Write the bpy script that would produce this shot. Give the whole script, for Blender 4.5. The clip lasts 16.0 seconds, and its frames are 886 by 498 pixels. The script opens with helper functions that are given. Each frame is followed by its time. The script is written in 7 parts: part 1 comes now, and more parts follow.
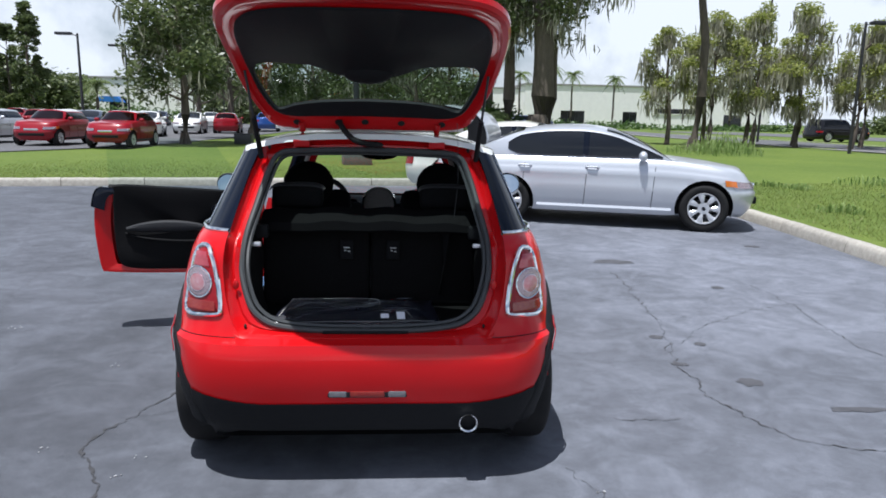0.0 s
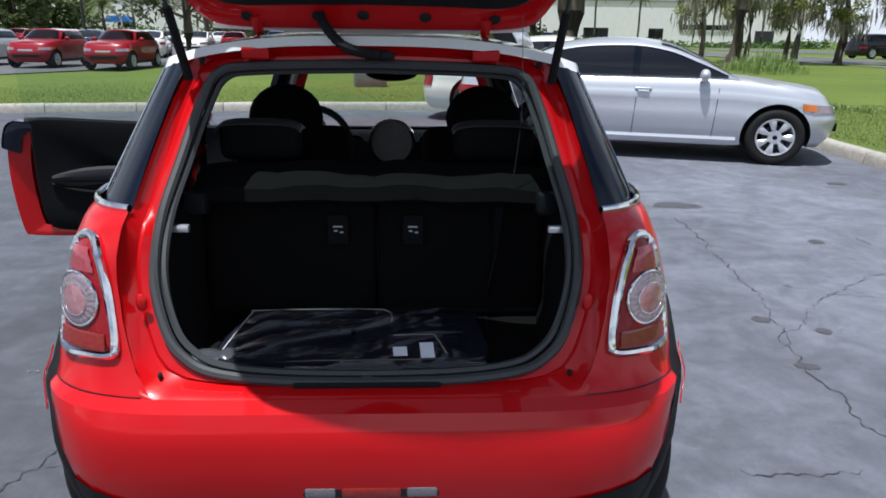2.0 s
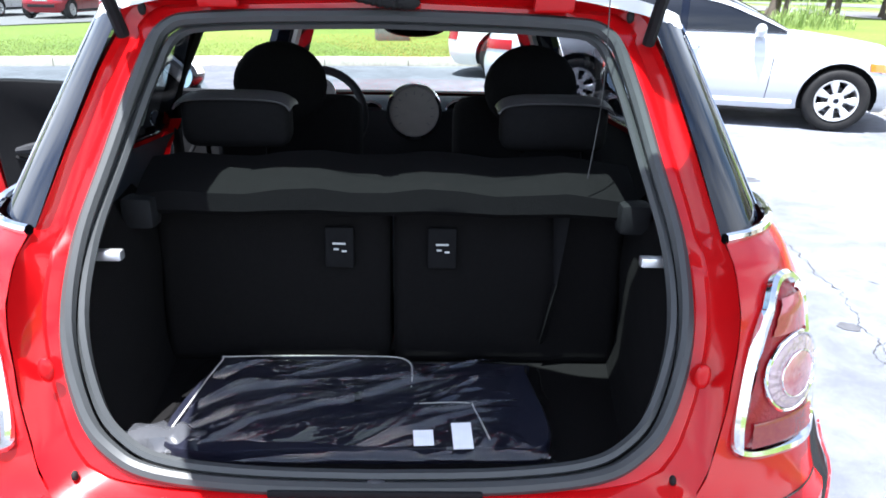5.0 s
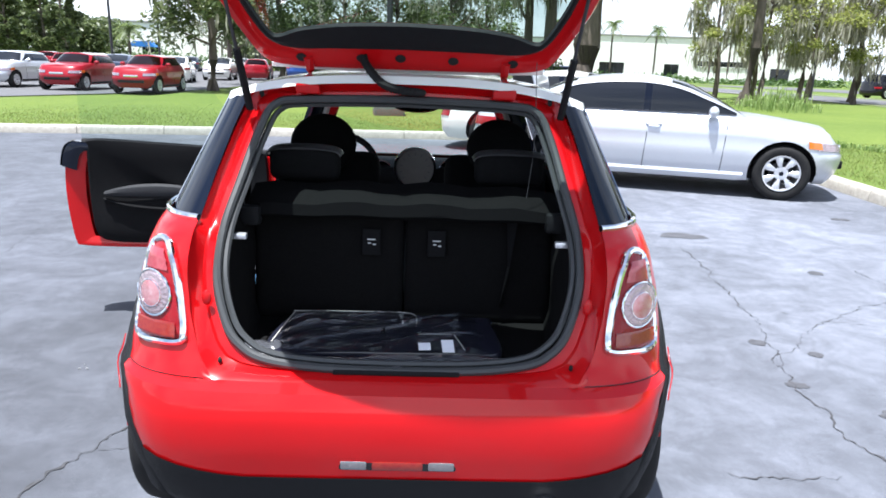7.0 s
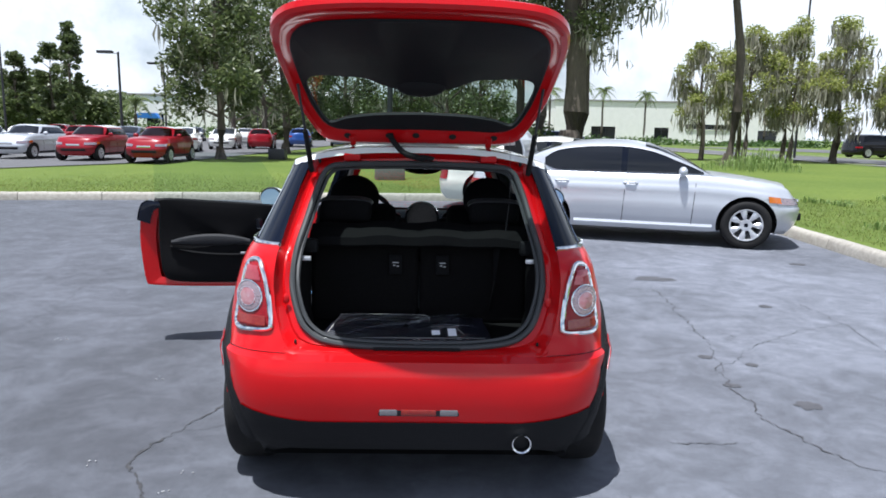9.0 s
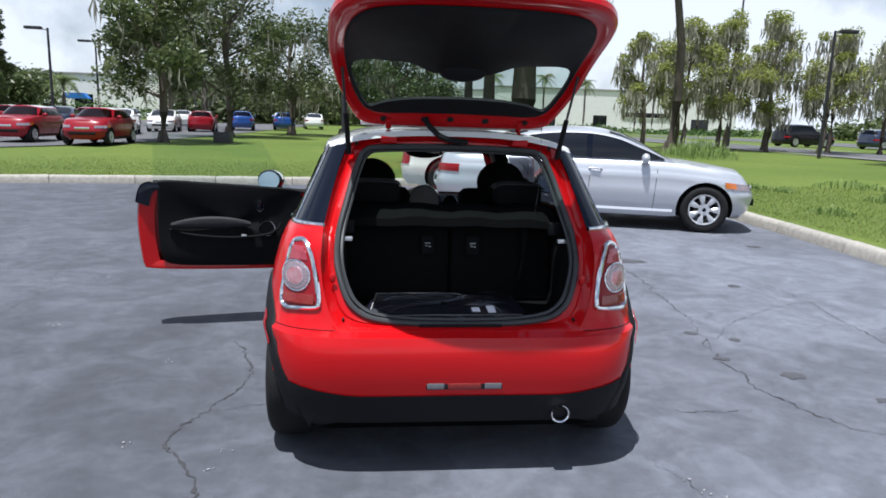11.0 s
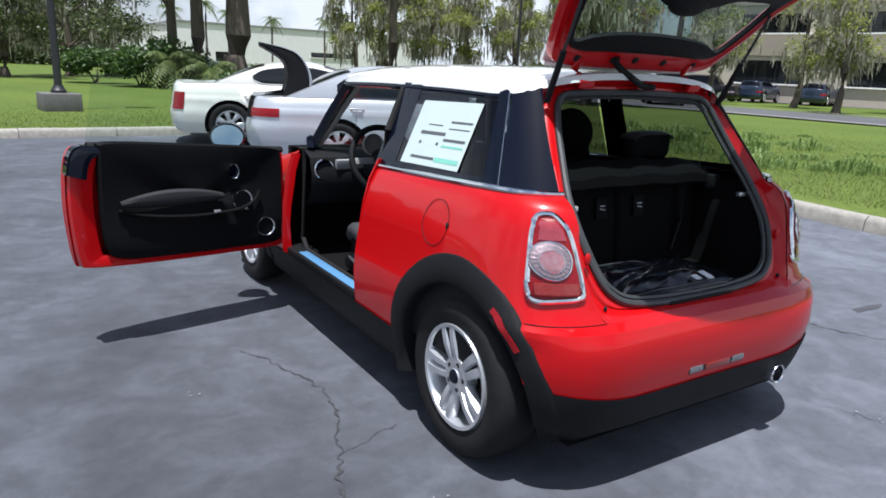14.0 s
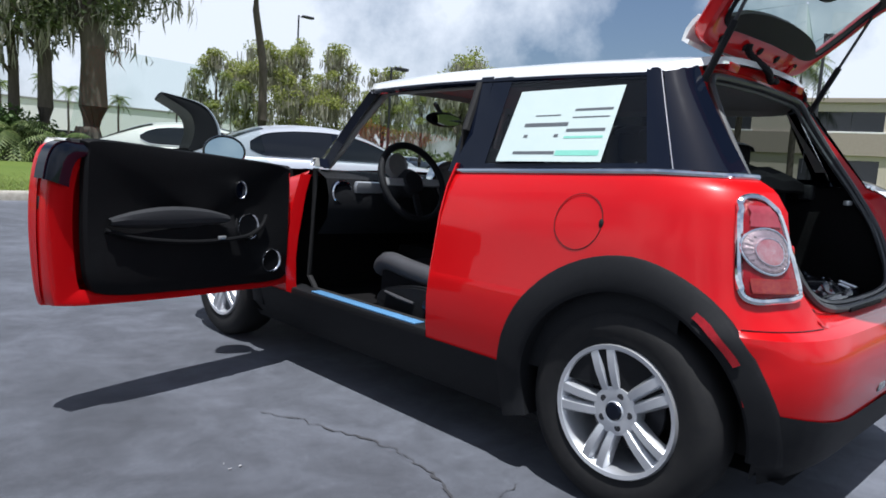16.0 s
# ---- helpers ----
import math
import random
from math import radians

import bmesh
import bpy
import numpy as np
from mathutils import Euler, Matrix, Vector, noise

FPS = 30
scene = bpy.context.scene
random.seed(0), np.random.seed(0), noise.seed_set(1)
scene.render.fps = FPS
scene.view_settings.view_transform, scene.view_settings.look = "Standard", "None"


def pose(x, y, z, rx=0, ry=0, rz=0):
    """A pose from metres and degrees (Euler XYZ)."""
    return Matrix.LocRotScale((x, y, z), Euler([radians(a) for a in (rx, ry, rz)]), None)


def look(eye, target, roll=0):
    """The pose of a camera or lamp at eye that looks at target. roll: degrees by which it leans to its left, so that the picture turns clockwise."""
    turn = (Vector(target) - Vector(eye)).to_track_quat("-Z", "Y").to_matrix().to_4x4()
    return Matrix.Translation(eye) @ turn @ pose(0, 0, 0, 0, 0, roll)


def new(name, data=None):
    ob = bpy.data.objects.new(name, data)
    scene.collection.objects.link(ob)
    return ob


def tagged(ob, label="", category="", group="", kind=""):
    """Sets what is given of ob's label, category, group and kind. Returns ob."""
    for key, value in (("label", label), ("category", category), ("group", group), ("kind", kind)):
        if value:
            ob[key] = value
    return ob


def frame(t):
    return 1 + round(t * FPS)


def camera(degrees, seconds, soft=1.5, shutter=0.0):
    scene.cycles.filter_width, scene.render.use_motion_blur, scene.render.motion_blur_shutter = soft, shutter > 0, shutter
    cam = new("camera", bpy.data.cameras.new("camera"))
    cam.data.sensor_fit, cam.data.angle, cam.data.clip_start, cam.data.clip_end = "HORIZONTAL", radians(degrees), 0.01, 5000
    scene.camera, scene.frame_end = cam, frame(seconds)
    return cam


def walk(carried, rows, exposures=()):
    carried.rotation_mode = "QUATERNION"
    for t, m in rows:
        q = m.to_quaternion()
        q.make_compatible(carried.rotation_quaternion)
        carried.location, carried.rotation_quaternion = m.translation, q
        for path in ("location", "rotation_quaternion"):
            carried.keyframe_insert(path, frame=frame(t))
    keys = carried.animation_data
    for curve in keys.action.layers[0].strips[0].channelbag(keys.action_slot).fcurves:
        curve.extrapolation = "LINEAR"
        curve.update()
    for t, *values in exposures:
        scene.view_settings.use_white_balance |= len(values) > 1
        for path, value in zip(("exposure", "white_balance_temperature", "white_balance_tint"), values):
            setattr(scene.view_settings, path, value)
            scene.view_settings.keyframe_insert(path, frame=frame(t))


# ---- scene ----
cam = camera(65.8, 16.0, soft=1.7)
PATH = [
    (0, (0.12, 0.498, 1.456), (0.255, 2.457, 1.078), 1.2),
    (0.5, (0.14, 0.758, 1.429), (0.272, 2.707, 1.002), 1.8),
    (1, (0.135, 1.06, 1.407), (0.257, 2.991, 0.899), 1.8),
    (1.5, (0.103, 1.384, 1.388), (0.225, 3.302, 0.836), 1.1),
    (2, (0.106, 1.696, 1.382), (0.192, 3.604, 0.787), 0.8),
    (2.5, (0.095, 1.932, 1.375), (0.18, 3.813, 0.701), 1.2),
    (3, (0.066, 2.142, 1.365), (0.159, 4.019, 0.68), 1.6),
    (3.5, (0.075, 2.29, 1.359), (0.125, 4.151, 0.626), 1.3),
    (5.8, (0.088, 2.127, 1.36), (0.113, 4.011, 0.689), 1.0),
    (6, (0.069, 2.016, 1.365), (0.108, 3.907, 0.715), 0.9),
    (6.5, (0.065, 1.737, 1.382), (0.147, 3.644, 0.784), 2.5),
    (7, (0.070, 1.427, 1.411), (0.120, 3.359, 0.895), 2.0),
    (7.5, (0.062, 1.143, 1.428), (0.115, 3.089, 0.97), 1.8),
    (8, (0.024, 0.902, 1.441), (0.099, 2.859, 1.035), 1.3),
    (8.2, (0.03, 0.817, 1.444), (0.088, 2.782, 1.073), 0.9),
    (10.3, (-0.012, 0.404, 1.443), (0.057, 2.376, 1.119), 1.9),
    (10.5, (-0.1, 0.416, 1.448), (0.018, 2.386, 1.121), 2.4),
    (11, (-0.384, 0.48, 1.428), (-0.16, 2.432, 1.056), 1.9),
    (11.5, (-0.647, 0.64, 1.423), (-0.287, 2.567, 1.032), 2.0),
    (12, (-0.943, 0.793, 1.413), (-0.434, 2.682, 0.998), 2.7),
    (12.5, (-1.263, 0.967, 1.403), (-0.617, 2.805, 0.95), 2.9),
    (13, (-1.554, 1.193, 1.385), (-0.782, 2.981, 0.931), 1.7),
    (13.5, (-1.808, 1.412, 1.367), (-0.89, 3.124, 0.89), 2.3),
    (14, (-2.055, 1.638, 1.354), (-1.011, 3.269, 0.854), 2.6),
    (14.5, (-2.232, 1.924, 1.332), (-1.055, 3.455, 0.812), 2.7),
    (15, (-2.39, 2.206, 1.314), (-1.091, 3.624, 0.764), 3.4),
    (15.5, (-2.477, 2.417, 1.266), (-1.112, 3.799, 0.789), 3.4),
    (16, (-2.48, 2.519, 0.961), (-1.091, 3.938, 0.725), 3.7),
]
EXPOSURES = [(t, s + 0.30, 5900, 10) for t, s in ((0, 0.26), (1.5, 0.12), (2.2, 0.16), (2.7, 0.36), (3.0, 0.55), (3.5, 1.3), (4.6, 1.9), (5.8, 2.1), (6.0, 2.05), (6.5, 1.6), (7.0, 1.22), (7.5, 0.90), (8.2, 0.68), (10.5, 0.32), (13, 0.28), (16, 0.22))]
walk(cam, [(t, look(eye, target, roll)) for t, eye, target, roll in PATH], EXPOSURES)

# ---- light: high sun from behind and to the left, fair-weather clouds ----
TO_SUN = Vector((-0.17, -0.17, 1.0)).normalized()
world = bpy.data.worlds.new("sky")
scene.world = world
world.use_nodes = True
wn, wl = world.node_tree.nodes, world.node_tree.links
wn.clear()
sky = wn.new("ShaderNodeTexSky")
sky.sky_type = "NISHITA"
sky.sun_disc = False
sky.sun_elevation = math.asin(TO_SUN.z)
sky.sun_rotation = math.atan2(TO_SUN.x, TO_SUN.y)
sky.dust_density = 2.0
cl = wn.new("ShaderNodeTexNoise")
cl.inputs["Scale"].default_value = 3.4
cl.inputs["Detail"].default_value = 9.0
cl.inputs["Roughness"].default_value = 0.58
cr = wn.new("ShaderNodeValToRGB")
cr.color_ramp.elements[0].position, cr.color_ramp.elements[0].color = 0.37, (0, 0, 0, 1)
cr.color_ramp.elements[1].position, cr.color_ramp.elements[1].color = 0.58, (1, 1, 1, 1)
mx = wn.new("ShaderNodeMixRGB")
mx.inputs["Color2"].default_value = (10.2, 10.5, 10.9, 1)
bg = wn.new("ShaderNodeBackground")
bg.inputs["Strength"].default_value = 0.062
wo = wn.new("ShaderNodeOutputWorld")
wl.new(cl.outputs["Fac"], cr.inputs["Fac"])
# the clouds thin out overhead
tc = wn.new("ShaderNodeTexCoord")
sx = wn.new("ShaderNodeSeparateXYZ")
mr = wn.new("ShaderNodeMapRange")
mr.inputs["From Min"].default_value, mr.inputs["From Max"].default_value = 0.28, 0.80
mr.inputs["To Min"].default_value, mr.inputs["To Max"].default_value = 1.0, 0.15
mu = wn.new("ShaderNodeMath")
mu.operation = "MULTIPLY"
wl.new(tc.outputs["Generated"], sx.inputs["Vector"])
wl.new(sx.outputs["Z"], mr.inputs["Value"])
wl.new(cr.outputs["Color"], mu.inputs[0])
wl.new(mr.outputs["Result"], mu.inputs[1])
wl.new(mu.outputs["Value"], mx.inputs["Fac"])
wl.new(sky.outputs["Color"], mx.inputs["Color1"])
wl.new(mx.outputs["Color"], bg.inputs["Color"])
wl.new(bg.outputs["Background"], wo.inputs["Surface"])
sun = new("sun", bpy.data.lights.new("sun", "SUN"))
sun.data.energy, sun.data.angle, sun.data.color = 5.0, radians(0.53), (1.0, 0.96, 0.90)
sun.matrix_world = look(TO_SUN * 60, (0, 0, 0))

# ---- materials ----
def mat(name, base, rough=0.5, metal=0.0, scale=0.0, vary=0.0, bump=0.0, bump_scale=0.0, coat=0.0, tint=None, big=0.0, big_vary=0.0,
        alpha=1.0, glass=0.0, rand=0.0, spec=0.5, emit=0.0, ior=1.45, stretch=None, across=None):
    m = bpy.data.materials.new(name)
    m.use_nodes = True
    n, l = m.node_tree.nodes, m.node_tree.links
    b = n["Principled BSDF"]
    b.inputs["Base Color"].default_value = (*base, 1)
    b.inputs["Roughness"].default_value = rough
    b.inputs["Metallic"].default_value = metal
    b.inputs["Specular IOR Level"].default_value = spec
    b.inputs["IOR"].default_value = ior
    b.inputs["Coat Weight"].default_value = coat
    b.inputs["Coat Roughness"].default_value = 0.03
    b.inputs["Transmission Weight"].default_value = glass
    b.inputs["Alpha"].default_value = alpha
    if emit:
        b.inputs["Emission Color"].default_value = (*base, 1)
        b.inputs["Emission Strength"].default_value = emit
    tc = n.new("ShaderNodeTexCoord")
    src = tc.outputs["Object"]
    if stretch:
        mp = n.new("ShaderNodeMapping")
        mp.inputs["Scale"].default_value = stretch
        l.new(src, mp.inputs["Vector"])
        src = mp.outputs["Vector"]
    col = None
    dark = tint or tuple(c * 0.55 for c in base)

    def noise_tex(s, detail):
        t = n.new("ShaderNodeTexNoise")
        t.inputs["Scale"].default_value = s
        t.inputs["Detail"].default_value = detail
        t.inputs["Roughness"].default_value = 0.62
        l.new(src, t.inputs["Vector"])
        return t

    def blend(fac, amount, other, col):
        r = n.new("ShaderNodeMapRange")
        r.inputs["From Min"].default_value, r.inputs["From Max"].default_value = 0.35, 0.68
        r.inputs["To Max"].default_value = amount
        l.new(fac, r.inputs["Value"])
        x = n.new("ShaderNodeMixRGB")
        x.inputs["Color1"].default_value = (*base, 1)
        x.inputs["Color2"].default_value = (*other, 1)
        l.new(r.outputs["Result"], x.inputs["Fac"])
        if col is not None:
            l.new(col, x.inputs["Color1"])
        return x.outputs["Color"]

    if scale and vary:
        t = noise_tex(scale, 6)
        col = blend(t.outputs["Fac"], vary, dark, col)
        rr = n.new("ShaderNodeMapRange")
        rr.inputs["To Min"].default_value, rr.inputs["To Max"].default_value = max(0.02, rough - 0.12 * vary), min(1, rough + 0.12 * vary)
        l.new(t.outputs["Fac"], rr.inputs["Value"])
        l.new(rr.outputs["Result"], b.inputs["Roughness"])
    if big:
        t = noise_tex(big, 5)
        col = blend(t.outputs["Fac"], big_vary, tuple(min(1, c * 1.5) for c in base) if big_vary < 0.6 else dark, col)
    if across:
        # a slow change of tone along x
        x0, x1, other = across
        sp = n.new("ShaderNodeSeparateXYZ")
        l.new(src, sp.inputs["Vector"])
        r = n.new("ShaderNodeMapRange")
        r.interpolation_type = "SMOOTHSTEP"
        r.inputs["From Min"].default_value, r.inputs["From Max"].default_value = x0, x1
        t = noise_tex(0.5, 4)
        ad = n.new("ShaderNodeMath")
        ad.operation = "MULTIPLY_ADD"
        ad.inputs[1].default_value = 2.5
        l.new(t.outputs["Fac"], ad.inputs[0])
        l.new(sp.outputs["X"], ad.inputs[2])
        l.new(ad.outputs["Value"], r.inputs["Value"])
        x = n.new("ShaderNodeMixRGB")
        x.blend_type = "MULTIPLY"
        x.inputs["Color2"].default_value = (*other, 1)
        l.new(r.outputs["Result"], x.inputs["Fac"])
        l.new(col, x.inputs["Color1"])
        col = x.outputs["Color"]
    if rand:
        oi = n.new("ShaderNodeObjectInfo")
        hs = n.new("ShaderNodeHueSaturation")
        r = n.new("ShaderNodeMapRange")
        r.inputs["To Min"].default_value, r.inputs["To Max"].default_value = 1 - rand, 1 + rand
        l.new(oi.outputs["Random"], r.inputs["Value"])
        l.new(r.outputs["Result"], hs.inputs["Value"])
        hs.inputs["Color"].default_value = (*base, 1)
        if col is not None:
            l.new(col, hs.inputs["Color"])
        col = hs.outputs["Color"]
    if col is not None:
        l.new(col, b.inputs["Base Color"])
    if bump:
        t = noise_tex(bump_scale or scale or 30, 8)
        bp = n.new("ShaderNodeBump")
        bp.inputs["Strength"].default_value = bump
        bp.inputs["Distance"].default_value = 0.01
        l.new(t.outputs["Fac"], bp.inputs["Height"])
        l.new(bp.outputs["Normal"], b.inputs["Normal"])
    return m


def leafy(name, base, other, trans=0.35, rough=0.55):
    """Leaves: each island takes its own tone, and light comes through."""
    m = bpy.data.materials.new(name)
    m.use_nodes = True
    n, l = m.node_tree.nodes, m.node_tree.links
    n.clear()
    g = n.new("ShaderNodeNewGeometry")
    r = n.new("ShaderNodeValToRGB")
    r.color_ramp.elements[0].color = (*base, 1)
    r.color_ramp.elements[1].color = (*other, 1)
    l.new(g.outputs["Random Per Island"], r.inputs["Fac"])
    d = n.new("ShaderNodeBsdfPrincipled")
    d.inputs["Roughness"].default_value = rough
    l.new(r.outputs["Color"], d.inputs["Base Color"])
    t = n.new("ShaderNodeBsdfTranslucent")
    l.new(r.outputs["Color"], t.inputs["Color"])
    x = n.new("ShaderNodeMixShader")
    x.inputs["Fac"].default_value = trans
    l.new(d.outputs["BSDF"], x.inputs[1])
    l.new(t.outputs["BSDF"], x.inputs[2])
    o = n.new("ShaderNodeOutputMaterial")
    l.new(x.outputs["Shader"], o.inputs["Surface"])
    return m


RED = mat("red_paint", (0.48, 0.003, 0.005), 0.30, 0.0, 2.0, 0.12, coat=0.6, spec=0.15)
WHITE = mat("white_paint", (0.80, 0.80, 0.78), 0.3, 0.0, 3.0, 0.08, coat=1.0, tint=(0.7, 0.7, 0.68))
SILVER = mat("silver_paint", (0.54, 0.56, 0.60), 0.34, 0.45, 40.0, 0.10, coat=0.7, tint=(0.38, 0.40, 0.44))
CREAM = mat("pearl_white_paint", (0.78, 0.77, 0.70), 0.3, 0.0, 3.0, 0.08, coat=1.0, tint=(0.7, 0.69, 0.62))
BLUE = mat("blue_paint", (0.02, 0.07, 0.28), 0.3, 0.2, 20.0, 0.1, coat=1.0)
NAVY = mat("dark_blue_paint", (0.02, 0.03, 0.06), 0.3, 0.2, 20.0, 0.1, coat=1.0)
BLACKPAINT = mat("black_paint", (0.008, 0.008, 0.010), 0.22, 0.0, 4.0, 0.3, coat=0.4, spec=0.3)
# gloss black; the blue in its base stands in for reflected sky
BLACKGLOSS = mat("sky_tinted_gloss_black", (0.004, 0.006, 0.013), 0.05, 0.0, 8.0, 0.2, spec=0.35)
PLASTIC = mat("black_grained_plastic", (0.012, 0.0125, 0.014), 0.55, 0.0, 60.0, 0.3, bump=0.25, bump_scale=900, spec=0.15)
RUBBER = mat("black_rubber", (0.012, 0.012, 0.013), 0.75, 0.0, 25.0, 0.4, bump=0.15, bump_scale=300, tint=(0.026, 0.025, 0.023), spec=0.25)
SEAL = mat("rubber_seal", (0.045, 0.048, 0.05), 0.42, 0.0, 30.0, 0.2)
CARPET = mat("black_carpet", (0.006, 0.0056, 0.006), 0.95, 0.0, 120.0, 0.5, bump=0.5, bump_scale=700, tint=(0.011, 0.0105, 0.0105), spec=0.1)
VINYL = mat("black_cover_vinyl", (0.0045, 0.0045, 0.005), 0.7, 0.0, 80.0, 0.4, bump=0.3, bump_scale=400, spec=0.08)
CLOTH = mat("black_seat_cloth", (0.009, 0.009, 0.010), 0.85, 0.0, 90.0, 0.4, bump=0.3, bump_scale=500, spec=0.12)
DOORTRIM = mat("black_moulded_door_trim", (0.006, 0.0062, 0.007), 0.62, 0.0, 50.0, 0.35, bump=0.2, bump_scale=700, spec=0.12)
ARMPAD = mat("dark_grey_arm_pad", (0.028, 0.029, 0.032), 0.6, 0.0, 60.0, 0.3, bump=0.25, bump_scale=500, spec=0.2)
LEATHER = mat("grey_leatherette", (0.055, 0.055, 0.06), 0.42, 0.0, 40.0, 0.3, bump=0.2, bump_scale=350)
LINER = mat("light_headliner", (0.42, 0.41, 0.38), 0.9, 0.0, 50.0, 0.15, bump=0.2, bump_scale=400)
CHROME = mat("chrome", (0.75, 0.76, 0.78), 0.08, 1.0, 10.0, 0.1)
ALLOY = mat("silver_alloy", (0.72, 0.73, 0.75), 0.30, 0.75, 15.0, 0.15, bump=0.05, bump_scale=200)
STEEL = mat("dark_steel", (0.06, 0.06, 0.065), 0.5, 0.7, 20.0, 0.3)
MIRROR = mat("mirror_glass", (0.85, 0.88, 0.9), 0.02, 1.0)
LENSRED = mat("red_lamp_lens", (0.26, 0.006, 0.010), 0.10, 0.0, 60.0, 0.35, coat=0.35, bump=0.3, bump_scale=160, tint=(0.11, 0.0, 0.005), spec=0.3)
LENSPINK = mat("pale_red_lamp_lens", (0.40, 0.055, 0.075), 0.08, 0.25, 50.0, 0.4, coat=1.0, bump=0.12, bump_scale=110, tint=(0.24, 0.01, 0.02))
LENSROUND = mat("silvered_round_lens", (0.50, 0.17, 0.19), 0.10, 0.6, 40.0, 0.6, coat=1.0, bump=0.25, bump_scale=60, tint=(0.62, 0.50, 0.52))
LENSDEEP = mat("deep_red_lamp_lens", (0.20, 0.005, 0.006), 0.10, 0.0, 70.0, 0.4, coat=0.9, bump=0.12, bump_scale=150, tint=(0.30, 0.04, 0.01))
LENSDULL = mat("dull_lamp_lens", (0.22, 0.21, 0.22), 0.12, 0.5, 70.0, 0.3, coat=1.0, bump=0.4, bump_scale=180)
LENSCLEAR = mat("clear_lamp_lens", (0.52, 0.40, 0.42), 0.13, 0.8, 70.0, 0.3, coat=1.0, bump=0.35, bump_scale=180)
AMBER = mat("amber_lens", (0.7, 0.18, 0.02), 0.1, 0.0, 50.0, 0.3, coat=1.0)
STICKER = mat("window_sticker_paper", (0.52, 0.60, 0.58), 0.6, 0.0, 12.0, 0.25, tint=(0.42, 0.52, 0.50))
PRINTDARK = mat("grey_print", (0.10, 0.11, 0.12), 0.6, 0.0, 80.0, 0.4)
PRINTGREEN = mat("green_print", (0.22, 0.55, 0.44), 0.6, 0.0, 80.0, 0.2)
BLUEFILM = mat("blue_sill_film", (0.11, 0.26, 0.46), 0.4, 0.0, 20.0, 0.3, bump=0.2, bump_scale=120, coat=0.3)
FILM = mat("dark_wrapped_mats", (0.008, 0.009, 0.018), 0.3, 0.0, 14.0, 0.3, bump=0.0, coat=0.9, tint=(0.03, 0.03, 0.04))
CLEARFILM = mat("clear_plastic_bag", (0.06, 0.062, 0.07), 0.22, 0.0, 20.0, 0.4, coat=0.5)
PAPER = mat("paper_tag", (0.75, 0.76, 0.80), 0.7, 0.0, 30.0, 0.15)
INK = mat("white_print", (0.5, 0.5, 0.5), 0.6)
DIAL = mat("dial_face", (0.20, 0.19, 0.18), 0.4, 0.0, 30.0, 0.2)


def glass_mat(name, tint, opacity, rough=0.02, ior=1.5):
    """Thin tinted pane: a clear sheet that keeps part of the light, with a glossy face."""
    m = bpy.data.materials.new(name)
    m.use_nodes = True
    n, l = m.node_tree.nodes, m.node_tree.links
    n.clear()
    tr = n.new("ShaderNodeBsdfTransparent")
    tr.inputs["Color"].default_value = (*[1 - opacity * (1 - c) for c in tint], 1)
    gl = n.new("ShaderNodeBsdfGlossy")
    gl.inputs["Roughness"].default_value = rough
    lw = n.new("ShaderNodeLayerWeight")
    lw.inputs["Blend"].default_value = 0.5
    pw = n.new("ShaderNodeMath")
    pw.operation = "POWER"
    pw.inputs[1].default_value = 4.0
    l.new(lw.outputs["Facing"], pw.inputs[0])
    fr = n.new("ShaderNodeMapRange")
    fr.inputs["To Min"].default_value = ((ior - 1) / (ior + 1)) ** 2
    l.new(pw.outputs["Value"], fr.inputs["Value"])
    x = n.new("ShaderNodeMixShader")
    l.new(fr.outputs["Result"], x.inputs["Fac"])
    l.new(tr.outputs["BSDF"], x.inputs[1])
    l.new(gl.outputs["BSDF"], x.inputs[2])
    o = n.new("ShaderNodeOutputMaterial")
    l.new(x.outputs["Shader"], o.inputs["Surface"])
    return m


GLASS = glass_mat("clear_car_glass", (0.55, 0.72, 0.66), 0.4)
TINT = glass_mat("tinted_car_glass", (0.05, 0.06, 0.08), 0.9)
HATCHGLASS = glass_mat("green_rear_glass", (0.43, 0.57, 0.51), 0.70)
WRAP = glass_mat("clear_wrapping_film", (0.8, 0.82, 0.86), 0.3, 0.06, 1.62)
QTINT = glass_mat("lightly_tinted_car_glass", (0.10, 0.13, 0.14), 0.74)


# ---- mesh tools ----
def part(name, bm, material, parent=None, label="", smooth=True, at=None):
    bmesh.ops.recalc_face_normals(bm, faces=bm.faces)
    me = bpy.data.meshes.new(name)
    for f in bm.faces:
        f.smooth = smooth
    bm.to_mesh(me)
    bm.free()
    for m in material if isinstance(material, (list, tuple)) else (material,):
        me.materials.append(m)
    if smooth:
        me.set_sharp_from_angle(angle=radians(38))
    ob = new(name, me)
    if parent:
        ob.parent = parent
    if at:
        ob.matrix_basis = at
    if label:
        ob["label"] = label
    return ob


def thing(name, label, category, m=None, group="", kind=""):
    ob = new(name)
    ob.empty_display_size = 0.1
    if m:
        ob.matrix_basis = m
    return tagged(ob, label, category, group, kind)


def grid(bm, rows, closed=False, mat_index=0):
    vs = [[bm.verts.new(p) for p in r] for r in rows]
    for a, b in zip(vs, vs[1:]):
        k = len(a)
        for i in range(k if closed else k - 1):
            j = (i + 1) % k
            q = [a[i], a[j], b[j], b[i]]
            q = [v for c, v in enumerate(q) if all((v.co - w.co).length > 1e-6 for w in q[:c])]
            if len(q) >= 3:
                try:
                    bm.faces.new(q).material_index = mat_index
                except ValueError:
                    pass
    return vs


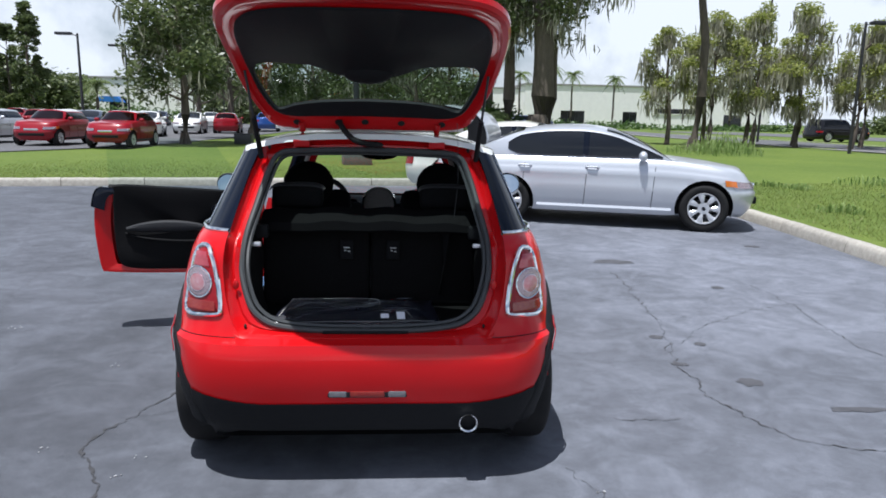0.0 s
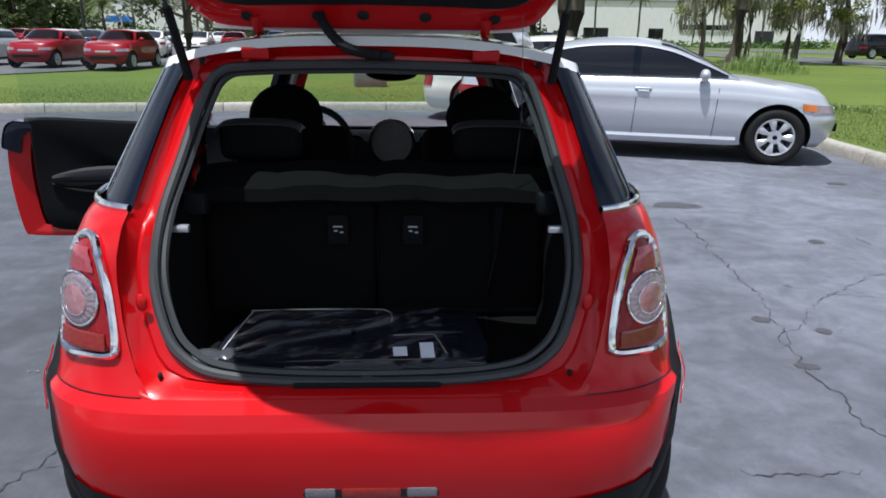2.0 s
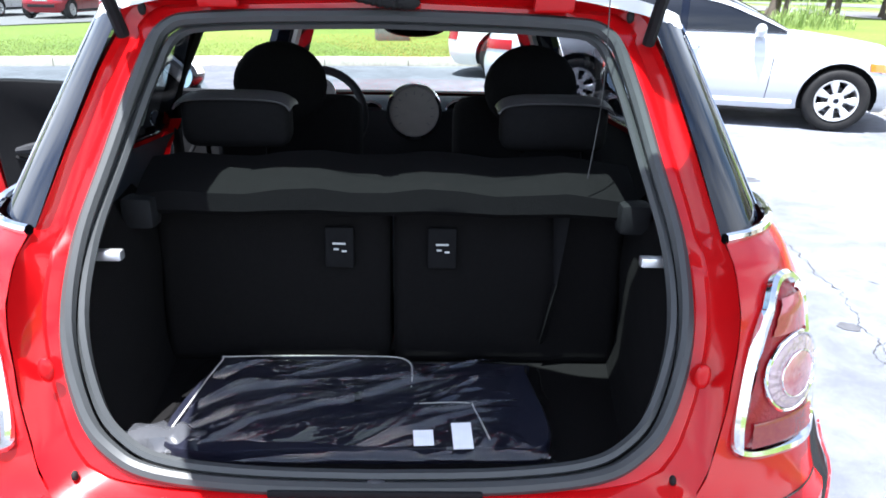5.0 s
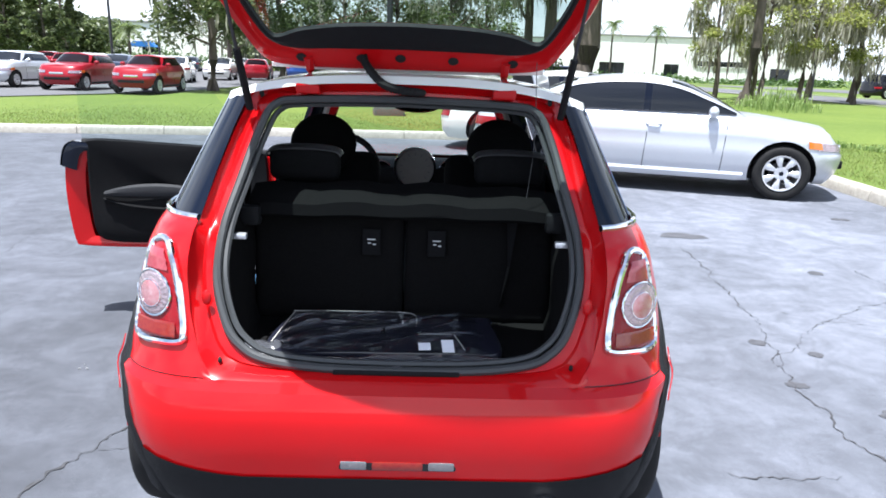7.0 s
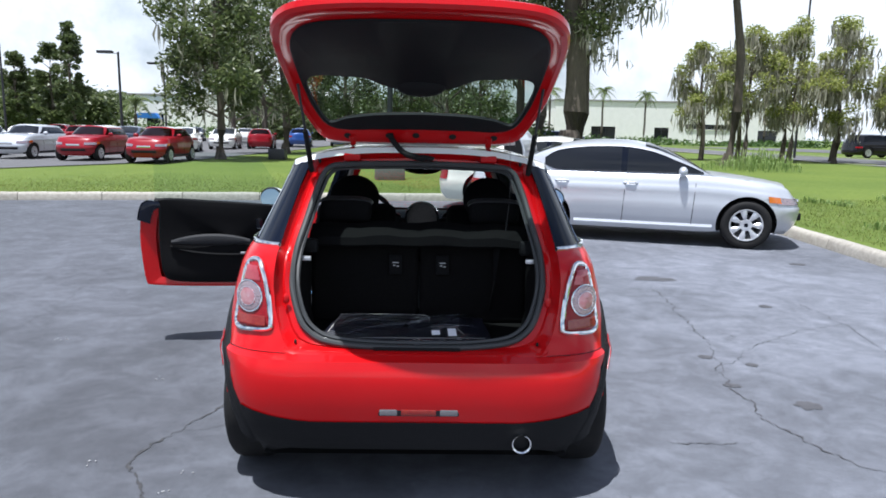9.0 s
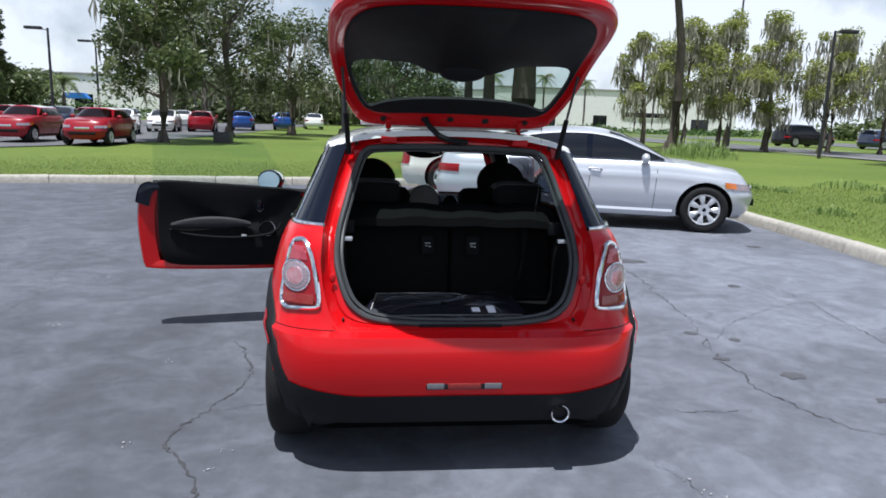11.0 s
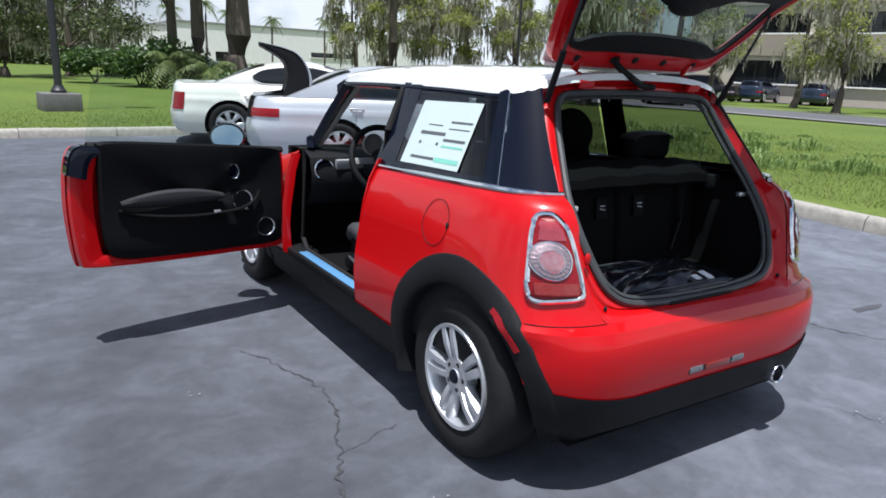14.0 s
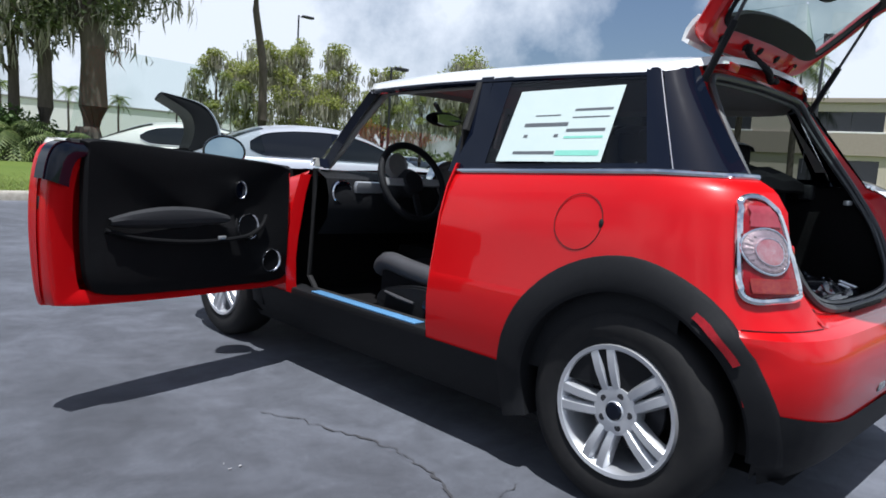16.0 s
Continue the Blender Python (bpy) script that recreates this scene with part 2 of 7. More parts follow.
def solid(bm, rows, depth, direction=None):
    """A sheet of points given thickness: depth along direction, or along the sheet's own normals."""
    vs = grid(bm, rows)
    bm.normal_update()
    faces = list(bm.faces)
    bmesh.ops.recalc_face_normals(bm, faces=faces)
    bm.normal_update()
    back = []
    for r in vs:
        back.append([bm.verts.new(v.co + (Vector(direction) if direction else v.normal) * depth) for v in r])
    for a, b in zip(back, back[1:]):
        for i in range(len(a) - 1):
            try:
                bm.faces.new((a[i], b[i], b[i + 1], a[i + 1]))
            except ValueError:
                pass
    edge = lambda m: m[0] + [r[-1] for r in m[1:-1]] + m[-1][::-1] + [r[0] for r in m[-2:0:-1]]
    e, f = edge(vs), edge(back)
    for i in range(len(e)):
        j = (i + 1) % len(e)
        try:
            bm.faces.new((e[i], e[j], f[j], f[i]))
        except ValueError:
            pass
    return vs


def box(bm, size, m=None, bevel=0.0, seg=2):
    r = bmesh.ops.create_cube(bm, size=1.0, matrix=(m or Matrix()) @ Matrix.Diagonal((*size, 1)))
    if bevel:
        es = list({e for v in r["verts"] for e in v.link_edges})
        bmesh.ops.bevel(bm, geom=es, offset=bevel, segments=seg, affect="EDGES", profile=0.6)


def tube(bm, pts, radius, sides=8, closed=False, flat=1.0, cap=True):
    pts = [Vector(p) for p in pts]
    k = len(pts)
    rows = []
    up = Vector((0, 0, 1))
    for i, p in enumerate(pts):
        a = pts[(i - 1) % k] if closed or i else p
        b = pts[(i + 1) % k] if closed or i < k - 1 else p
        t = (b - a).normalized()
        s = t.cross(up)
        if s.length < 0.05:
            s = t.cross(Vector((1, 0, 0)))
        s.normalize()
        w = s.cross(t)
        r = radius[i] if isinstance(radius, (list, tuple)) else radius
        rows.append([p + s * (r * math.cos(c)) + w * (r * flat * math.sin(c)) for c in (2 * math.pi * j / sides for j in range(sides))])
    if closed:
        rows.append(rows[0])
    vs = grid(bm, rows, closed=True)
    if closed:
        bmesh.ops.remove_doubles(bm, verts=vs[0] + vs[-1], dist=1e-5)
    elif cap:
        for r in (vs[0], vs[-1]):
            try:
                bm.faces.new(r)
            except ValueError:
                pass


def lathe(bm, profile, sides=32, m=None, close=True):
    """Profile of (radius, height) turned about z, then placed by m."""
    m = m or Matrix()
    rows = []
    for r, h in profile:
        rows.append([m @ Vector((max(r, 1e-4) * math.cos(a), max(r, 1e-4) * math.sin(a), h)) for a in (2 * math.pi * j / sides for j in range(sides))])
    vs = grid(bm, rows, closed=True)
    if close:
        for r in (vs[0], vs[-1]):
            try:
                bm.faces.new(r)
            except ValueError:
                pass


def ball(bm, size, m=None, u=16, v=10):
    bmesh.ops.create_uvsphere(bm, u_segments=u, v_segments=v, radius=1.0, matrix=(m or Matrix()) @ Matrix.Diagonal((*size, 1)))


def prism(bm, outline, depth, m=None, bevel=0.0):
    """A flat outline (x, y) made depth thick along z, then placed by m."""
    m = m or Matrix()
    lo = [bm.verts.new(m @ Vector((x, y, 0))) for x, y in outline]
    hi = [bm.verts.new(m @ Vector((x, y, depth))) for x, y in outline]
    k = len(outline)
    fs = [bm.faces.new(lo), bm.faces.new(hi)]
    for i in range(k):
        fs.append(bm.faces.new((lo[i], lo[(i + 1) % k], hi[(i + 1) % k], hi[i])))
    if bevel:
        bmesh.ops.recalc_face_normals(bm, faces=fs)
        es = [e for f in fs[:2] for e in f.edges]
        bmesh.ops.bevel(bm, geom=list(set(es)), offset=bevel, segments=2, affect="EDGES")


def lerp(a, b, t):
    return a + (b - a) * t


def table(rows, z):
    """Smoothly read a table of (z, values...) at z."""
    if z <= rows[0][0]:
        return rows[0][1:]
    for a, b in zip(rows, rows[1:]):
        if z <= b[0]:
            t = (z - a[0]) / (b[0] - a[0])
            return tuple(lerp(p, q, t) for p, q in zip(a[1:], b[1:]))
    return rows[-1][1:]


def spline(pts, k=8, closed=False):
    """Catmull-Rom through points."""
    pts = [Vector(p) for p in pts]
    n = len(pts)
    out = []
    for i in range(n if closed else n - 1):
        if closed:
            p0, p1, p2, p3 = (pts[(i + j) % n] for j in (-1, 0, 1, 2))
        else:
            p0, p1, p2, p3 = pts[max(i - 1, 0)], pts[i], pts[i + 1], pts[min(i + 2, n - 1)]
        for j in range(k):
            t = j / k
            out.append(0.5 * ((2 * p1) + (p2 - p0) * t + (2 * p0 - 5 * p1 + 4 * p2 - p3) * t * t + (3 * p1 - p0 - 3 * p2 + p3) * t ** 3))
    if not closed:
        out.append(pts[-1])
    return out

# ---- cars: shells drawn from plan outlines stacked upwards ----
class Shape:
    """levels: rows of (z, half width, rear y, front y). jr, jf: where the rear and front curves begin."""

    def __init__(self, levels, jr, jf, n=4.0, belt=1.0, low=0.45, front=(2.0, 3.0, 0.15), rear=None, drop=None, square=None):
        self.levels, self.jr, self.jf, self.n = levels, jr, jf, n
        self.belt, self.low, self.front, self.rear, self.drop, self.square = belt, low, front, rear, drop, square

    def at(self, z, s, side=1):
        """s: 0 rear centre, 1 end of the rear curve, 2 start of the front curve, 3 front centre."""
        a, yr, yf = table(self.levels, z)
        n = self.n + (0.0 if self.square is None else self.square * max(0.0, min(1.0, (0.62 - z) / 0.08)))
        if s < 1:
            c, d = math.cos(s * math.pi / 2), math.sin(s * math.pi / 2)
            r = (c ** n + d ** n) ** (-1 / n)
            x, y = a * r * d, self.jr - (self.jr - yr) * r * c
            if self.square:
                x *= 1 - 0.11 * max(0.0, min(1.0, (0.62 - z) / 0.08)) * max(0.0, (r * c - 0.4) / 0.6) ** 1.4
        elif s <= 2:
            x, y = a, lerp(self.jr, self.jf, s - 1)
        else:
            c, d = math.cos((s - 2) * math.pi / 2), math.sin((s - 2) * math.pi / 2)
            r = (c ** n + d ** n) ** (-1 / n)
            x, y = a * r * c, self.jf + (yf - self.jf) * r * d
        g = max(0.0, min(1.0, (z - self.low) / (self.belt - self.low)))
        if self.drop:
            z -= g * self.drop(y)
        elif self.front and z <= self.belt + 1e-6:
            y0, y1, d = self.front
            t = max(0.0, min(1.0, (y - y0) / (y1 - y0)))
            z -= d * g * t ** 1.5
        if self.rear and z <= self.belt + 1e-6:
            y0, y1, d = self.rear
            t = max(0.0, min(1.0, (y0 - y) / (y0 - y1)))
            z -= d * g * t
        return Vector((x * side, y, z))

    def s_of_y(self, y, z=None):
        if self.jr <= y <= self.jf:
            return 1 + (y - self.jr) / (self.jf - self.jr)
        lo, hi = (0.0, 1.0) if y < self.jr else (2.0, 3.0)
        for _ in range(30):
            mid = (lo + hi) / 2
            if self.at(z or 0.6, mid).y < y:
                lo = mid
            else:
                hi = mid
        return lo

    def s_of_x(self, x, z):
        """In the rear curve."""
        lo, hi = 0.0, 1.0
        for _ in range(30):
            mid = (lo + hi) / 2
            if self.at(z, mid).x < x:
                lo = mid
            else:
                hi = mid
        return lo


def arch_cut(bm, centres, radius, out=0.5):
    """Take out the faces within the wheel arches, and draw the edge onto the circle."""
    gone = []
    for f in bm.faces:
        c = f.calc_center_median()
        for y, z in centres:
            if math.hypot(c.y - y, c.z - z) < radius and abs(c.x) > out:
                gone.append(f)
                break
    bmesh.ops.delete(bm, geom=gone, context="FACES")
    for v in bm.verts:
        if v.is_boundary and abs(v.co.x) > out:
            for y, z in centres:
                d = math.hypot(v.co.y - y, v.co.z - z)
                if abs(d - radius) < 0.06 and v.co.z > 0.2:
                    k = radius / d
                    v.co.y, v.co.z = y + (v.co.y - y) * k, z + (v.co.z - z) * k


def wheel(parent, x, y, radius, rim_r, spokes, width=0.19, side=1, alloy=None, lean=0.0, seven=False, mirror_hub=True):
    """One wheel with its tyre, rim, spokes and hub, at x (outer face), y."""
    alloy = alloy or ALLOY
    m = Matrix.Translation((x, y, radius)) @ Matrix.Rotation(radians(90 * side), 4, "Y")
    bm = bmesh.new()
    w = width
    lathe(bm, [(rim_r - 0.004, -0.012), (rim_r + 0.012, -0.004), (rim_r + (radius - rim_r) * 0.55, 0.006), (radius - 0.022, -0.004), (radius - 0.006, -0.02),
               (radius, -0.045), (radius, -w + 0.045), (radius - 0.02, -w), (rim_r, -w + 0.01)], 44, m, close=False)
    whl = part("wheel", bm, RUBBER, parent, "black rubber tyre on a silver alloy rim")
    bm = bmesh.new()
    lathe(bm, [(rim_r, -0.010), (rim_r - 0.004, 0.002), (rim_r - 0.016, 0.0), (rim_r - 0.026, -0.02), (rim_r - 0.034, -0.09), (rim_r - 0.05, -w + 0.02)], 44, m, close=False)
    part("rim", bm, alloy, whl)
    bm = bmesh.new()
    lathe(bm, [(0.0, -0.075), (rim_r * 0.62, -0.075), (rim_r * 0.62, -0.085), (0.0, -0.085)], 28, m)
    part("brake_disc", bm, STEEL, whl)
    for k in range(spokes):
        a0 = 2 * math.pi * k / spokes + math.pi / 2 + lean
        bm = bmesh.new()
        for off in ((-0.024, 0.024) if not seven else (0.0,)):
            turn = m @ Matrix.Rotation(a0, 4, "Z")
            rows = []
            r0, r1 = rim_r * 0.30, rim_r - 0.012
            for t in (0, 0.2, 0.5, 0.8, 1.0):
                r = lerp(r0, r1, t)
                hw = (0.0165 + 0.004 * t) if not seven else lerp(0.016, 0.045, t) * rim_r / 0.2
                h = lerp(-0.012, -0.004, t) + 0.008 * math.sin(math.pi * t)
                o = off * lerp(0.75, 1.15, t)
                rows.append([turn @ Vector((r, o + e * hw, h - (0.0 if abs(e) < 0.7 else 0.012))) for e in (-1, -0.6, 0, 0.6, 1)])
            solid(bm, rows, 0.022, (m.to_3x3() @ Vector((0, 0, -1))))
        part("spoke", bm, alloy, whl)
    bm = bmesh.new()
    lathe(bm, [(0.0, -0.004), (0.026, -0.004), (0.030, -0.010), (0.034, -0.008), (rim_r * 0.36, -0.012), (rim_r * 0.38, -0.03), (rim_r * 0.36, -0.06)], 28, m)
    hub = part("hub", bm, alloy, whl)
    bm = bmesh.new()
    lathe(bm, [(0.0, 0.003), (0.022, 0.002), (0.027, -0.004), (0.027, -0.008)], 20, m)
    part("hub_cap", bm, BLACKGLOSS, hub)
    if not seven:
        for k in range(5):
            bm = bmesh.new()
            a = 2 * math.pi * (k + 0.5) / 5 + math.pi / 2 + lean
            lathe(bm, [(0.0, -0.009), (0.010, -0.009), (0.011, -0.02)], 10, m @ Matrix.Translation((0.048 * math.cos(a), 0.048 * math.sin(a), 0)))
            part("wheel_bolt", bm, STEEL, hub)
    return whl


def shell_columns(shape, axles, k=26, mid=44):
    s = [i / k for i in range(k)] + [1 + i / mid for i in range(mid)] + [2 + i / k for i in range(k + 1)]
    return s


def wagon_cabin(car, a, belt, height, cowl, yr, wb, paint, roof_paint, tint):
    """Upright cabin of a hatchback or sport utility vehicle."""
    ra = a * 0.66
    y_rf = cowl - 0.42
    foot = (a * 0.895, yr + 0.14, cowl + 0.12)
    head = (ra, yr + 0.32, y_rf)
    bow = 1.15
    gl = []
    for i in range(9):
        t = i / 8
        gl.append((lerp(belt - 0.02, height - 0.07, t), lerp(foot[0], head[0], t ** 1.25), lerp(foot[1], head[1], t ** bow), lerp(foot[2], head[2], t ** bow)))
    gs = Shape(gl, 0.1, max(0.9, y_rf - 0.35), 3.6, belt, 0.5, None, None)

    def roof_z(x, y):
        return height - 0.07 * (abs(x) / ra) ** 2.6 - 0.03 * abs((y - 0.75) / 1.0) ** 2.2

    def pane(s0, s1, z0, z1, side, inset=0.0, k=10):
        rows = []
        for i in range(9):
            t = i / 8
            r = []
            for j in range(k + 1):
                s = lerp(lerp(s0[0], s0[1], t), lerp(s1[0], s1[1], t), j / k)
                base = gs.at(height - 0.07, s, side)
                zt = min(roof_z(base.x, base.y), height)
                z = lerp(z0, z1, t)
                p = gs.at(z, s, side)
                f = (z - belt) / (height - 0.07 - belt)
                p.z = z + max(0, f) * (zt - (height - 0.07))
                c = Vector((0, 0.6, p.z))
                r.append(p - (p - c).normalized() * inset)
            rows.append(r)
        return rows

    cap = height - 0.07
    bm = bmesh.new()
    full = [i / 40 * 3 for i in range(41)]
    cage = []
    for t in range(9):
        z = lerp(belt - 0.02, cap, t / 8)
        r = []
        for side in (1, -1):
            ss = full if side == 1 else full[-2:0:-1]
            for s in ss:
                p = gs.at(z, s, side)
                b = gs.at(cap, s, side)
                p.z = z + (t / 8) * (roof_z(b.x, b.y) - cap)
                r.append(p * 1.0)
        cage.append(r)
    grid(bm, cage, closed=True)
    part("cabin_frame", bm, paint, car)
    bm = bmesh.new()
    rows = []
    for kk in (1.0, 0.9, 0.7, 0.45, 0.2, 0.02):
        r = []
        for side in (1, -1):
            for s in (full if side == 1 else full[-2:0:-1]):
                b = gs.at(cap, s, side)
                x, y = b.x * kk, 0.6 + (b.y - 0.6) * kk
                r.append(Vector((x, y, roof_z(x, y) + 0.002)))
        rows.append(r)
    grid(bm, rows, closed=True)
    part("roof", bm, roof_paint or paint, car)
    sB = gs.s_of_y(wb * 0.40)
    sC = 0.66
    zlo, zhi = belt + 0.03, cap - 0.035
    specs = [("side_window", (sB + 0.015, sB + 0.015), (2.43, 2.30), 1), ("side_window", (sC, sC + 0.12), (sB - 0.015, sB - 0.015), 1)]
    for nm, s0, s1, _ in specs:
        for side in (1, -1):
            bm = bmesh.new()
            grid(bm, pane(s0, s1, zlo, zhi, side, -0.006))
            part(nm, bm, tint, car, "dark tinted glass")
    for side in (1, -1):
        bm = bmesh.new()
        grid(bm, pane((sB - 0.03, sB - 0.03), (sB + 0.03, sB + 0.03), zlo, zhi, side, -0.0045, 2))
        part("centre_pillar", bm, BLACKGLOSS, car, "black centre pillar")
    for nm, lo, hi in (("windscreen", 2.47, 3.0), ("rear_window", 0.0, 0.52)):
        bm = bmesh.new()
        for side in (1, -1):
            grid(bm, pane((lo, lo), (hi, hi), zlo, zhi + 0.005, side, -0.006))
        bmesh.ops.remove_doubles(bm, verts=bm.verts, dist=1e-4)
        part(nm, bm, tint, car, "dark tinted glass")


def sedan_cabin(car, sh, belt, height, roof_rear, cowl, screen, wb, paint, tint):
    """Arched cabin: one roof line from boot to bonnet, leaning side walls with arched glass."""
    y_rf, y0, y1 = cowl - screen[1] + 0.15, roof_rear - 0.88, cowl + 0.16
    hz = lambda k: lerp(belt, height, k)
    line = spline([(0, y0, hz(0.0) - 0.01), (0, roof_rear - 0.48, hz(0.42)), (0, roof_rear - 0.08, hz(0.80)), (0, roof_rear + 0.30, hz(0.955)), (0, roof_rear + 0.72, hz(1.0)), (0, y_rf - 0.12, hz(0.965)),
                   (0, y_rf + 0.22, hz(0.80)), (0, y_rf + 0.58, hz(0.44)), (0, y1, belt - 0.03)], 8)
    tab = [(p.y, p.z) for p in line]
    top = lambda y: table(tab, y)[0]
    base = lambda y: sh.at(belt, sh.s_of_y(y, belt))
    edge_z = lambda y: max(base(y).z - 0.01, top(y) - 0.075 * min(1.0, max(0.0, top(y) - belt) / 0.3))

    def wall(y, z, side, lift=0.0):
        """On the leaning side wall."""
        b = base(y)
        h = max(0.0, z - b.z)
        x = b.x - 0.004 - 0.10 * h - 0.62 * h * h + lift
        return Vector((x * side, y, z))

    def cap(y, u, lift=0.0):
        """On the roof surface: u across, -1 to 1."""
        e = wall(y, edge_z(y), 1).x
        z = lerp(top(y), edge_z(y), abs(u) ** 3.2)
        return Vector((e * u, y, z + lift))

    us = [-1, -0.97, -0.9, -0.75, -0.5, -0.25, 0, 0.25, 0.5, 0.75, 0.9, 0.97, 1]
    ys = [lerp(y0, y1, i / 54) for i in range(55)]
    bm = bmesh.new()
    grid(bm, [[cap(y, u) for u in us] for y in ys])
    for side in (1, -1):
        grid(bm, [[wall(y, lerp(base(y).z - 0.03, edge_z(y), k / 6), side) for k in range(7)] for y in ys])
    bmesh.ops.remove_doubles(bm, verts=bm.verts, dist=1e-4)
    part("cabin_frame", bm, paint, car)
    for nm, ya, yb in (("rear_window", y0 + 0.06, roof_rear + 0.02), ("windscreen", y_rf + 0.02, y1 - 0.03)):
        bm = bmesh.new()
        grid(bm, [[cap(lerp(ya, yb, i / 14), u * (0.90 if nm == "windscreen" else 0.84), 0.005) for u in us] for i in range(15)])
        part(nm, bm, tint, car, "dark tinted glass")
    yb = wb * 0.40
    rear, front = roof_rear - 0.17, cowl - 0.02

    def sill_top(y):
        k = max(0.0, (rear + 0.24 - y) / 0.24) ** 2
        lo = base(y).z + 0.035 + 0.07 * k
        hi = edge_z(y) - 0.030 - 0.05 * k
        return lo, max(lo + 0.004, hi)

    for side in (1, -1):
        for ya, yc in ((rear, yb - 0.03), (yb + 0.03, front)):
            bm = bmesh.new()
            rows = []
            for i in range(19):
                y = lerp(ya, yc, i / 18)
                lo, hi = sill_top(y)
                rows.append([wall(y, lerp(lo, hi, k / 5), side, 0.005) for k in range(6)])
            grid(bm, rows)
            part("side_window", bm, tint, car, "dark tinted glass")
        bm = bmesh.new()
        grid(bm, [[wall(y, lerp(*sill_top(y), k / 5), side, 0.0065) for k in range(6)] for y in (yb - 0.04, yb, yb + 0.04)])
        part("centre_pillar", bm, BLACKGLOSS, car, "black centre pillar")
        pts = [wall(y, sill_top(y)[0] - 0.008, side, 0.004) for y in [lerp(rear, front, i / 24) for i in range(25)]] + [wall(y, sill_top(y)[1] + 0.006, side, 0.004) for y in [lerp(front, rear, i / 24) for i in range(25)]]
        bm = bmesh.new()
        tube(bm, pts, 0.006, 5, closed=True)
        part("window_trim", bm, BLACKGLOSS if paint is not CREAM else CHROME, car)


def sedan(name, label, group, m, length=4.7, width=1.82, height=1.42, wb=2.75, rear_over=1.05, belt=0.93, paint=SILVER, roof_rear=0.1, deck=0.90,
          hood=0.78, rim=ALLOY, boot_open=False, tail="wide", kind_word="car", wheel_r=0.32, tint=TINT, wagon=False, simple=False, seven=True, roof_paint=None, screen=(1.75, 0.95)):
    """A whole car about its rear axle: y forward, ground at z 0."""
    car = thing(name, label, kind_word, m, group)
    a = width / 2
    yr, yf = -rear_over, length - rear_over
    nf = 0.06 if wagon else 0.0
    lv = [(0.20, a * 0.90, yr + 0.12, yf - 0.14), (0.30, a * 0.965, yr + 0.03, yf - 0.05), (0.45, a * 0.99, yr, yf), (0.55, a, yr, yf),
          (0.66, a * 0.985, yr + 0.03, yf - 0.04), (0.78, a * 0.985, yr + 0.045, yf - 0.09), (0.80, a * 0.968, yr + 0.05, yf - 0.10), (belt - 0.03, a * 0.93, yr + 0.08, yf - 0.16), (belt, a * 0.90, yr + 0.10, yf - 0.2)]
    cowl = wb - 0.55
    sh = Shape(lv, yr + 0.75, yf - 0.75, 3.4, belt, 0.5, (cowl - 0.1, yf, belt - hood), None if wagon else (-0.1, yr, belt - deck))
    cols = shell_columns(sh, None, 16, 34)
    zs = [0.20, 0.26, 0.32, 0.40, 0.48, 0.55, 0.60, 0.66, 0.72, 0.775, 0.80, 0.84, belt - 0.03, belt]
    bm = bmesh.new()
    rows = [[sh.at(z, s, 1) for s in cols] + [sh.at(z, s, -1) for s in cols[-2:0:-1]] for z in zs]
    grid(bm, rows, closed=True)
    # deck and bonnet over the shell
    top = rows[-1]
    k = len(cols)
    half_r = top[:k]
    deck_rows = []
    for i, p in enumerate(half_r):
        crown = 0.045 * min(1.0, abs(p.x) / (a * 0.5))
        deck_rows.append([Vector((p.x * e, p.y, p.z + crown * (1 - e * e))) for e in (-1, -0.7, -0.35, 0, 0.35, 0.7, 1)])
    grid(bm, deck_rows)
    bmesh.ops.remove_doubles(bm, verts=bm.verts, dist=1e-4)
    arch_cut(bm, [(0, wheel_r), (wb, wheel_r)], wheel_r + 0.055)
    part("body", bm, paint, car)
    # under tray and wheel housings
    bm = bmesh.new()
    box(bm, (width * 0.72, length - 0.5, 0.5), pose(0, (yr + yf) / 2, 0.45), 0.05)
    part("underbody", bm, RUBBER, car)
    # greenhouse
    if wagon:
        wagon_cabin(car, a, belt, height, cowl, yr, wb, paint, roof_paint, tint)
    else:
        sedan_cabin(car, sh, belt, height, roof_rear, cowl, screen, wb, paint, tint)
    # wheels
    for y in (0, wb):
        for side in (1, -1):
            wheel(car, side * (a - 0.015), y, wheel_r, wheel_r * 0.66, 7 if seven else 5, 0.2, side, rim, seven=True)
    # lamps, handles, mirrors, bumper grooves, plate
    for side in (1, -1):
        def onbody(s0, s1, z0, z1, lift=0.006, k=6, skew=0.0):
            return [[sh.at(lerp(z0, z1, i / 3), lerp(s0, s1, j / k) + skew * i / 3, side) + Vector((0.004 * side, (-1 if s0 < 1.5 else 1) * lift, 0.002)) for j in range(k + 1)] for i in range(4)]
        bm = bmesh.new()
        solid(bm, onbody(0.40, 0.74, 0.69, 0.80) if tail == "wide" else onbody(0.44, 0.62, 0.58, 0.86), 0.008)
        part("tail_lamp", bm, LENSRED, car, "red tail lamp lens")
        bm = bmesh.new()
        solid(bm, onbody(2.32, 2.70, 0.64, 0.76), 0.008)
        hl = part("headlamp", bm, LENSCLEAR, car, "clear headlamp lens")
        bm = bmesh.new()
        solid(bm, onbody(2.24, 2.36, 0.66, 0.76), 0.010)
        part("indicator", bm, AMBER, hl)
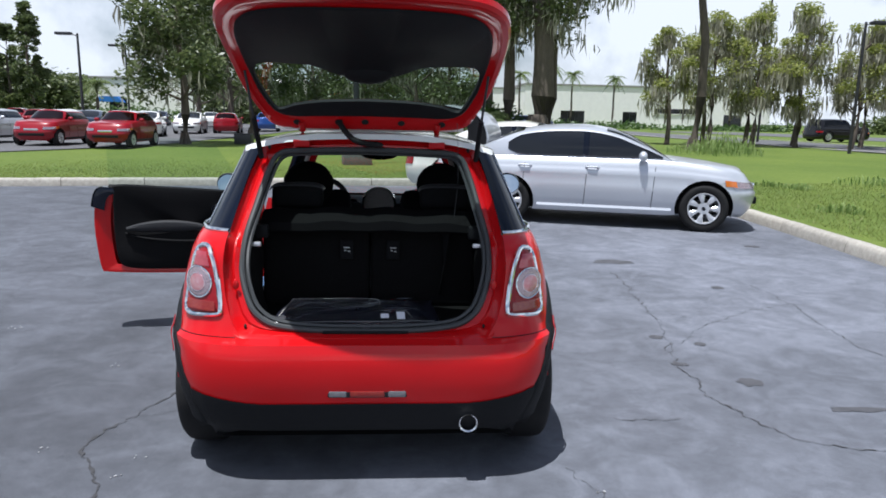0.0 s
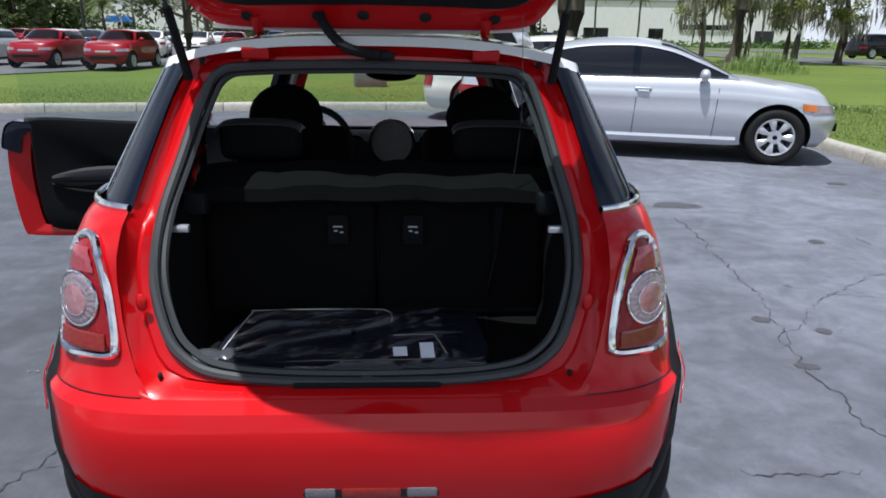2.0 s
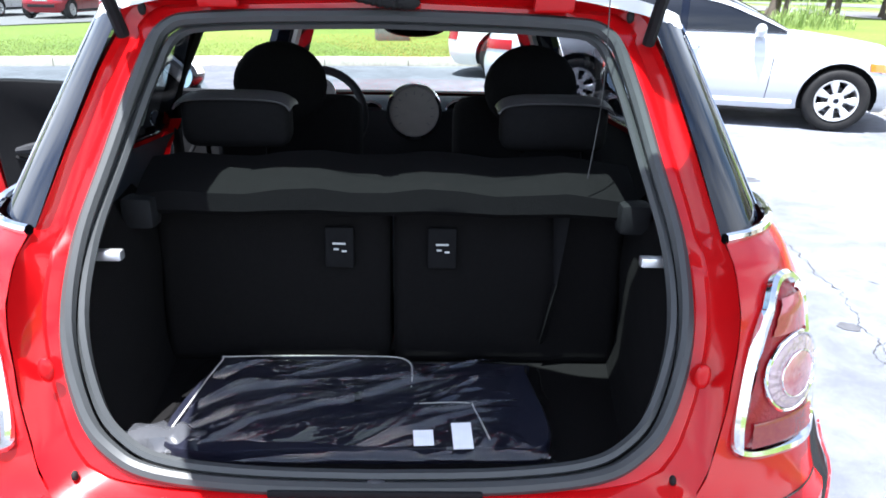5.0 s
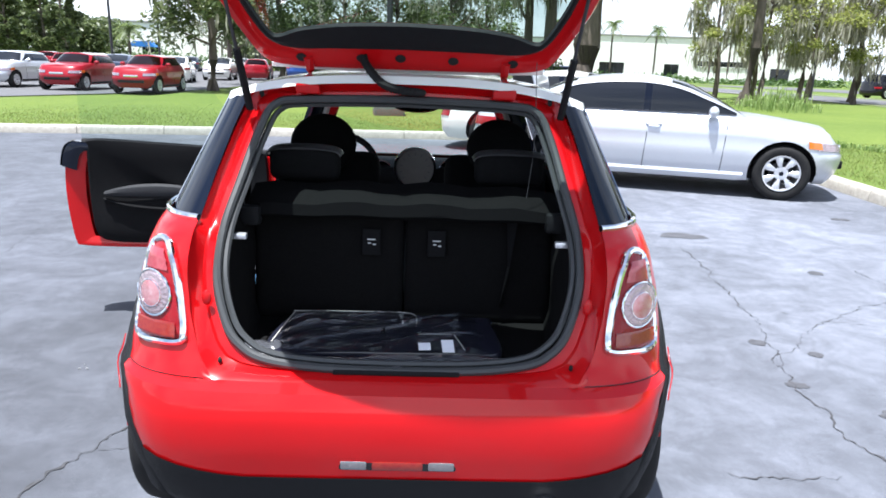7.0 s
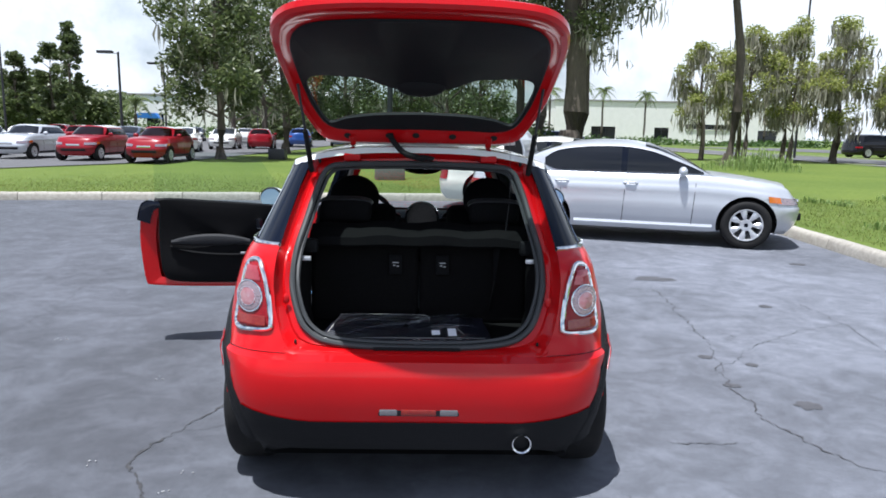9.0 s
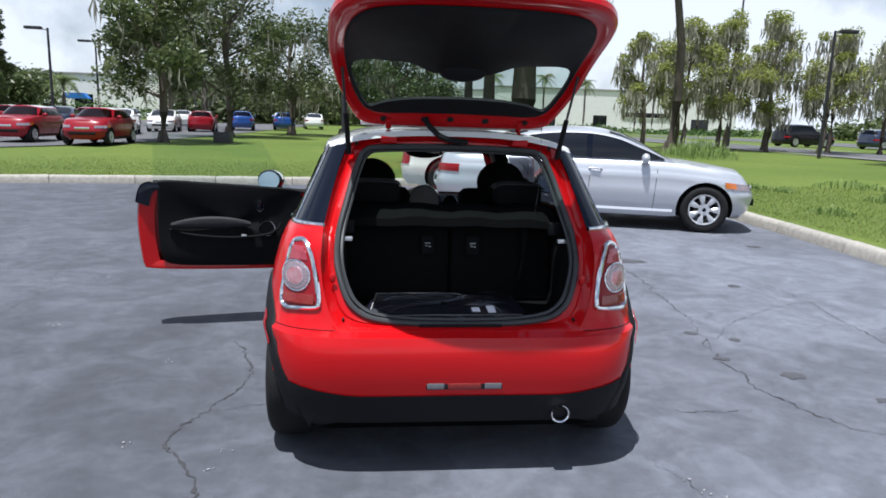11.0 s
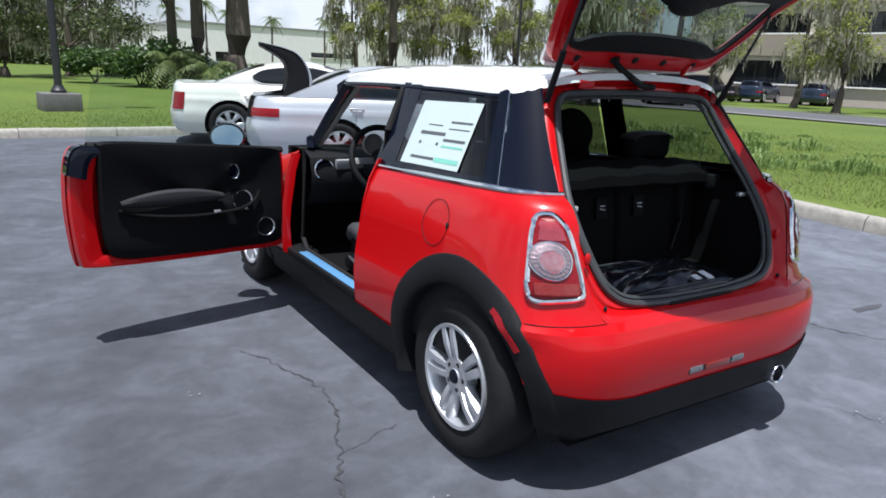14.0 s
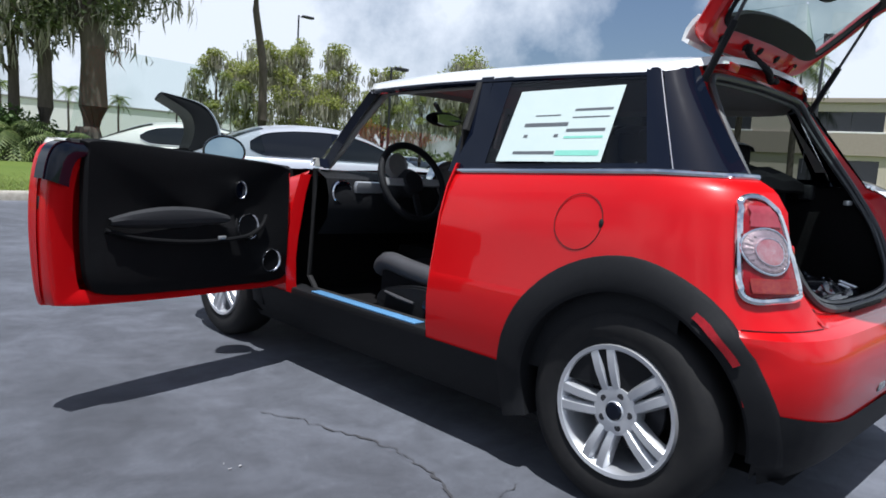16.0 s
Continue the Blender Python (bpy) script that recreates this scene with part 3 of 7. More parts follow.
        if not simple:
            for y in (wb * 0.40 + 0.12 - 0.95, wb * 0.40 + 0.1):
                bm = bmesh.new()
                p = sh.at(0.82, sh.s_of_y(y), side)
                tube(bm, [p + Vector((0.0, -0.09, 0)), p + Vector((0.03 * side, -0.06, 0.004)), p + Vector((0.034 * side, 0.06, 0.004)), p + Vector((0, 0.09, 0))], 0.013, 8)
                part("door_handle", bm, paint, car)
        bm = bmesh.new()
        p = sh.at(belt, sh.s_of_y(cowl - 0.28), side)
        ball(bm, (0.10, 0.06, 0.07), Matrix.Translation(p + Vector((0.09 * side, 0, 0.05))), 12, 8)
        part("wing_mirror", bm, paint, car)
        # door shut lines
        for y in (wb * 0.40 + 0.02, cowl - 0.12, wb * 0.40 - 0.85):
            bm = bmesh.new()
            pts = [sh.at(z, sh.s_of_y(y + 0.06 * (z - 0.6)), side) + Vector((0.0015 * side, 0, 0)) for z in (0.30, 0.4, 0.5, 0.6, 0.7, 0.8, belt - 0.01)]
            tube(bm, pts, 0.004, 4)
            part("shut_line", bm, RUBBER, car)
        bm = bmesh.new()
        pts = [sh.at(0.27, sh.s_of_y(y), side) + Vector((0.004 * side, 0, 0)) for y in [lerp(wheel_r + 0.1, wb - wheel_r - 0.1, i / 8) for i in range(9)]]
        tube(bm, pts, 0.03, 6, flat=1.3)
        part("sill", bm, paint if not simple else PLASTIC, car)
    bm = bmesh.new()
    box(bm, (0.9, 0.05, 0.10), pose(0, yf - 0.02, 0.42), 0.02)
    part("grille", bm, PLASTIC, car)
    bm = bmesh.new()
    box(bm, (0.5, 0.03, 0.08), pose(0, yf - 0.02, 0.60), 0.01)
    part("upper_grille", bm, CHROME, car)
    if boot_open:
        back = [(q.x, q.y) for q in spline([(-0.36, 0.98, 0), (-0.34, 1.16, 0), (-0.40, 1.36, 0), (-0.58, 1.54, 0), (-1.02, 1.63, 0)], 4)]
        front = [(q.x, q.y) for q in spline([(-0.72, 0.97, 0), (-0.66, 1.14, 0), (-0.66, 1.30, 0), (-0.74, 1.44, 0), (-1.02, 1.60, 0)], 4)]
        for nm, mt, side_of in (("boot_lid", paint, 0.0), ("boot_lid_lining", PLASTIC, 1.0)):
            bm = bmesh.new()
            rows = []
            for (y0, z0), (y1, z1) in zip(back, front):
                a0, a1 = (0.0, 0.10) if not side_of else (0.10, 1.0)
                sec = []
                for x, e in ((-0.60, 0), (-0.615, 0.5), (-0.60, 1), (-0.3, 0.92), (0, 0.9), (0.3, 0.92), (0.60, 1), (0.615, 0.5), (0.60, 0), (0, -0.04)):
                    k = lerp(a0, a1, max(0, min(1, e)))
                    sec.append(Vector((x, lerp(y0, y1, k), lerp(z0, z1, k) + (0.02 if e < 0 else 0))))
                rows.append(sec)
            vs = grid(bm, rows, closed=True)
            bm.faces.new(vs[0])
            part(nm, bm, mt, car, "raised silver boot lid" if not side_of else "dark boot lid lining")
        # dark sheet over the closed deck stands in for the shaded boot inside
        bm = bmesh.new()
        rows = [[sh.at(z, s, sd) + Vector((0, -0.006, 0.006)) for sd, s in [(-1, 0.40), (-1, 0.3), (-1, 0.2), (-1, 0.1), (1, 0), (1, 0.1), (1, 0.2), (1, 0.3), (1, 0.40)]] for z in (0.66, 0.74, 0.82, belt - 0.03, belt)]
        rows.append([Vector((x, -0.62, deck + 0.075)) for x in (-0.60, -0.45, -0.3, -0.15, 0, 0.15, 0.3, 0.45, 0.60)])
        grid(bm, rows)
        part("boot_opening", bm, CARPET, car, "dark sheet over the closed tail, standing in for the shaded open boot")
    return car, sh

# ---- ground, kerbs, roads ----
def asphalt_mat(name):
    """Weathered asphalt: aggregate grain, scuffs, pale drying marks, dark damp blotches, and a tone that rises along x.
    """
    m = bpy.data.materials.new(name)
    m.use_nodes = True
    n, l = m.node_tree.nodes, m.node_tree.links
    b = n["Principled BSDF"]
    tc = n.new("ShaderNodeTexCoord")

    def tex(scale, detail, rough=0.6, stretch=None, warp=0.0):
        t = n.new("ShaderNodeTexNoise")
        t.inputs["Scale"].default_value, t.inputs["Detail"].default_value, t.inputs["Roughness"].default_value = scale, detail, rough
        t.inputs["Distortion"].default_value = warp
        v = tc.outputs["Object"]
        if stretch:
            mp = n.new("ShaderNodeMapping")
            mp.inputs["Scale"].default_value = stretch
            mp.inputs["Rotation"].default_value = (0, 0, 0.6)
            l.new(v, mp.inputs["Vector"])
            v = mp.outputs["Vector"]
        l.new(v, t.inputs["Vector"])
        return t.outputs["Fac"]

    def ramp(fac, a, b_, lo, hi):
        r = n.new("ShaderNodeMapRange")
        r.interpolation_type = "SMOOTHSTEP"
        for k, v in (("From Min", a), ("From Max", b_), ("To Min", lo), ("To Max", hi)):
            r.inputs[k].default_value = v
        l.new(fac, r.inputs["Value"])
        return r.outputs["Result"]

    def mul(x, y):
        k = n.new("ShaderNodeMath")
        k.operation = "MULTIPLY"
        l.new(x, k.inputs[0])
        l.new(y, k.inputs[1])
        return k.outputs["Value"]

    tone = mul(ramp(tex(420, 3, 0.7), 0.3, 0.7, 0.72, 1.28), ramp(tex(2.6, 7, 0.65, None, 0.8), 0.36, 0.66, 0.82, 1.16))
    tone = mul(tone, ramp(tex(1.1, 9, 0.72, (1, 2.2, 1), 0.6), 0.52, 0.74, 1.0, 1.20))
    tone = mul(tone, ramp(tex(0.42, 6, 0.6, None, 0.5), 0.36, 0.62, 0.82, 1.10))
    tone = mul(tone, ramp(tex(38, 5, 0.75), 0.60, 0.72, 1.0, 1.25))
    tone = mul(tone, ramp(tex(95, 3, 0.6), 0.64, 0.70, 1.0, 1.45))
    tone = mul(tone, ramp(tex(9, 7, 0.75), 0.34, 0.66, 0.88, 1.12))
    sp = n.new("ShaderNodeSeparateXYZ")
    l.new(tc.outputs["Object"], sp.inputs["Vector"])
    ad = n.new("ShaderNodeMath")
    ad.operation = "MULTIPLY_ADD"
    ad.inputs[1].default_value = 3.0
    l.new(tex(0.5, 5), ad.inputs[0])
    l.new(sp.outputs["X"], ad.inputs[2])
    tone = mul(tone, ramp(ad.outputs["Value"], -0.4, 3.6, 0.60, 1.0))
    mx = n.new("ShaderNodeMixRGB")
    mx.blend_type = "MULTIPLY"
    mx.inputs["Fac"].default_value = 1.0
    mx.inputs["Color1"].default_value = (0.122, 0.130, 0.154, 1)
    l.new(tone, mx.inputs["Color2"])
    l.new(mx.outputs["Color"], b.inputs["Base Color"])
    b.inputs["Roughness"].default_value = 0.75
    b.inputs["Specular IOR Level"].default_value = 0.35
    bp = n.new("ShaderNodeBump")
    bp.inputs["Strength"].default_value = 0.55
    bp.inputs["Distance"].default_value = 0.006
    l.new(tex(260, 6, 0.7), bp.inputs["Height"])
    l.new(bp.outputs["Normal"], b.inputs["Normal"])
    return m


ASPHALT = asphalt_mat("worn_asphalt")
LOTASPHALT = mat("grey_asphalt", (0.10, 0.10, 0.105), 0.85, 0.0, 8.0, 0.4, bump=0.3, bump_scale=120, big=0.2, big_vary=0.3, spec=0.3)
GRASS = mat("mown_grass", (0.128, 0.165, 0.034), 0.85, 0.0, 9.0, 0.65, bump=0.8, bump_scale=60, tint=(0.060, 0.098, 0.020), big=0.22, big_vary=0.65, spec=0.15)
BLADE = leafy("grass_blades", (0.125, 0.175, 0.036), (0.25, 0.28, 0.08), 0.45)
WEED = leafy("weed_leaves", (0.15, 0.24, 0.06), (0.32, 0.40, 0.14), 0.5)
CONCRETE = mat("kerb_concrete", (0.35, 0.33, 0.29), 0.85, 0.0, 14.0, 0.6, bump=0.4, bump_scale=110, tint=(0.19, 0.17, 0.145), rand=0.08)
# concrete darkened to carry the shade on the lamp footing
FOOTING = mat("shaded_footing_concrete", (0.15, 0.145, 0.14), 0.85, 0.0, 14.0, 0.5, bump=0.35, bump_scale=90)
TAR = mat("dark_crack", (0.030, 0.030, 0.033), 0.9, 0.0, 60.0, 0.7, tint=(0.07, 0.07, 0.075))
STAIN = mat("oil_stain", (0.045, 0.045, 0.050), 0.6, 0.0, 14.0, 0.6, tint=(0.09, 0.09, 0.10))
CHIP = mat("pale_stone_chips", (0.32, 0.32, 0.33), 0.8, 0.0, 30.0, 0.3)
DIRT = mat("bare_soil", (0.17, 0.13, 0.085), 0.9, 0.0, 12.0, 0.6, bump=0.5, bump_scale=60)

KERB = spline([(-60, 4.6, 0), (-30, 9.8, 0), (-14, 12.6, 0), (-7.4, 13.95, 0), (-3.6, 14.62, 0), (0.2, 15.1, 0), (2.6, 15.25, 0), (4.3, 14.9, 0), (5.2, 13.6, 0), (5.45, 11.6, 0), (5.42, 9.8, 0),
               (5.34, 8.2, 0), (5.18, 6.2, 0), (5.06, 5.0, 0), (4.95, 3.0, 0), (4.9, -4, 0), (4.8, -20, 0), (4.6, -60, 0)], 8)


# the lot's asphalt runs under everything to the horizon; grass is a raised sheet behind the kerb
bm = bmesh.new()
box(bm, (3000, 3000, 0.4), pose(0, 0, -0.2))
tagged(part("ground", bm, ASPHALT, None, "", False), "worn blue-grey asphalt of a car park, cracked and patched", "ground", "", "structure")

KG = 0.13


def kerb_normal(i):
    a, b = KERB[max(i - 1, 0)], KERB[min(i + 1, len(KERB) - 1)]
    t = (b - a).normalized()
    return Vector((-t.y, t.x, 0))


inner = [p + kerb_normal(i) * 0.17 for i, p in enumerate(KERB)]


def rise(x, y):
    """The lawn swells gently away from the kerbs."""
    d = max(0.0, y - 18) if x < 12 else max(0.0, math.hypot(x - 6, y - 12) - 8)
    return KG * (0.4 if x < -9 and y > 16 else 1.0) + 0.0015 * min(d, 60) + 0.04 * noise.noise(Vector((x * 0.12, y * 0.12, 0))) * min(1, d / 6)


# grass as a fan of strips from the kerb to the far distance
bm = bmesh.new()
rows = []
for i, p in enumerate(inner):
    nrm = kerb_normal(i)
    r = []
    for d in (0, 0.3, 0.8, 1.6):
        q = p + nrm * d
        r.append(Vector((q.x, q.y, rise(q.x, q.y))))
    q0 = p + nrm * 1.6
    away = Vector((p.x + 3, p.y + 6, 0)).normalized()
    for d in (2, 5, 9, 14, 20, 28, 40, 60, 100, 250, 900):
        q = q0 + away * d
        r.append(Vector((q.x, q.y, rise(q.x, q.y))))
    rows.append(r)
grid(bm, rows)
tagged(part("lawn", bm, GRASS), "bright green mown grass verge behind the kerb", "lawn", "", "structure")

# kerb stones
kerb = thing("kerb", "weathered pale concrete kerb along the asphalt", "kerb", None, "", "structure")
acc = [0.0]
for a, b in zip(KERB, KERB[1:]):
    acc.append(acc[-1] + (b - a).length)


def along(d):
    for i in range(len(acc) - 1):
        if acc[i + 1] >= d:
            t = (d - acc[i]) / max(1e-6, acc[i + 1] - acc[i])
            p = KERB[i].lerp(KERB[i + 1], t)
            n = kerb_normal(i).lerp(kerb_normal(i + 1), t).normalized()
            return p, n
    return KERB[-1], kerb_normal(len(KERB) - 1)


d = 20.0
while d < acc[-1] - 45:
    bm = bmesh.new()
    rows = []
    length = 1.5
    for t in (0.0, 0.25, 0.5, 0.75, 1.0):
        p, n = along(d + t * (length - 0.012))
        j = random.uniform(-0.004, 0.004)
        prof = [(-0.0, -0.02), (0.012, 0.10 + j), (0.035, 0.138 + j), (0.06, 0.15 + j), (0.165, 0.15 + j), (0.18, 0.14), (0.185, -0.02)]
        rows.append([p + n * u + Vector((0, 0, z)) for u, z in prof])
    vs = grid(bm, rows)
    bm.faces.new(vs[0])
    bm.faces.new(vs[-1])
    part("kerb_stone", bm, CONCRETE, kerb)
    d += length

def strip(name, pts, width, z, material, label, category, kerbs=False):
    c = spline([(x, y, 0) for x, y in pts], 8)
    bm = bmesh.new()
    rows = []
    for i, p in enumerate(c):
        t = (c[min(i + 1, len(c) - 1)] - c[max(i - 1, 0)]).normalized()
        n = Vector((-t.y, t.x, 0))
        rows.append([p + n * width * e + Vector((0, 0, rise((p + n * width * e).x, (p + n * width * e).y) + z)) for e in (-0.5, -0.25, 0, 0.25, 0.5)])
    grid(bm, rows)
    return tagged(part(name, bm, material), label, category, "", "structure"), c


strip("road", [(28.5, -40), (28.8, 0), (28.6, 14), (27.6, 28), (26, 46), (24.5, 70), (24, 120)], 7.6, 0.03, LOTASPHALT, "grey asphalt road beyond the grass", "road")
for off in (-4.0, 4.0):
    strip("road_edge", [(28.5 + off, -40), (28.8 + off, 0), (28.6 + off, 14), (27.6 + off, 28), (26 + off, 46), (24.5 + off, 70)], 0.3, 0.08, CONCRETE, "pale concrete edge of the road", "kerb")
strip("parking_lot", [(-70, 24), (-36, 27), (-23.5, 31), (-21, 60), (-20, 90)], 27, 0.03, LOTASPHALT, "grey asphalt of the neighbouring parking lot", "parking lot")
strip("far_parking", [(60, 20), (52, 40), (46, 64), (40, 90)], 16, 0.03, LOTASPHALT, "asphalt parking area across the road", "parking lot")

# ---- cracks and stains in the asphalt ----
def crack(name, pts, w, label, material=TAR, z=0.004):
    c = spline([(x, y, z) for x, y in pts], 60)
    bm = bmesh.new()
    rows = []
    for i, p in enumerate(c):
        t = (c[min(i + 1, len(c) - 1)] - c[max(i - 1, 0)]).normalized()
        n = Vector((-t.y, t.x, 0))
        j = n * (0.05 * noise.noise(p * 5.0) + 0.024 * noise.noise(p * 23.0) + 0.005 * noise.noise(p * 57.0))
        hw = 0.55 * w * (0.08 + 1.3 * abs(noise.noise(p * 14.0 + Vector((3, 1, 7)))) + 0.5 * abs(noise.noise(p * 47.0)))
        rows.append([p + j - n * hw, p + j + n * hw])
    grid(bm, rows)
    tagged(part(name, bm, material, None, "", False), label, "crack", "", "structure")


CR = [([(-1.03, 3.98), (-1.15, 3.72), (-1.23, 3.44), (-1.24, 3.34), (-1.17, 3.24), (-1.05, 3.08), (-1.0, 2.9)], 0.019),
      ([(-1.03, 3.98), (-1.02, 4.25), (-1.10, 4.5), (-1.2, 4.75)], 0.013),
      ([(2.23, 6.97), (2.13, 5.91), (2.0, 5.0), (1.85, 4.55), (1.84, 4.2), (1.82, 3.91), (1.95, 3.43), (2.33, 3.25), (2.8, 3.1)], 0.010),
      ([(1.85, 4.55), (2.2, 5.0), (2.51, 5.27), (3.0, 5.6), (3.36, 5.74)], 0.007),
      ([(3.36, 6.4), (3.36, 5.74), (3.26, 5.0), (3.25, 4.53), (3.5, 4.2)], 0.008),
      ([(2.21, 5.49), (2.51, 5.27), (3.0, 5.1), (3.6, 5.0)], 0.006),
      ([(0.86, 3.15), (0.95, 2.8), (1.0, 2.4), (1.2, 2.0)], 0.006),
      ([(1.2, 3.62), (1.4, 3.6), (1.62, 3.62)], 0.007),
      ([(-0.85, 3.75), (-1.03, 3.7), (-1.2, 3.7)], 0.005),
      ([(-3.2, 4.2), (-2.9, 5.6), (-3.1, 7.2), (-2.8, 9)], 0.005)]
for pts, w in CR:
    crack("crack", pts, w, "dark ragged crack across the worn asphalt")


def blot(x, y, rx, ry, material=STAIN, name="stain", label="dark oily stain on the asphalt"):
    bm = bmesh.new()
    c = bm.verts.new((x, y, 0.003))
    vs = []
    for i in range(26):
        a = 2 * math.pi * i / 26
        r = 1 + 0.55 * noise.noise(Vector((x * 3 + 1.5 * math.cos(a), y * 3 + 1.5 * math.sin(a), 2)))
        vs.append(bm.verts.new((x + rx * r * math.cos(a), y + ry * r * math.sin(a), 0.003)))
    for i in range(26):
        bm.faces.new((c, vs[i], vs[(i + 1) % 26]))
    tagged(part(name, bm, material, None, "", False), label, "stain", "", "structure")


for x, y, rx, ry in ((2.15, 4.08, 0.07, 0.06), (1.85, 4.38, 0.05, 0.04), (2.15, 4.75, 0.04, 0.035), (4.39, 8.35, 0.09, 0.07), (2.53, 3.70, 0.16, 0.03), (2.4, 7.4, 0.22, 0.10), (3.0, 6.3, 0.06, 0.05), (1.9, 4.9, 0.05, 0.04)):
    blot(x, y, rx, ry)
bm = bmesh.new()
for x, y in ((-1.0, 3.12), (0.98, 2.86), (1.02, 2.78), (1.10, 2.72), (0.93, 2.95), (-0.97, 3.3), (-1.42, 3.35), (-1.5, 4.4), (-1.22, 2.7), (-2.4, 5.1), (-2.45, 5.12)):
    for _ in range(3):
        box(bm, (random.uniform(0.003, 0.013), random.uniform(0.003, 0.009), 0.004), pose(x + random.uniform(-0.03, 0.03), y + random.uniform(-0.03, 0.03), 0.004, 0, 0, random.uniform(0, 180)))
tagged(part("gravel_chips", bm, CHIP, None, "", False), "scattered pale stone chips on the asphalt", "gravel", "", "stuff")

# ---- grass blades along the verge ----
def blades(name, count, where, h0, h1, material, label, w=0.006):
    verts, faces = [], []
    for _ in range(count):
        x, y = where()
        z = rise(x, y) - 0.01
        h = random.uniform(h0, h1)
        a = random.uniform(0, 2 * math.pi)
        lx, ly = random.gauss(0, 0.35) * h, random.gauss(0, 0.35) * h
        dx, dy = w * math.cos(a), w * math.sin(a)
        b = len(verts)
        verts += [(x - dx, y - dy, z), (x + dx, y + dy, z), (x + lx + dx * .4, y + ly + dy * .4, z + h * 0.7), (x + 1.5 * lx, y + 1.5 * ly, z + h)]
        faces += [(b, b + 1, b + 2), (b, b + 2, b + 3)]
    me = bpy.data.meshes.new(name)
    me.from_pydata(verts, [], faces)
    me.materials.append(material)
    return tagged(new(name, me), label, "grass", "", "stuff")


def right_verge():
    y = random.uniform(1, 15)
    k = abs(random.gauss(0, 5.0))
    return 5.75 + k, y + k * 0.15


def left_verge():
    x = random.uniform(-14, 4)
    return x, 15.15 + 0.14 * min(x, 1.0) + (0.05 * x if x < -3 else 0) + 0.25 + abs(random.gauss(0, 2.6))


blades("grass_blades", 52000, right_verge, 0.02, 0.065, BLADE, "bright green blades of mown grass on the verge", 0.006)
blades("grass_blades", 36000, left_verge, 0.02, 0.05, BLADE, "bright green blades of mown grass on the verge", 0.007)


def tuft(x, y, r, h, n, label="clump of tall wild weeds growing in the grass"):
    verts, faces = [], []
    for _ in range(n):
        a, k = random.uniform(0, 2 * math.pi), r * random.random() ** 0.6
        px, py = x + k * math.cos(a), y + k * math.sin(a)
        z = rise(px, py)
        hh = h * random.uniform(0.4, 1.0) * (1 - 0.5 * k / r)
        b2 = random.uniform(0, 2 * math.pi)
        lean = Vector((math.cos(b2), math.sin(b2), 0)) * hh * random.uniform(0.1, 0.5)
        wv = Vector((-math.sin(b2), math.cos(b2), 0)) * random.uniform(0.008, 0.022)
        p = Vector((px, py, z))
        q = p + lean * 0.45 + Vector((0, 0, hh * 0.7))
        e = p + lean + Vector((0, 0, hh * random.uniform(0.75, 1.0)))
        b = len(verts)
        verts += [p - wv * 0.5, p + wv * 0.5, q + wv, q - wv, e]
        faces += [(b, b + 1, b + 2, b + 3), (b + 3, b + 2, b + 4)]
    me = bpy.data.meshes.new("weed_clump")
    me.from_pydata([tuple(v) for v in verts], [], faces)
    me.materials.append(WEED)
    tagged(new("weed_clump", me), label, "weeds", "weeds on the verge", "stuff")


for x, y, r, h, n in ((10.2, 13.0, 0.35, 0.6, 150), (9.3, 10.8, 0.45, 0.6, 180), (8.4, 9.9, 0.5, 0.3, 120), (10.4, 10.0, 0.4, 0.5, 150), (11.8, 9.6, 0.5, 0.35, 100), (8.0, 8.2, 0.6, 0.35, 200), (11.0, 15.5, 0.9, 0.3, 160),
                      (13.5, 29, 2.0, 0.8, 300), (10, 12, 0.8, 0.5, 240), (9.0, 7.2, 0.5, 0.35, 160), (14.8, 31, 1.4, 1.3, 420)):
    tuft(x, y, r, h, n)

for _ in range(46):
    k = random.random()
    x, y = 7.4 + 7.5 * k + random.gauss(0, 0.5), random.uniform(4.5, 15.0)
    tuft(x, y, random.uniform(0.18, 0.42), random.uniform(0.10, 0.24), random.randint(40, 90), "low broad-leaved weeds scattered over the mown grass")

# ---- trees ----
BARK = mat("grey_brown_bark", (0.13, 0.105, 0.085), 0.9, 0.0, 9.0, 0.6, bump=0.9, bump_scale=22, stretch=(1, 1, 0.25), tint=(0.06, 0.05, 0.042))
OAKLEAF = leafy("oak_leaves", (0.040, 0.066, 0.020), (0.16, 0.19, 0.075), 0.4, 0.42)
CYPRESS = leafy("cypress_leaves", (0.15, 0.19, 0.04), (0.38, 0.40, 0.12), 0.55)
PALMLEAF = leafy("palm_leaves", (0.055, 0.095, 0.022), (0.16, 0.20, 0.06), 0.3)
MOSS = leafy("hanging_moss", (0.22, 0.215, 0.16), (0.48, 0.46, 0.37), 0.5, 0.9)
HEDGE = leafy("hedge_leaves", (0.03, 0.07, 0.014), (0.09, 0.15, 0.035), 0.3)


def limb(bm, a, b, ra, rb, bend=0.1, sides=7):
    a, b = Vector(a), Vector(b)
    d = (b - a).length
    pts, rad = [], []
    for i in range(6):
        t = i / 5
        off = Vector((noise.noise(a * 3 + Vector((t * 2, 0, 0))), noise.noise(b * 3 + Vector((0, t * 2, 0))), 0)) * bend * d * math.sin(math.pi * t)
        pts.append(a.lerp(b, t) + off)
        rad.append(lerp(ra, rb, t))
    tube(bm, pts, rad, sides)
    return pts


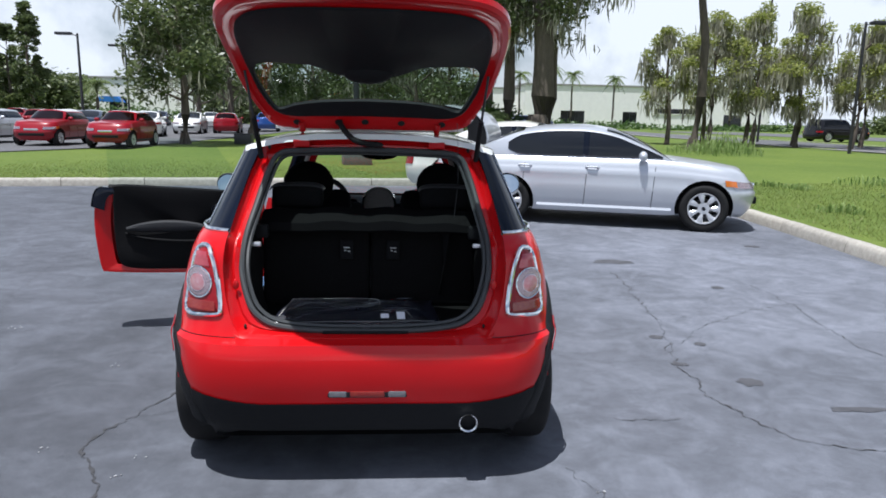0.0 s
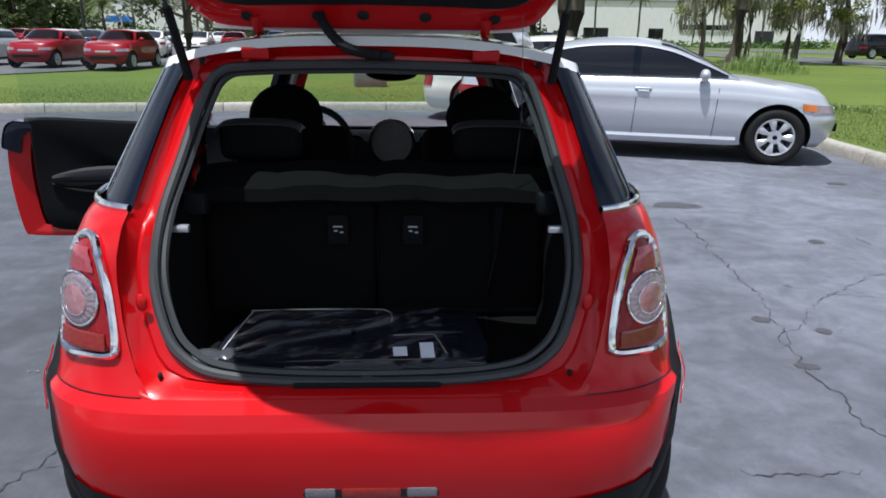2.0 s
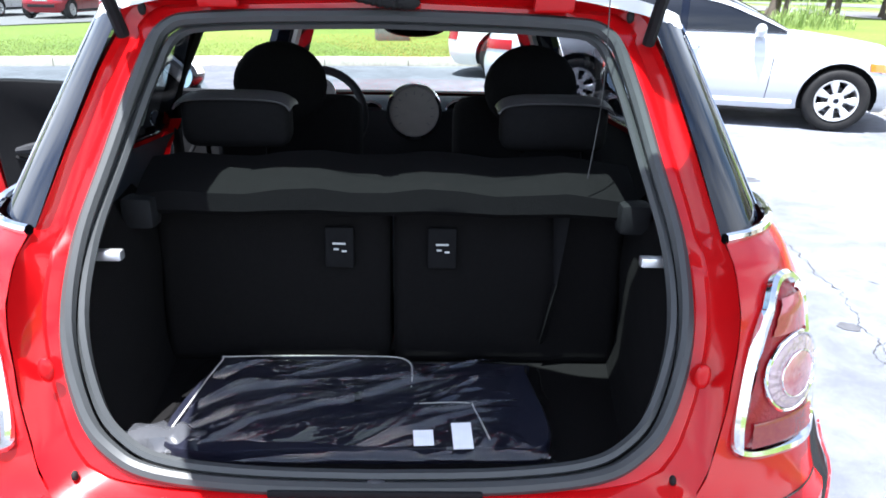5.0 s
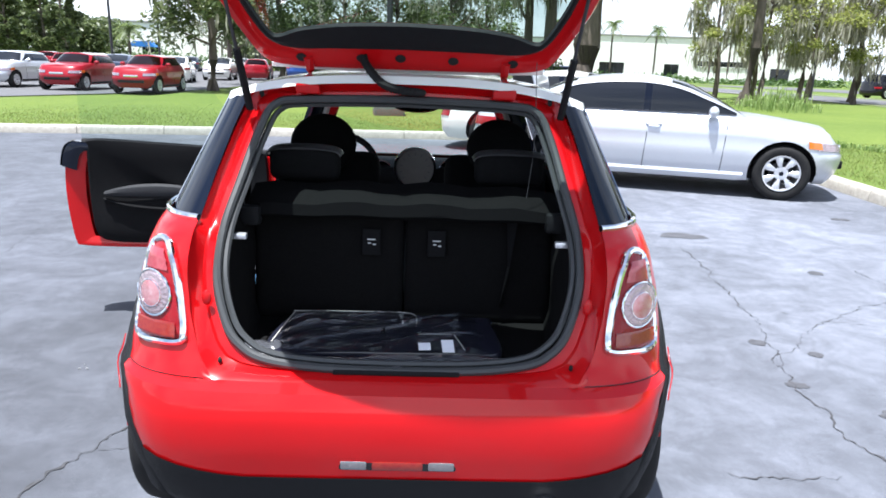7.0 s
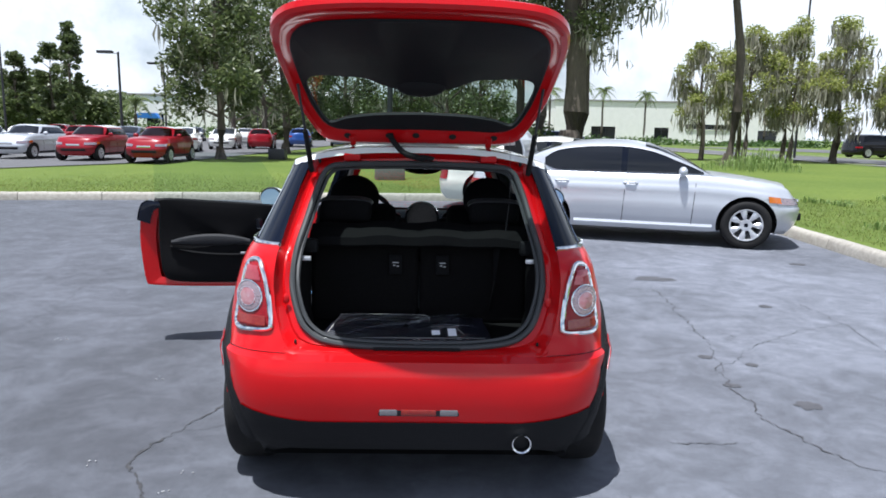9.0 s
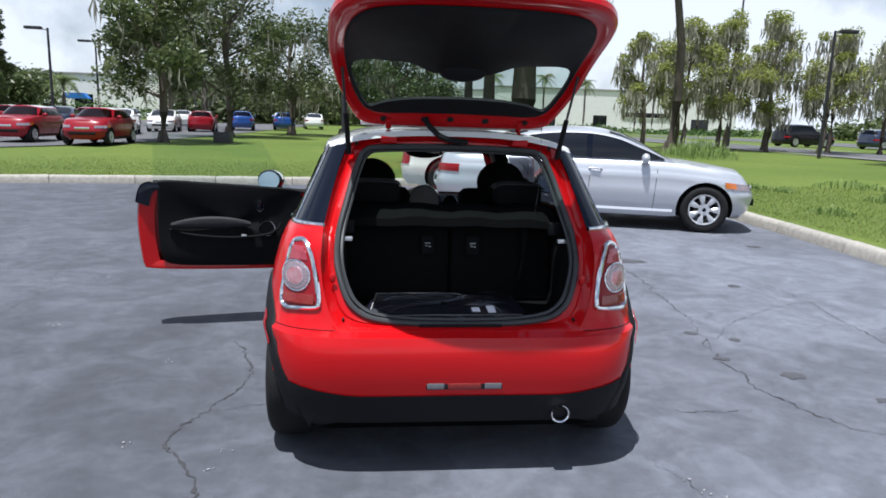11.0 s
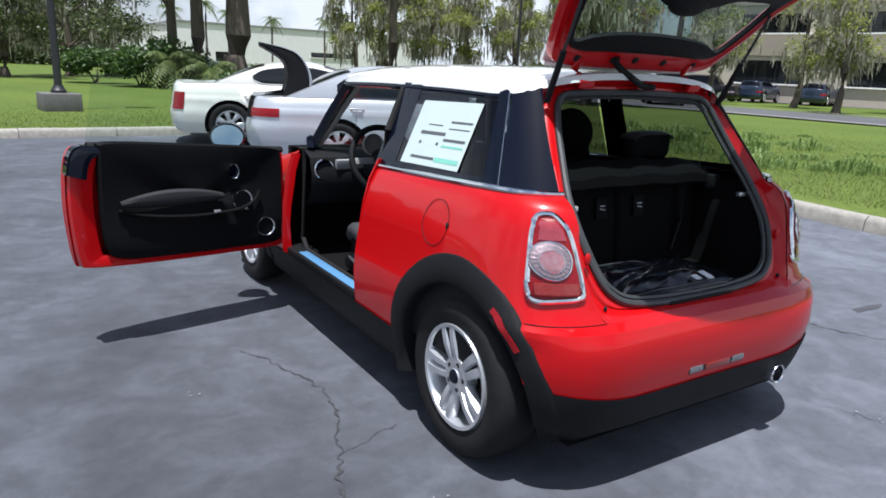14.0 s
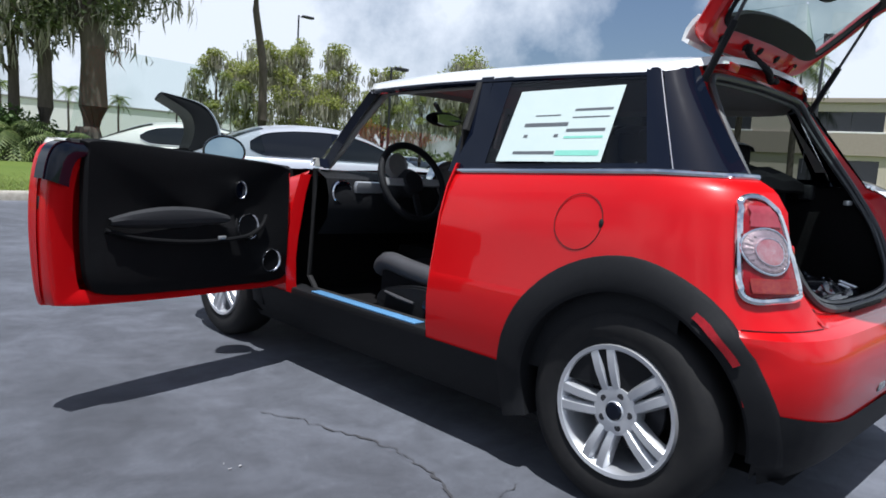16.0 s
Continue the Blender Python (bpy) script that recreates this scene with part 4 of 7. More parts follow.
def leaves(verts, faces, centre, r, count, size, flat=0.8, hang=0.0):
    for _ in range(count):
        v = Vector((random.gauss(0, 1), random.gauss(0, 1), random.gauss(0, 1)))
        v = v.normalized() * r * random.random() ** 0.4
        v.z *= flat
        p = centre + v
        a = Vector((random.gauss(0, 1), random.gauss(0, 1), random.gauss(0, 0.6) - hang)).normalized()
        b = a.cross(Vector((random.gauss(0, 1), random.gauss(0, 1), random.gauss(0, 1)))).normalized()
        s = size * random.uniform(0.6, 1.4)
        k = len(verts)
        verts += [p - a * s, p + b * s * 0.42, p + a * s, p - b * s * 0.42]
        faces.append((k, k + 1, k + 2, k + 3))


def hang_moss(verts, faces, p, length, w):
    a = random.uniform(0, math.pi)
    d = Vector((math.cos(a), math.sin(a), 0)) * w
    q = p + Vector((random.gauss(0, 0.06), random.gauss(0, 0.06), -length * 0.55)) * 1.0
    e = p + Vector((random.gauss(0, 0.1), random.gauss(0, 0.1), -length))
    k = len(verts)
    verts += [p - d * 0.5, p + d * 0.5, q + d, q - d, e]
    faces += [(k, k + 1, k + 2, k + 3), (k + 3, k + 2, k + 4)]


def sheet_mesh(name, verts, faces, material, parent, label=""):
    me = bpy.data.meshes.new(name)
    me.from_pydata([tuple(v) for v in verts], [], faces)
    me.materials.append(material)
    ob = new(name, me)
    ob.parent = parent
    ob["kind"] = "stuff"
    if label:
        ob["label"] = label
    return ob


def tree(x, y, h, trunk_r, crown_r, crown_z0, leaf=OAKLEAF, n_leaf=5000, moss=0, size=0.16, label="", clumps=26, lean=0.0, group="trees", bare=0.0):
    z0 = rise(x, y)
    t = thing("tree", label, "tree", Matrix.Translation((x, y, z0 - 0.05)), group)
    bm = bmesh.new()
    top = Vector((lean, 0, h * 0.8))
    limb(bm, (0, 0, 0), top, trunk_r, trunk_r * 0.35, 0.05, 10)
    for k in range(5):
        a = 2 * math.pi * k / 5 + random.random()
        limb(bm, (trunk_r * 0.3 * math.cos(a), trunk_r * 0.3 * math.sin(a), trunk_r * 2.4), (trunk_r * 1.15 * math.cos(a), trunk_r * 1.15 * math.sin(a), -0.1), trunk_r * 0.45, trunk_r * 0.42, 0, 7)
    cl = []
    for k in range(clumps):
        a = random.uniform(0, 2 * math.pi)
        u = random.random()
        zc = lerp(crown_z0, h, u)
        prof = math.sin(math.pi * min(1, 0.18 + 0.78 * u)) ** 0.7
        r = crown_r * prof * random.uniform(0.35, 1.0)
        c = Vector((r * math.cos(a) + lean * zc / h, r * math.sin(a), zc))
        cl.append(c)
        if k % 2 == 0:
            s = Vector((lean * 0.6, 0, max(crown_z0 * 0.75, zc - crown_r * random.uniform(0.3, 0.8))))
            s.x *= s.z / h
            limb(bm, s, c, trunk_r * 0.32, trunk_r * 0.06, 0.12, 5)
    part("trunk", bm, BARK, t, "grey-brown furrowed bark")
    v, f = [], []
    for c in cl:
        leaves(v, f, c, crown_r * random.uniform(0.22, 0.40), int(1.7 * n_leaf) // clumps, size * 0.74)
    sheet_mesh("crown", v, f, leaf, t)
    if moss:
        v, f = [], []
        for _ in range(moss):
            c = random.choice(cl)
            p = c + Vector((random.gauss(0, crown_r * 0.18), random.gauss(0, crown_r * 0.18), random.uniform(-crown_r * 0.25, 0)))
            for _ in range(3):
                hang_moss(v, f, p + Vector((random.gauss(0, 0.12), random.gauss(0, 0.12), 0)), random.uniform(0.35, 1.1), random.uniform(0.02, 0.06))
        sheet_mesh("hanging_moss", v, f, MOSS, t, "grey hanging moss")
    return t


def palm(x, y, h, label="tall palm with a slim trunk and drooping fronds", fronds=20, fl=1.5, tr=0.14, group="palms"):
    t = thing("palm_tree", label, "palm", Matrix.Translation((x, y, rise(x, y) - 0.05)), group)
    bm = bmesh.new()
    limb(bm, (0, 0, 0), (0.2, 0, h), tr, tr * 0.8, 0.02, 9)
    part("trunk", bm, BARK, t)
    v, f = [], []
    for k in range(fronds):
        a = 2 * math.pi * k / fronds + random.random() * 0.3
        el = random.uniform(-0.5, 1.2)
        d = Vector((math.cos(a), math.sin(a), 0))
        prev = None
        for i in range(9):
            s = i / 8
            p = Vector((0.2, 0, h)) + d * fl * s * math.cos(el * 0.6) + Vector((0, 0, fl * (math.sin(el) * s - 0.75 * s * s)))
            if prev is not None:
                side = Vector((-d.y, d.x, 0))
                for sg in (1, -1):
                    for e in (0.0, 0.5):
                        q = prev.lerp(p, e)
                        w = fl * 0.30 * math.sin(math.pi * (0.12 + 0.8 * s))
                        b = len(v)
                        v += [q, q + (p - prev) * 0.35, q + side * sg * w + (p - prev) * 0.5 - Vector((0, 0, w * 0.55))]
                        f.append((b, b + 1, b + 2))
            prev = p
    sheet_mesh("fronds", v, f, PALMLEAF, t)
    return t


def bush(x, y, r, h, n=1200, material=None, label="low green shrub beside the trunks", size=0.10, z=None):
    t = thing("shrub", label, "shrub", Matrix.Translation((x, y, rise(x, y) if z is None else z)), "shrubs")
    bm = bmesh.new()
    for k in range(5):
        a = 2 * math.pi * k / 5
        limb(bm, (0, 0, -0.03), (r * 0.5 * math.cos(a), r * 0.5 * math.sin(a), h * 0.7), 0.03, 0.01, 0.1, 5)
    part("stem", bm, BARK, t)
    v, f = [], []
    for k in range(8):
        a = random.uniform(0, 6.3)
        leaves(v, f, Vector((r * 0.55 * math.cos(a), r * 0.55 * math.sin(a), h * random.uniform(0.35, 0.75))), r * 0.5, n // 8, size, h / r * 0.5)
    sheet_mesh("leaves", v, f, material or HEDGE, t)


# the row behind the left verge
OAK = "broad oak with dark green leaves and hanging moss"
for x, y, h, tr, cr, cz, n, ms in ((-8.6, 29.6, 7.8, 0.20, 2.9, 2.4, 8000, 40), (-7.6, 38, 9.0, 0.24, 3.4, 2.6, 7000, 90), (-5.0, 44, 7.3, 0.24, 3.1, 2.2, 4000, 130),
                                   (-1.9, 43, 6.8, 0.22, 2.8, 2.0, 3600, 150), (1.3, 47, 7.0, 0.24, 3.0, 2.2, 3600, 170), (3.8, 50, 7.4, 0.25, 3.0, 2.2, 3600, 170), (-12.0, 52, 9, 0.25, 3.6, 2.6, 3600, 80),
                                   (-16.5, 60, 9, 0.25, 3.8, 2.6, 3200, 60)):
    tree(x, y, h, tr, cr, cz, OAKLEAF, n, ms, 0.15, OAK, 30)
# the group of tall trunks in the middle
BIG = "very tall tree with a thick dark trunk and hanging moss"
for x, y, h, tr, cr, cz, n, ms in ((6.7, 33.0, 15, 0.62, 3.6, 6.0, 5200, 320), (5.4, 34.5, 14, 0.34, 3.0, 5.0, 4200, 260), (4.6, 36, 13, 0.26, 2.8, 4.6, 3600, 240), (7.7, 36.0, 15, 0.42, 3.4, 5.6, 4200, 260)):
    tree(x, y, h, tr, cr, cz, OAKLEAF, n, ms, 0.15, BIG, 30)
palm(4.0, 33.5, 1.2, "bushy low palm clump beside the tall trunks", 26, 1.7, 0.2)
palm(5.2, 32.0, 0.9, "bushy low palm clump beside the tall trunks", 26, 1.5, 0.2)
bush(6.2, 31.5, 1.2, 1.1, 1200)
for x, y, r, h in ((3.0, 34.5, 1.4, 1.7), (4.1, 36.5, 1.7, 2.3), (5.3, 37.5, 1.5, 2.2), (1.6, 38.0, 1.4, 1.7)):
    bush(x, y, r, h, 2600, None, "tall dark green shrubs among the trunks", 0.12)
# the bare tall pole-like trunk and cypress group on the right
tree(14.3, 33.0, 16, 0.26, 2.6, 10.5, OAKLEAF, 3600, 120, 0.15, "very tall slim tree with a bare straight trunk", 22)
CYP = "slender tree with feathery yellow-green leaves and grey hanging moss"
for i, (x, y, h) in enumerate(((17.0, 40, 7.5), (18.5, 38, 8.2), (20.0, 42, 8.8), (21.3, 38.5, 8.4), (22.2, 41, 9.4), (23.6, 38, 9.0), (25.2, 41, 9.2), (26.5, 37.5, 8.6), (28.8, 40, 8.0), (31.5, 39, 7.8))):
    tree(x - 1.2, y, h * 0.86, 0.15, 1.7, 2.4, CYPRESS, 2200, 210, 0.12, CYP, 21, random.uniform(-0.4, 0.4), "cypress row")
for x, y, h in ((20.6, 25.6, 6.0), (21.6, 26.4, 6.4), (22.4, 25.2, 5.6)):
    tree(x, y, h, 0.20, 1.6, 2.6, CYPRESS, 620, 300, 0.12, "old tree with a pale trunk hung with grey moss", 20, 0.3, "mossy trees")
for x, y, h in ((35, 30, 7.5), (38, 26, 7.5), (33.5, 21, 6.5)):
    tree(x, y, h, 0.2, 2.2, 2.6, CYPRESS, 1500, 200, 0.15, CYP, 22, 0.2, "cypress row")
palm(33.0, 31.0, 6.8, "cabbage palm with a shaggy round head", 34, 1.7, 0.2)
palm(40.0, 17.5, 8.2, "cabbage palm with a shaggy round head", 34, 1.8, 0.2)
palm(38.2, 20.0, 8.0, "cabbage palm with a shaggy round head", 34, 1.8, 0.2)
for x, y, h in ((30, 120, 9), (38, 122, 8.6), (46, 118, 8.8), (50, 120, 10), (26, 118, 10), (58, 119, 8.5), (20, 115, 8.6), (12, 116, 8)):
    palm(x, y, h, "slim palm in front of a white building", 18, 2.2, 0.18)
# far woods
def woods(name, pts, h, n, material, label, size=0.55):
    v, f = [], []
    for _ in range(n):
        i = random.randrange(len(pts) - 1)
        t = random.random()
        x, y = lerp(pts[i][0], pts[i + 1][0], t), lerp(pts[i][1], pts[i + 1][1], t)
        top = h * (0.62 + 0.55 * noise.noise(Vector((x * 0.11, y * 0.11, 4))) + 0.15 * noise.noise(Vector((x * 0.5, y * 0.5, 1))))
        z = top * random.random() ** 0.7
        p = Vector((x + random.gauss(0, 1.5), y + random.gauss(0, 2.5), max(0.2, z)))
        leaves(v, f, p, 0.8, 2, size)
    me = bpy.data.meshes.new(name)
    me.from_pydata([tuple(q) for q in v], [], f)
    me.materials.append(material)
    tagged(new(name, me), label, "woods", "", "stuff")


woods("far_woods", [(-150, 95), (-75, 90), (-50, 92), (-43, 96)], 9, 22000, OAKLEAF, "distant dark green trees at the end of the parking lot", 0.32)
woods("far_woods", [(70, 100), (95, 60), (100, 20), (95, -20)], 5, 5000, OAKLEAF, "distant green trees beyond the road")
woods("far_woods", [(-23, 88), (-10, 92), (8, 93)], 7.5, 9000, OAKLEAF, "dark green trees behind the parking lot", 0.34)
woods("far_hedge", [(24, 108), (46, 106), (60, 104)], 1.6, 1600, HEDGE, "clipped green hedge before the white building", 0.3)
woods("far_hedge", [(-60, 108), (-20, 108), (6, 110)], 2.4, 2200, HEDGE, "clipped green hedge before the white building", 0.3)
for x, y, h in ((-47, 62, 5), (-52, 66, 4.4), (-33, 80, 7.0)):
    palm(x, y, h * 0.6, "short bushy palm at the edge of the parking lot", 30, 2.0, 0.2)
for x, y, h in ((-38.8, 78, 12.0), (-42, 80, 10.5), (-46, 80, 9)):
    tree(x, y, h, 0.2, 1.7, 1.2, OAKLEAF, 4200, 0, 0.26, "tall pointed conifer in the distance", 64)

# ---- buildings ----
STUCCO = mat("tan_stucco", (0.52, 0.46, 0.38), 0.85, 0.0, 6.0, 0.2, bump=0.2, bump_scale=60)
STUCCODARK = mat("brown_band", (0.34, 0.29, 0.24), 0.85, 0.0, 6.0, 0.2)
WHITEWALL = mat("white_wall", (0.82, 0.80, 0.78), 0.8, 0.0, 1.0, 0.15, bump=0.1, bump_scale=20)
WINDOWGLASS = mat("dark_window_glass", (0.012, 0.014, 0.018), 0.05, 0.0, 2.0, 0.3, coat=0.5)
ROOFGREY = mat("flat_roof", (0.30, 0.29, 0.28), 0.9, 0.0, 2.0, 0.3)
AWNING = mat("blue_awning", (0.03, 0.16, 0.50), 0.7, 0.0, 4.0, 0.2)


def building(name, label, m, length, depth, height, wall, windows, band=None, z0=0.0):
    """A flat-roofed block: its front faces -y in its own axes; windows: (x, z, width, height)."""
    b = thing(name, label, "building", m)
    bm = bmesh.new()
    # front wall pierced by its windows
    xs = sorted({-length / 2, length / 2, *[w[0] - w[2] / 2 for w in windows], *[w[0] + w[2] / 2 for w in windows]})
    zs = sorted({z0, height, *[w[1] for w in windows], *[w[1] + w[3] for w in windows]})
    for i in range(len(xs) - 1):
        for j in range(len(zs) - 1):
            cx, cz = (xs[i] + xs[i + 1]) / 2, (zs[j] + zs[j + 1]) / 2
            if any(abs(cx - w[0]) < w[2] / 2 and w[1] < cz < w[1] + w[3] for w in windows):
                continue
            bm.faces.new([bm.verts.new((x, 0, z)) for x, z in ((xs[i], zs[j]), (xs[i + 1], zs[j]), (xs[i + 1], zs[j + 1]), (xs[i], zs[j + 1]))])
    bmesh.ops.remove_doubles(bm, verts=bm.verts, dist=1e-4)
    made = bmesh.ops.extrude_face_region(bm, geom=list(bm.faces))
    bmesh.ops.translate(bm, vec=(0, 0.3, 0), verts=[v for v in made["geom"] if isinstance(v, bmesh.types.BMVert)])
    part("front_wall", bm, wall, b, "", False)
    bm = bmesh.new()
    box(bm, (length, depth - 0.3, height - z0), pose(0, depth / 2 + 0.4, (height + z0) / 2))
    part("wall", bm, wall, b, "", False)
    bm = bmesh.new()
    box(bm, (length + 0.5, depth + 0.6, 0.35), pose(0, depth / 2 + 0.1, height + 0.17), 0.04)
    part("roof", bm, ROOFGREY if band is None else band, b, "", False)
    if band:
        bm = bmesh.new()
        box(bm, (length + 0.12, 0.2, height * 0.22), pose(0, -0.06, height * 0.60), 0.02)
        part("band", bm, band, b, "", False)
    for x, z, w, h in windows:
        bm = bmesh.new()
        box(bm, (w, 0.04, h), pose(x, 0.20, z + h / 2))
        win = part("window", bm, WINDOWGLASS, b, "dark reflecting glass", False)
        bm = bmesh.new()
        box(bm, (w + 0.3, 0.25, 0.12), pose(x, -0.04, z - 0.06), 0.02)
        part("sill", bm, WHITEWALL, win, "", False)
        if w > 2.5:
            for k in range(1, int(w // 1.5)):
                bm = bmesh.new()
                box(bm, (0.06, 0.06, h), pose(x - w / 2 + k * 1.5, 0.16, z + h / 2))
                part("mullion", bm, STEEL, win, "", False)
    return b


building("office_building", "tan two-storey office building with a brown band and dark strip windows", pose(52.0, 18.5, 0.1, 0, 0, -75), 46, 16, 7.2, STUCCO,
         [(-16.5, 1.5, 5.0, 1.7), (-8.5, 1.5, 5.0, 1.7), (0, 1.5, 5.0, 1.7), (9, 1.5, 5.0, 1.7), (17, 1.5, 5, 1.7), (-16.5, 5.2, 5.0, 1.4), (-8.5, 5.2, 5.0, 1.4), (0, 5.2, 5, 1.4), (9, 5.2, 5, 1.4), (17, 5.2, 5, 1.4)], STUCCODARK)
building("warehouse", "long white warehouse with a flat roof in the distance", pose(-33, 122, 0.1), 44, 30, 6.6, WHITEWALL, [(-14, 0.5, 3, 3), (2, 0.5, 3, 2.6), (14, 2.5, 6, 1.2)])
building("warehouse", "long white warehouse with a flat roof in the distance", pose(10, 150, 0.1), 40, 30, 7.6, WHITEWALL, [(-10, 2, 8, 1.4), (8, 2, 8, 1.4)])
building("warehouse", "long white warehouse with dark entrances in the distance", pose(52, 142, 0.1), 52, 30, 8.2, WHITEWALL, [(-16, 0.4, 5, 2.8), (-4, 0.4, 3, 2.8), (6, 3, 10, 1.0), (18, 0.4, 4, 2.6)])
bm = bmesh.new()
prism(bm, [(-2.2, 0), (2.2, 0), (1.4, 0.9), (-1.4, 0.9)], 1.4, pose(-47, 119.6, 2.8, 90, 0, 0), 0.03)
aw = tagged(part("awning", bm, AWNING), "blue fabric awning before a white warehouse", "awning")
bm = bmesh.new()
for dx in (-1.9, 1.9):
    tube(bm, [(-47 + dx, 118.4, 0.2), (-47 + dx, 118.4, 2.9)], 0.06, 6)
part("post", bm, STEEL, aw)


# ---- street lamps ----
def lamp_post(x, y, h, arm, label, base=True, z=None):
    z = rise(x, y) if z is None else z
    t = thing("lamp_post", label, "lamp post", Matrix.Translation((x, y, z)), "parking lamps")
    if base:
        bm = bmesh.new()
        box(bm, (0.78, 0.78, 0.42), pose(0, 0, 0.18, 0, 0, 8), 0.03)
        part("footing", bm, FOOTING, t, "weathered concrete footing")
        bm = bmesh.new()
        lathe(bm, [(0.16, 0.39), (0.16, 0.45), (0.12, 0.50), (0.10, 0.56)], 16)
        part("base_plate", bm, STEEL, t)
    bm = bmesh.new()
    tube(bm, [(0, 0, 0.0 if not base else 0.39), (0, 0, h * 0.5), (0, 0, h)], [0.085, 0.075, 0.06], 10)
    part("pole", bm, STEEL, t, "dark bronze metal pole")
    bm = bmesh.new()
    tube(bm, [(0, 0, h - 0.12), (arm * 0.5, 0, h - 0.06)], 0.03, 6)
    part("arm", bm, STEEL, t)
    bm = bmesh.new()
    box(bm, (abs(arm), 0.36, 0.16), pose(arm * 0.85, 0, h - 0.02), 0.04)
    part("lamp_head", bm, STEEL, t)
    return t


lamp_post(-1.0, 19.6, 7.5, 0.7, "dark metal parking lamp on a concrete footing in the grass")
lamp_post(21.2, 31.5, 5.9, 0.8, "dark metal street lamp beside the road", False)
lamp_post(27.4, 12.3, 7.0, 0.8, "dark metal street lamp beside the road", False)
lamp_post(25.0, 47.0, 11.0, 0.9, "tall dark metal street lamp", False)
for x, y, h in ((-18.4, 43, 5.7), (-20.6, 56, 6.2), (-29.5, 50, 6.8), (-18, 75, 7.2)):
    lamp_post(x, y, h, -0.9, "dark metal parking lamp among the parked cars", False)
bm = bmesh.new()
box(bm, (0.7, 0.7, 0.5), pose(-6.4, 30.5, 0.35), 0.05)
tagged(part("utility_box", bm, STEEL), "low dark utility box at the edge of the grass", "utility box")

# ---- parked cars ----
def put(x, y, heading, z=0.0):
    """heading: degrees the nose turns to the left from +y."""
    return pose(x, y, z, 0, 0, heading)


ACC = -107.5
accord, accord_shape = sedan("sedan", "silver four-door sedan parked with its boot lid open", "parked cars", put(1.95, 11.00, ACC), 4.60, 1.76, 1.40, 2.66, 1.22, 0.94, SILVER, 0.15, 0.93, 0.76, wheel_r=0.32, boot_open=True)
chrys, chrys_shape = sedan("sedan", "pearl white four-door sedan with red tail lamps", "parked cars", put(1.35, 14.1, ACC), 4.8, 1.80, 1.42, 2.9, 1.0, 1.0, CREAM, 0.55, 0.99, 0.84, tail="tall", wheel_r=0.35, kind_word="car")
lot = []
LOTRED = mat("dark_red_paint", (0.23, 0.006, 0.014), 0.3, 0.0, 2.0, 0.12, coat=0.6, spec=0.2)
kinds = [("small red hatchback with a white roof in the parking lot", LOTRED, True, 3.7), ("small silver hatchback in the parking lot", SILVER, True, 3.7), ("white car in the parking lot", WHITE, False, 4.4), ("dark blue car in the parking lot", NAVY, False, 4.4),
         ("blue car in the parking lot", BLUE, True, 3.9), ("red car in the parking lot", LOTRED, False, 4.2)]


def small(x, y, hd, k, wag=None):
    lab, paint, wagon, ln = kinds[k]
    z = rise(x, y) + 0.03
    w = wagon if wag is None else wag
    return sedan("hatchback" if w else "sedan", lab, "cars in the lot", put(x, y, hd, z), ln * 0.95, 1.62, 1.34, 2.36 if w else 2.55, 0.60 if w else 0.95, 0.95, paint, 0.1, 0.9, 0.82, wheel_r=0.30, wagon=w, simple=True,
                 roof_paint=WHITE if (w and k == 0) else None)[0]


# front row, noses towards the verge
for x, y, hd, k in ((-10.3, 28.9, 180, 0), (-13.2, 29.6, 180, 0), (-16.1, 30.3, 180, 1), (-19.0, 31.0, 180, 1), (-21.9, 31.7, 180, 2), (-24.8, 32.4, 180, 2)):
    small(x, y, hd, k)
for x, y, hd, k in ((-12.9, 37.5, 14, 2), (-16, 38, 14, 3), (-19, 39, 14, 0), (-22.5, 40, 14, 2), (-26, 41, 14, 1), (-30, 42, 14, 0), (-10.6, 45.0, 8, 0), (-12.9, 46, 188, 2), (-9.0, 50, 8, 4), (-6.6, 54, 8, 4), (-7.4, 60, 8, 2), (-5.0, 62, 8, 2), (-20, 52, 14, 0), (-24, 53, 14, 2), (-28, 54, 14, 0),
                    (-33, 48, 14, 2), (-37, 49, 14, 0), (-41, 50, 14, 1), (-17, 66, 14, 2), (-22, 67, 14, 3)):
    small(x, y, hd, k)


def suv(x, y, hd, paint, label, ln=4.8, h=1.8):
    return sedan("suv", label, "cars across the road", put(x, y, hd, rise(x, y) + 0.03), ln, 1.9, h, 2.8, 0.95, 1.12, paint, 0.1, 1.1, 1.05, wheel_r=0.38, wagon=True, simple=True)[0]


suv(27.6, 26.8, -42, BLACKPAINT, "black sport utility vehicle on the road")
suv(31.6, 50.5, -80, BLACKPAINT, "black sport utility vehicle parked across the road", 4.9, 1.7)
for x, y, hd, p, lab in ((38.4, 50, -75, NAVY, "dark blue car parked across the road"), (45, 44, -75, BLACKPAINT, "black sport utility vehicle parked across the road"), (47, 39, -75, BLACKPAINT, "black sport utility vehicle parked across the road"),
                         (44, 33.0, -75, NAVY, "dark blue car parked across the road"), (41, 36, 190, BLACKPAINT, "black sport utility vehicle parked across the road"), (46, 29.5, -75, NAVY, "dark blue car parked across the road"),
                         (10.5, 62, -80, NAVY, "dark car on the far road"), (7.5, 62, -80, STEEL, "grey car on the far road")):
    suv(x, y, hd, p, lab, 4.6, 1.55 if p is NAVY else 1.8)
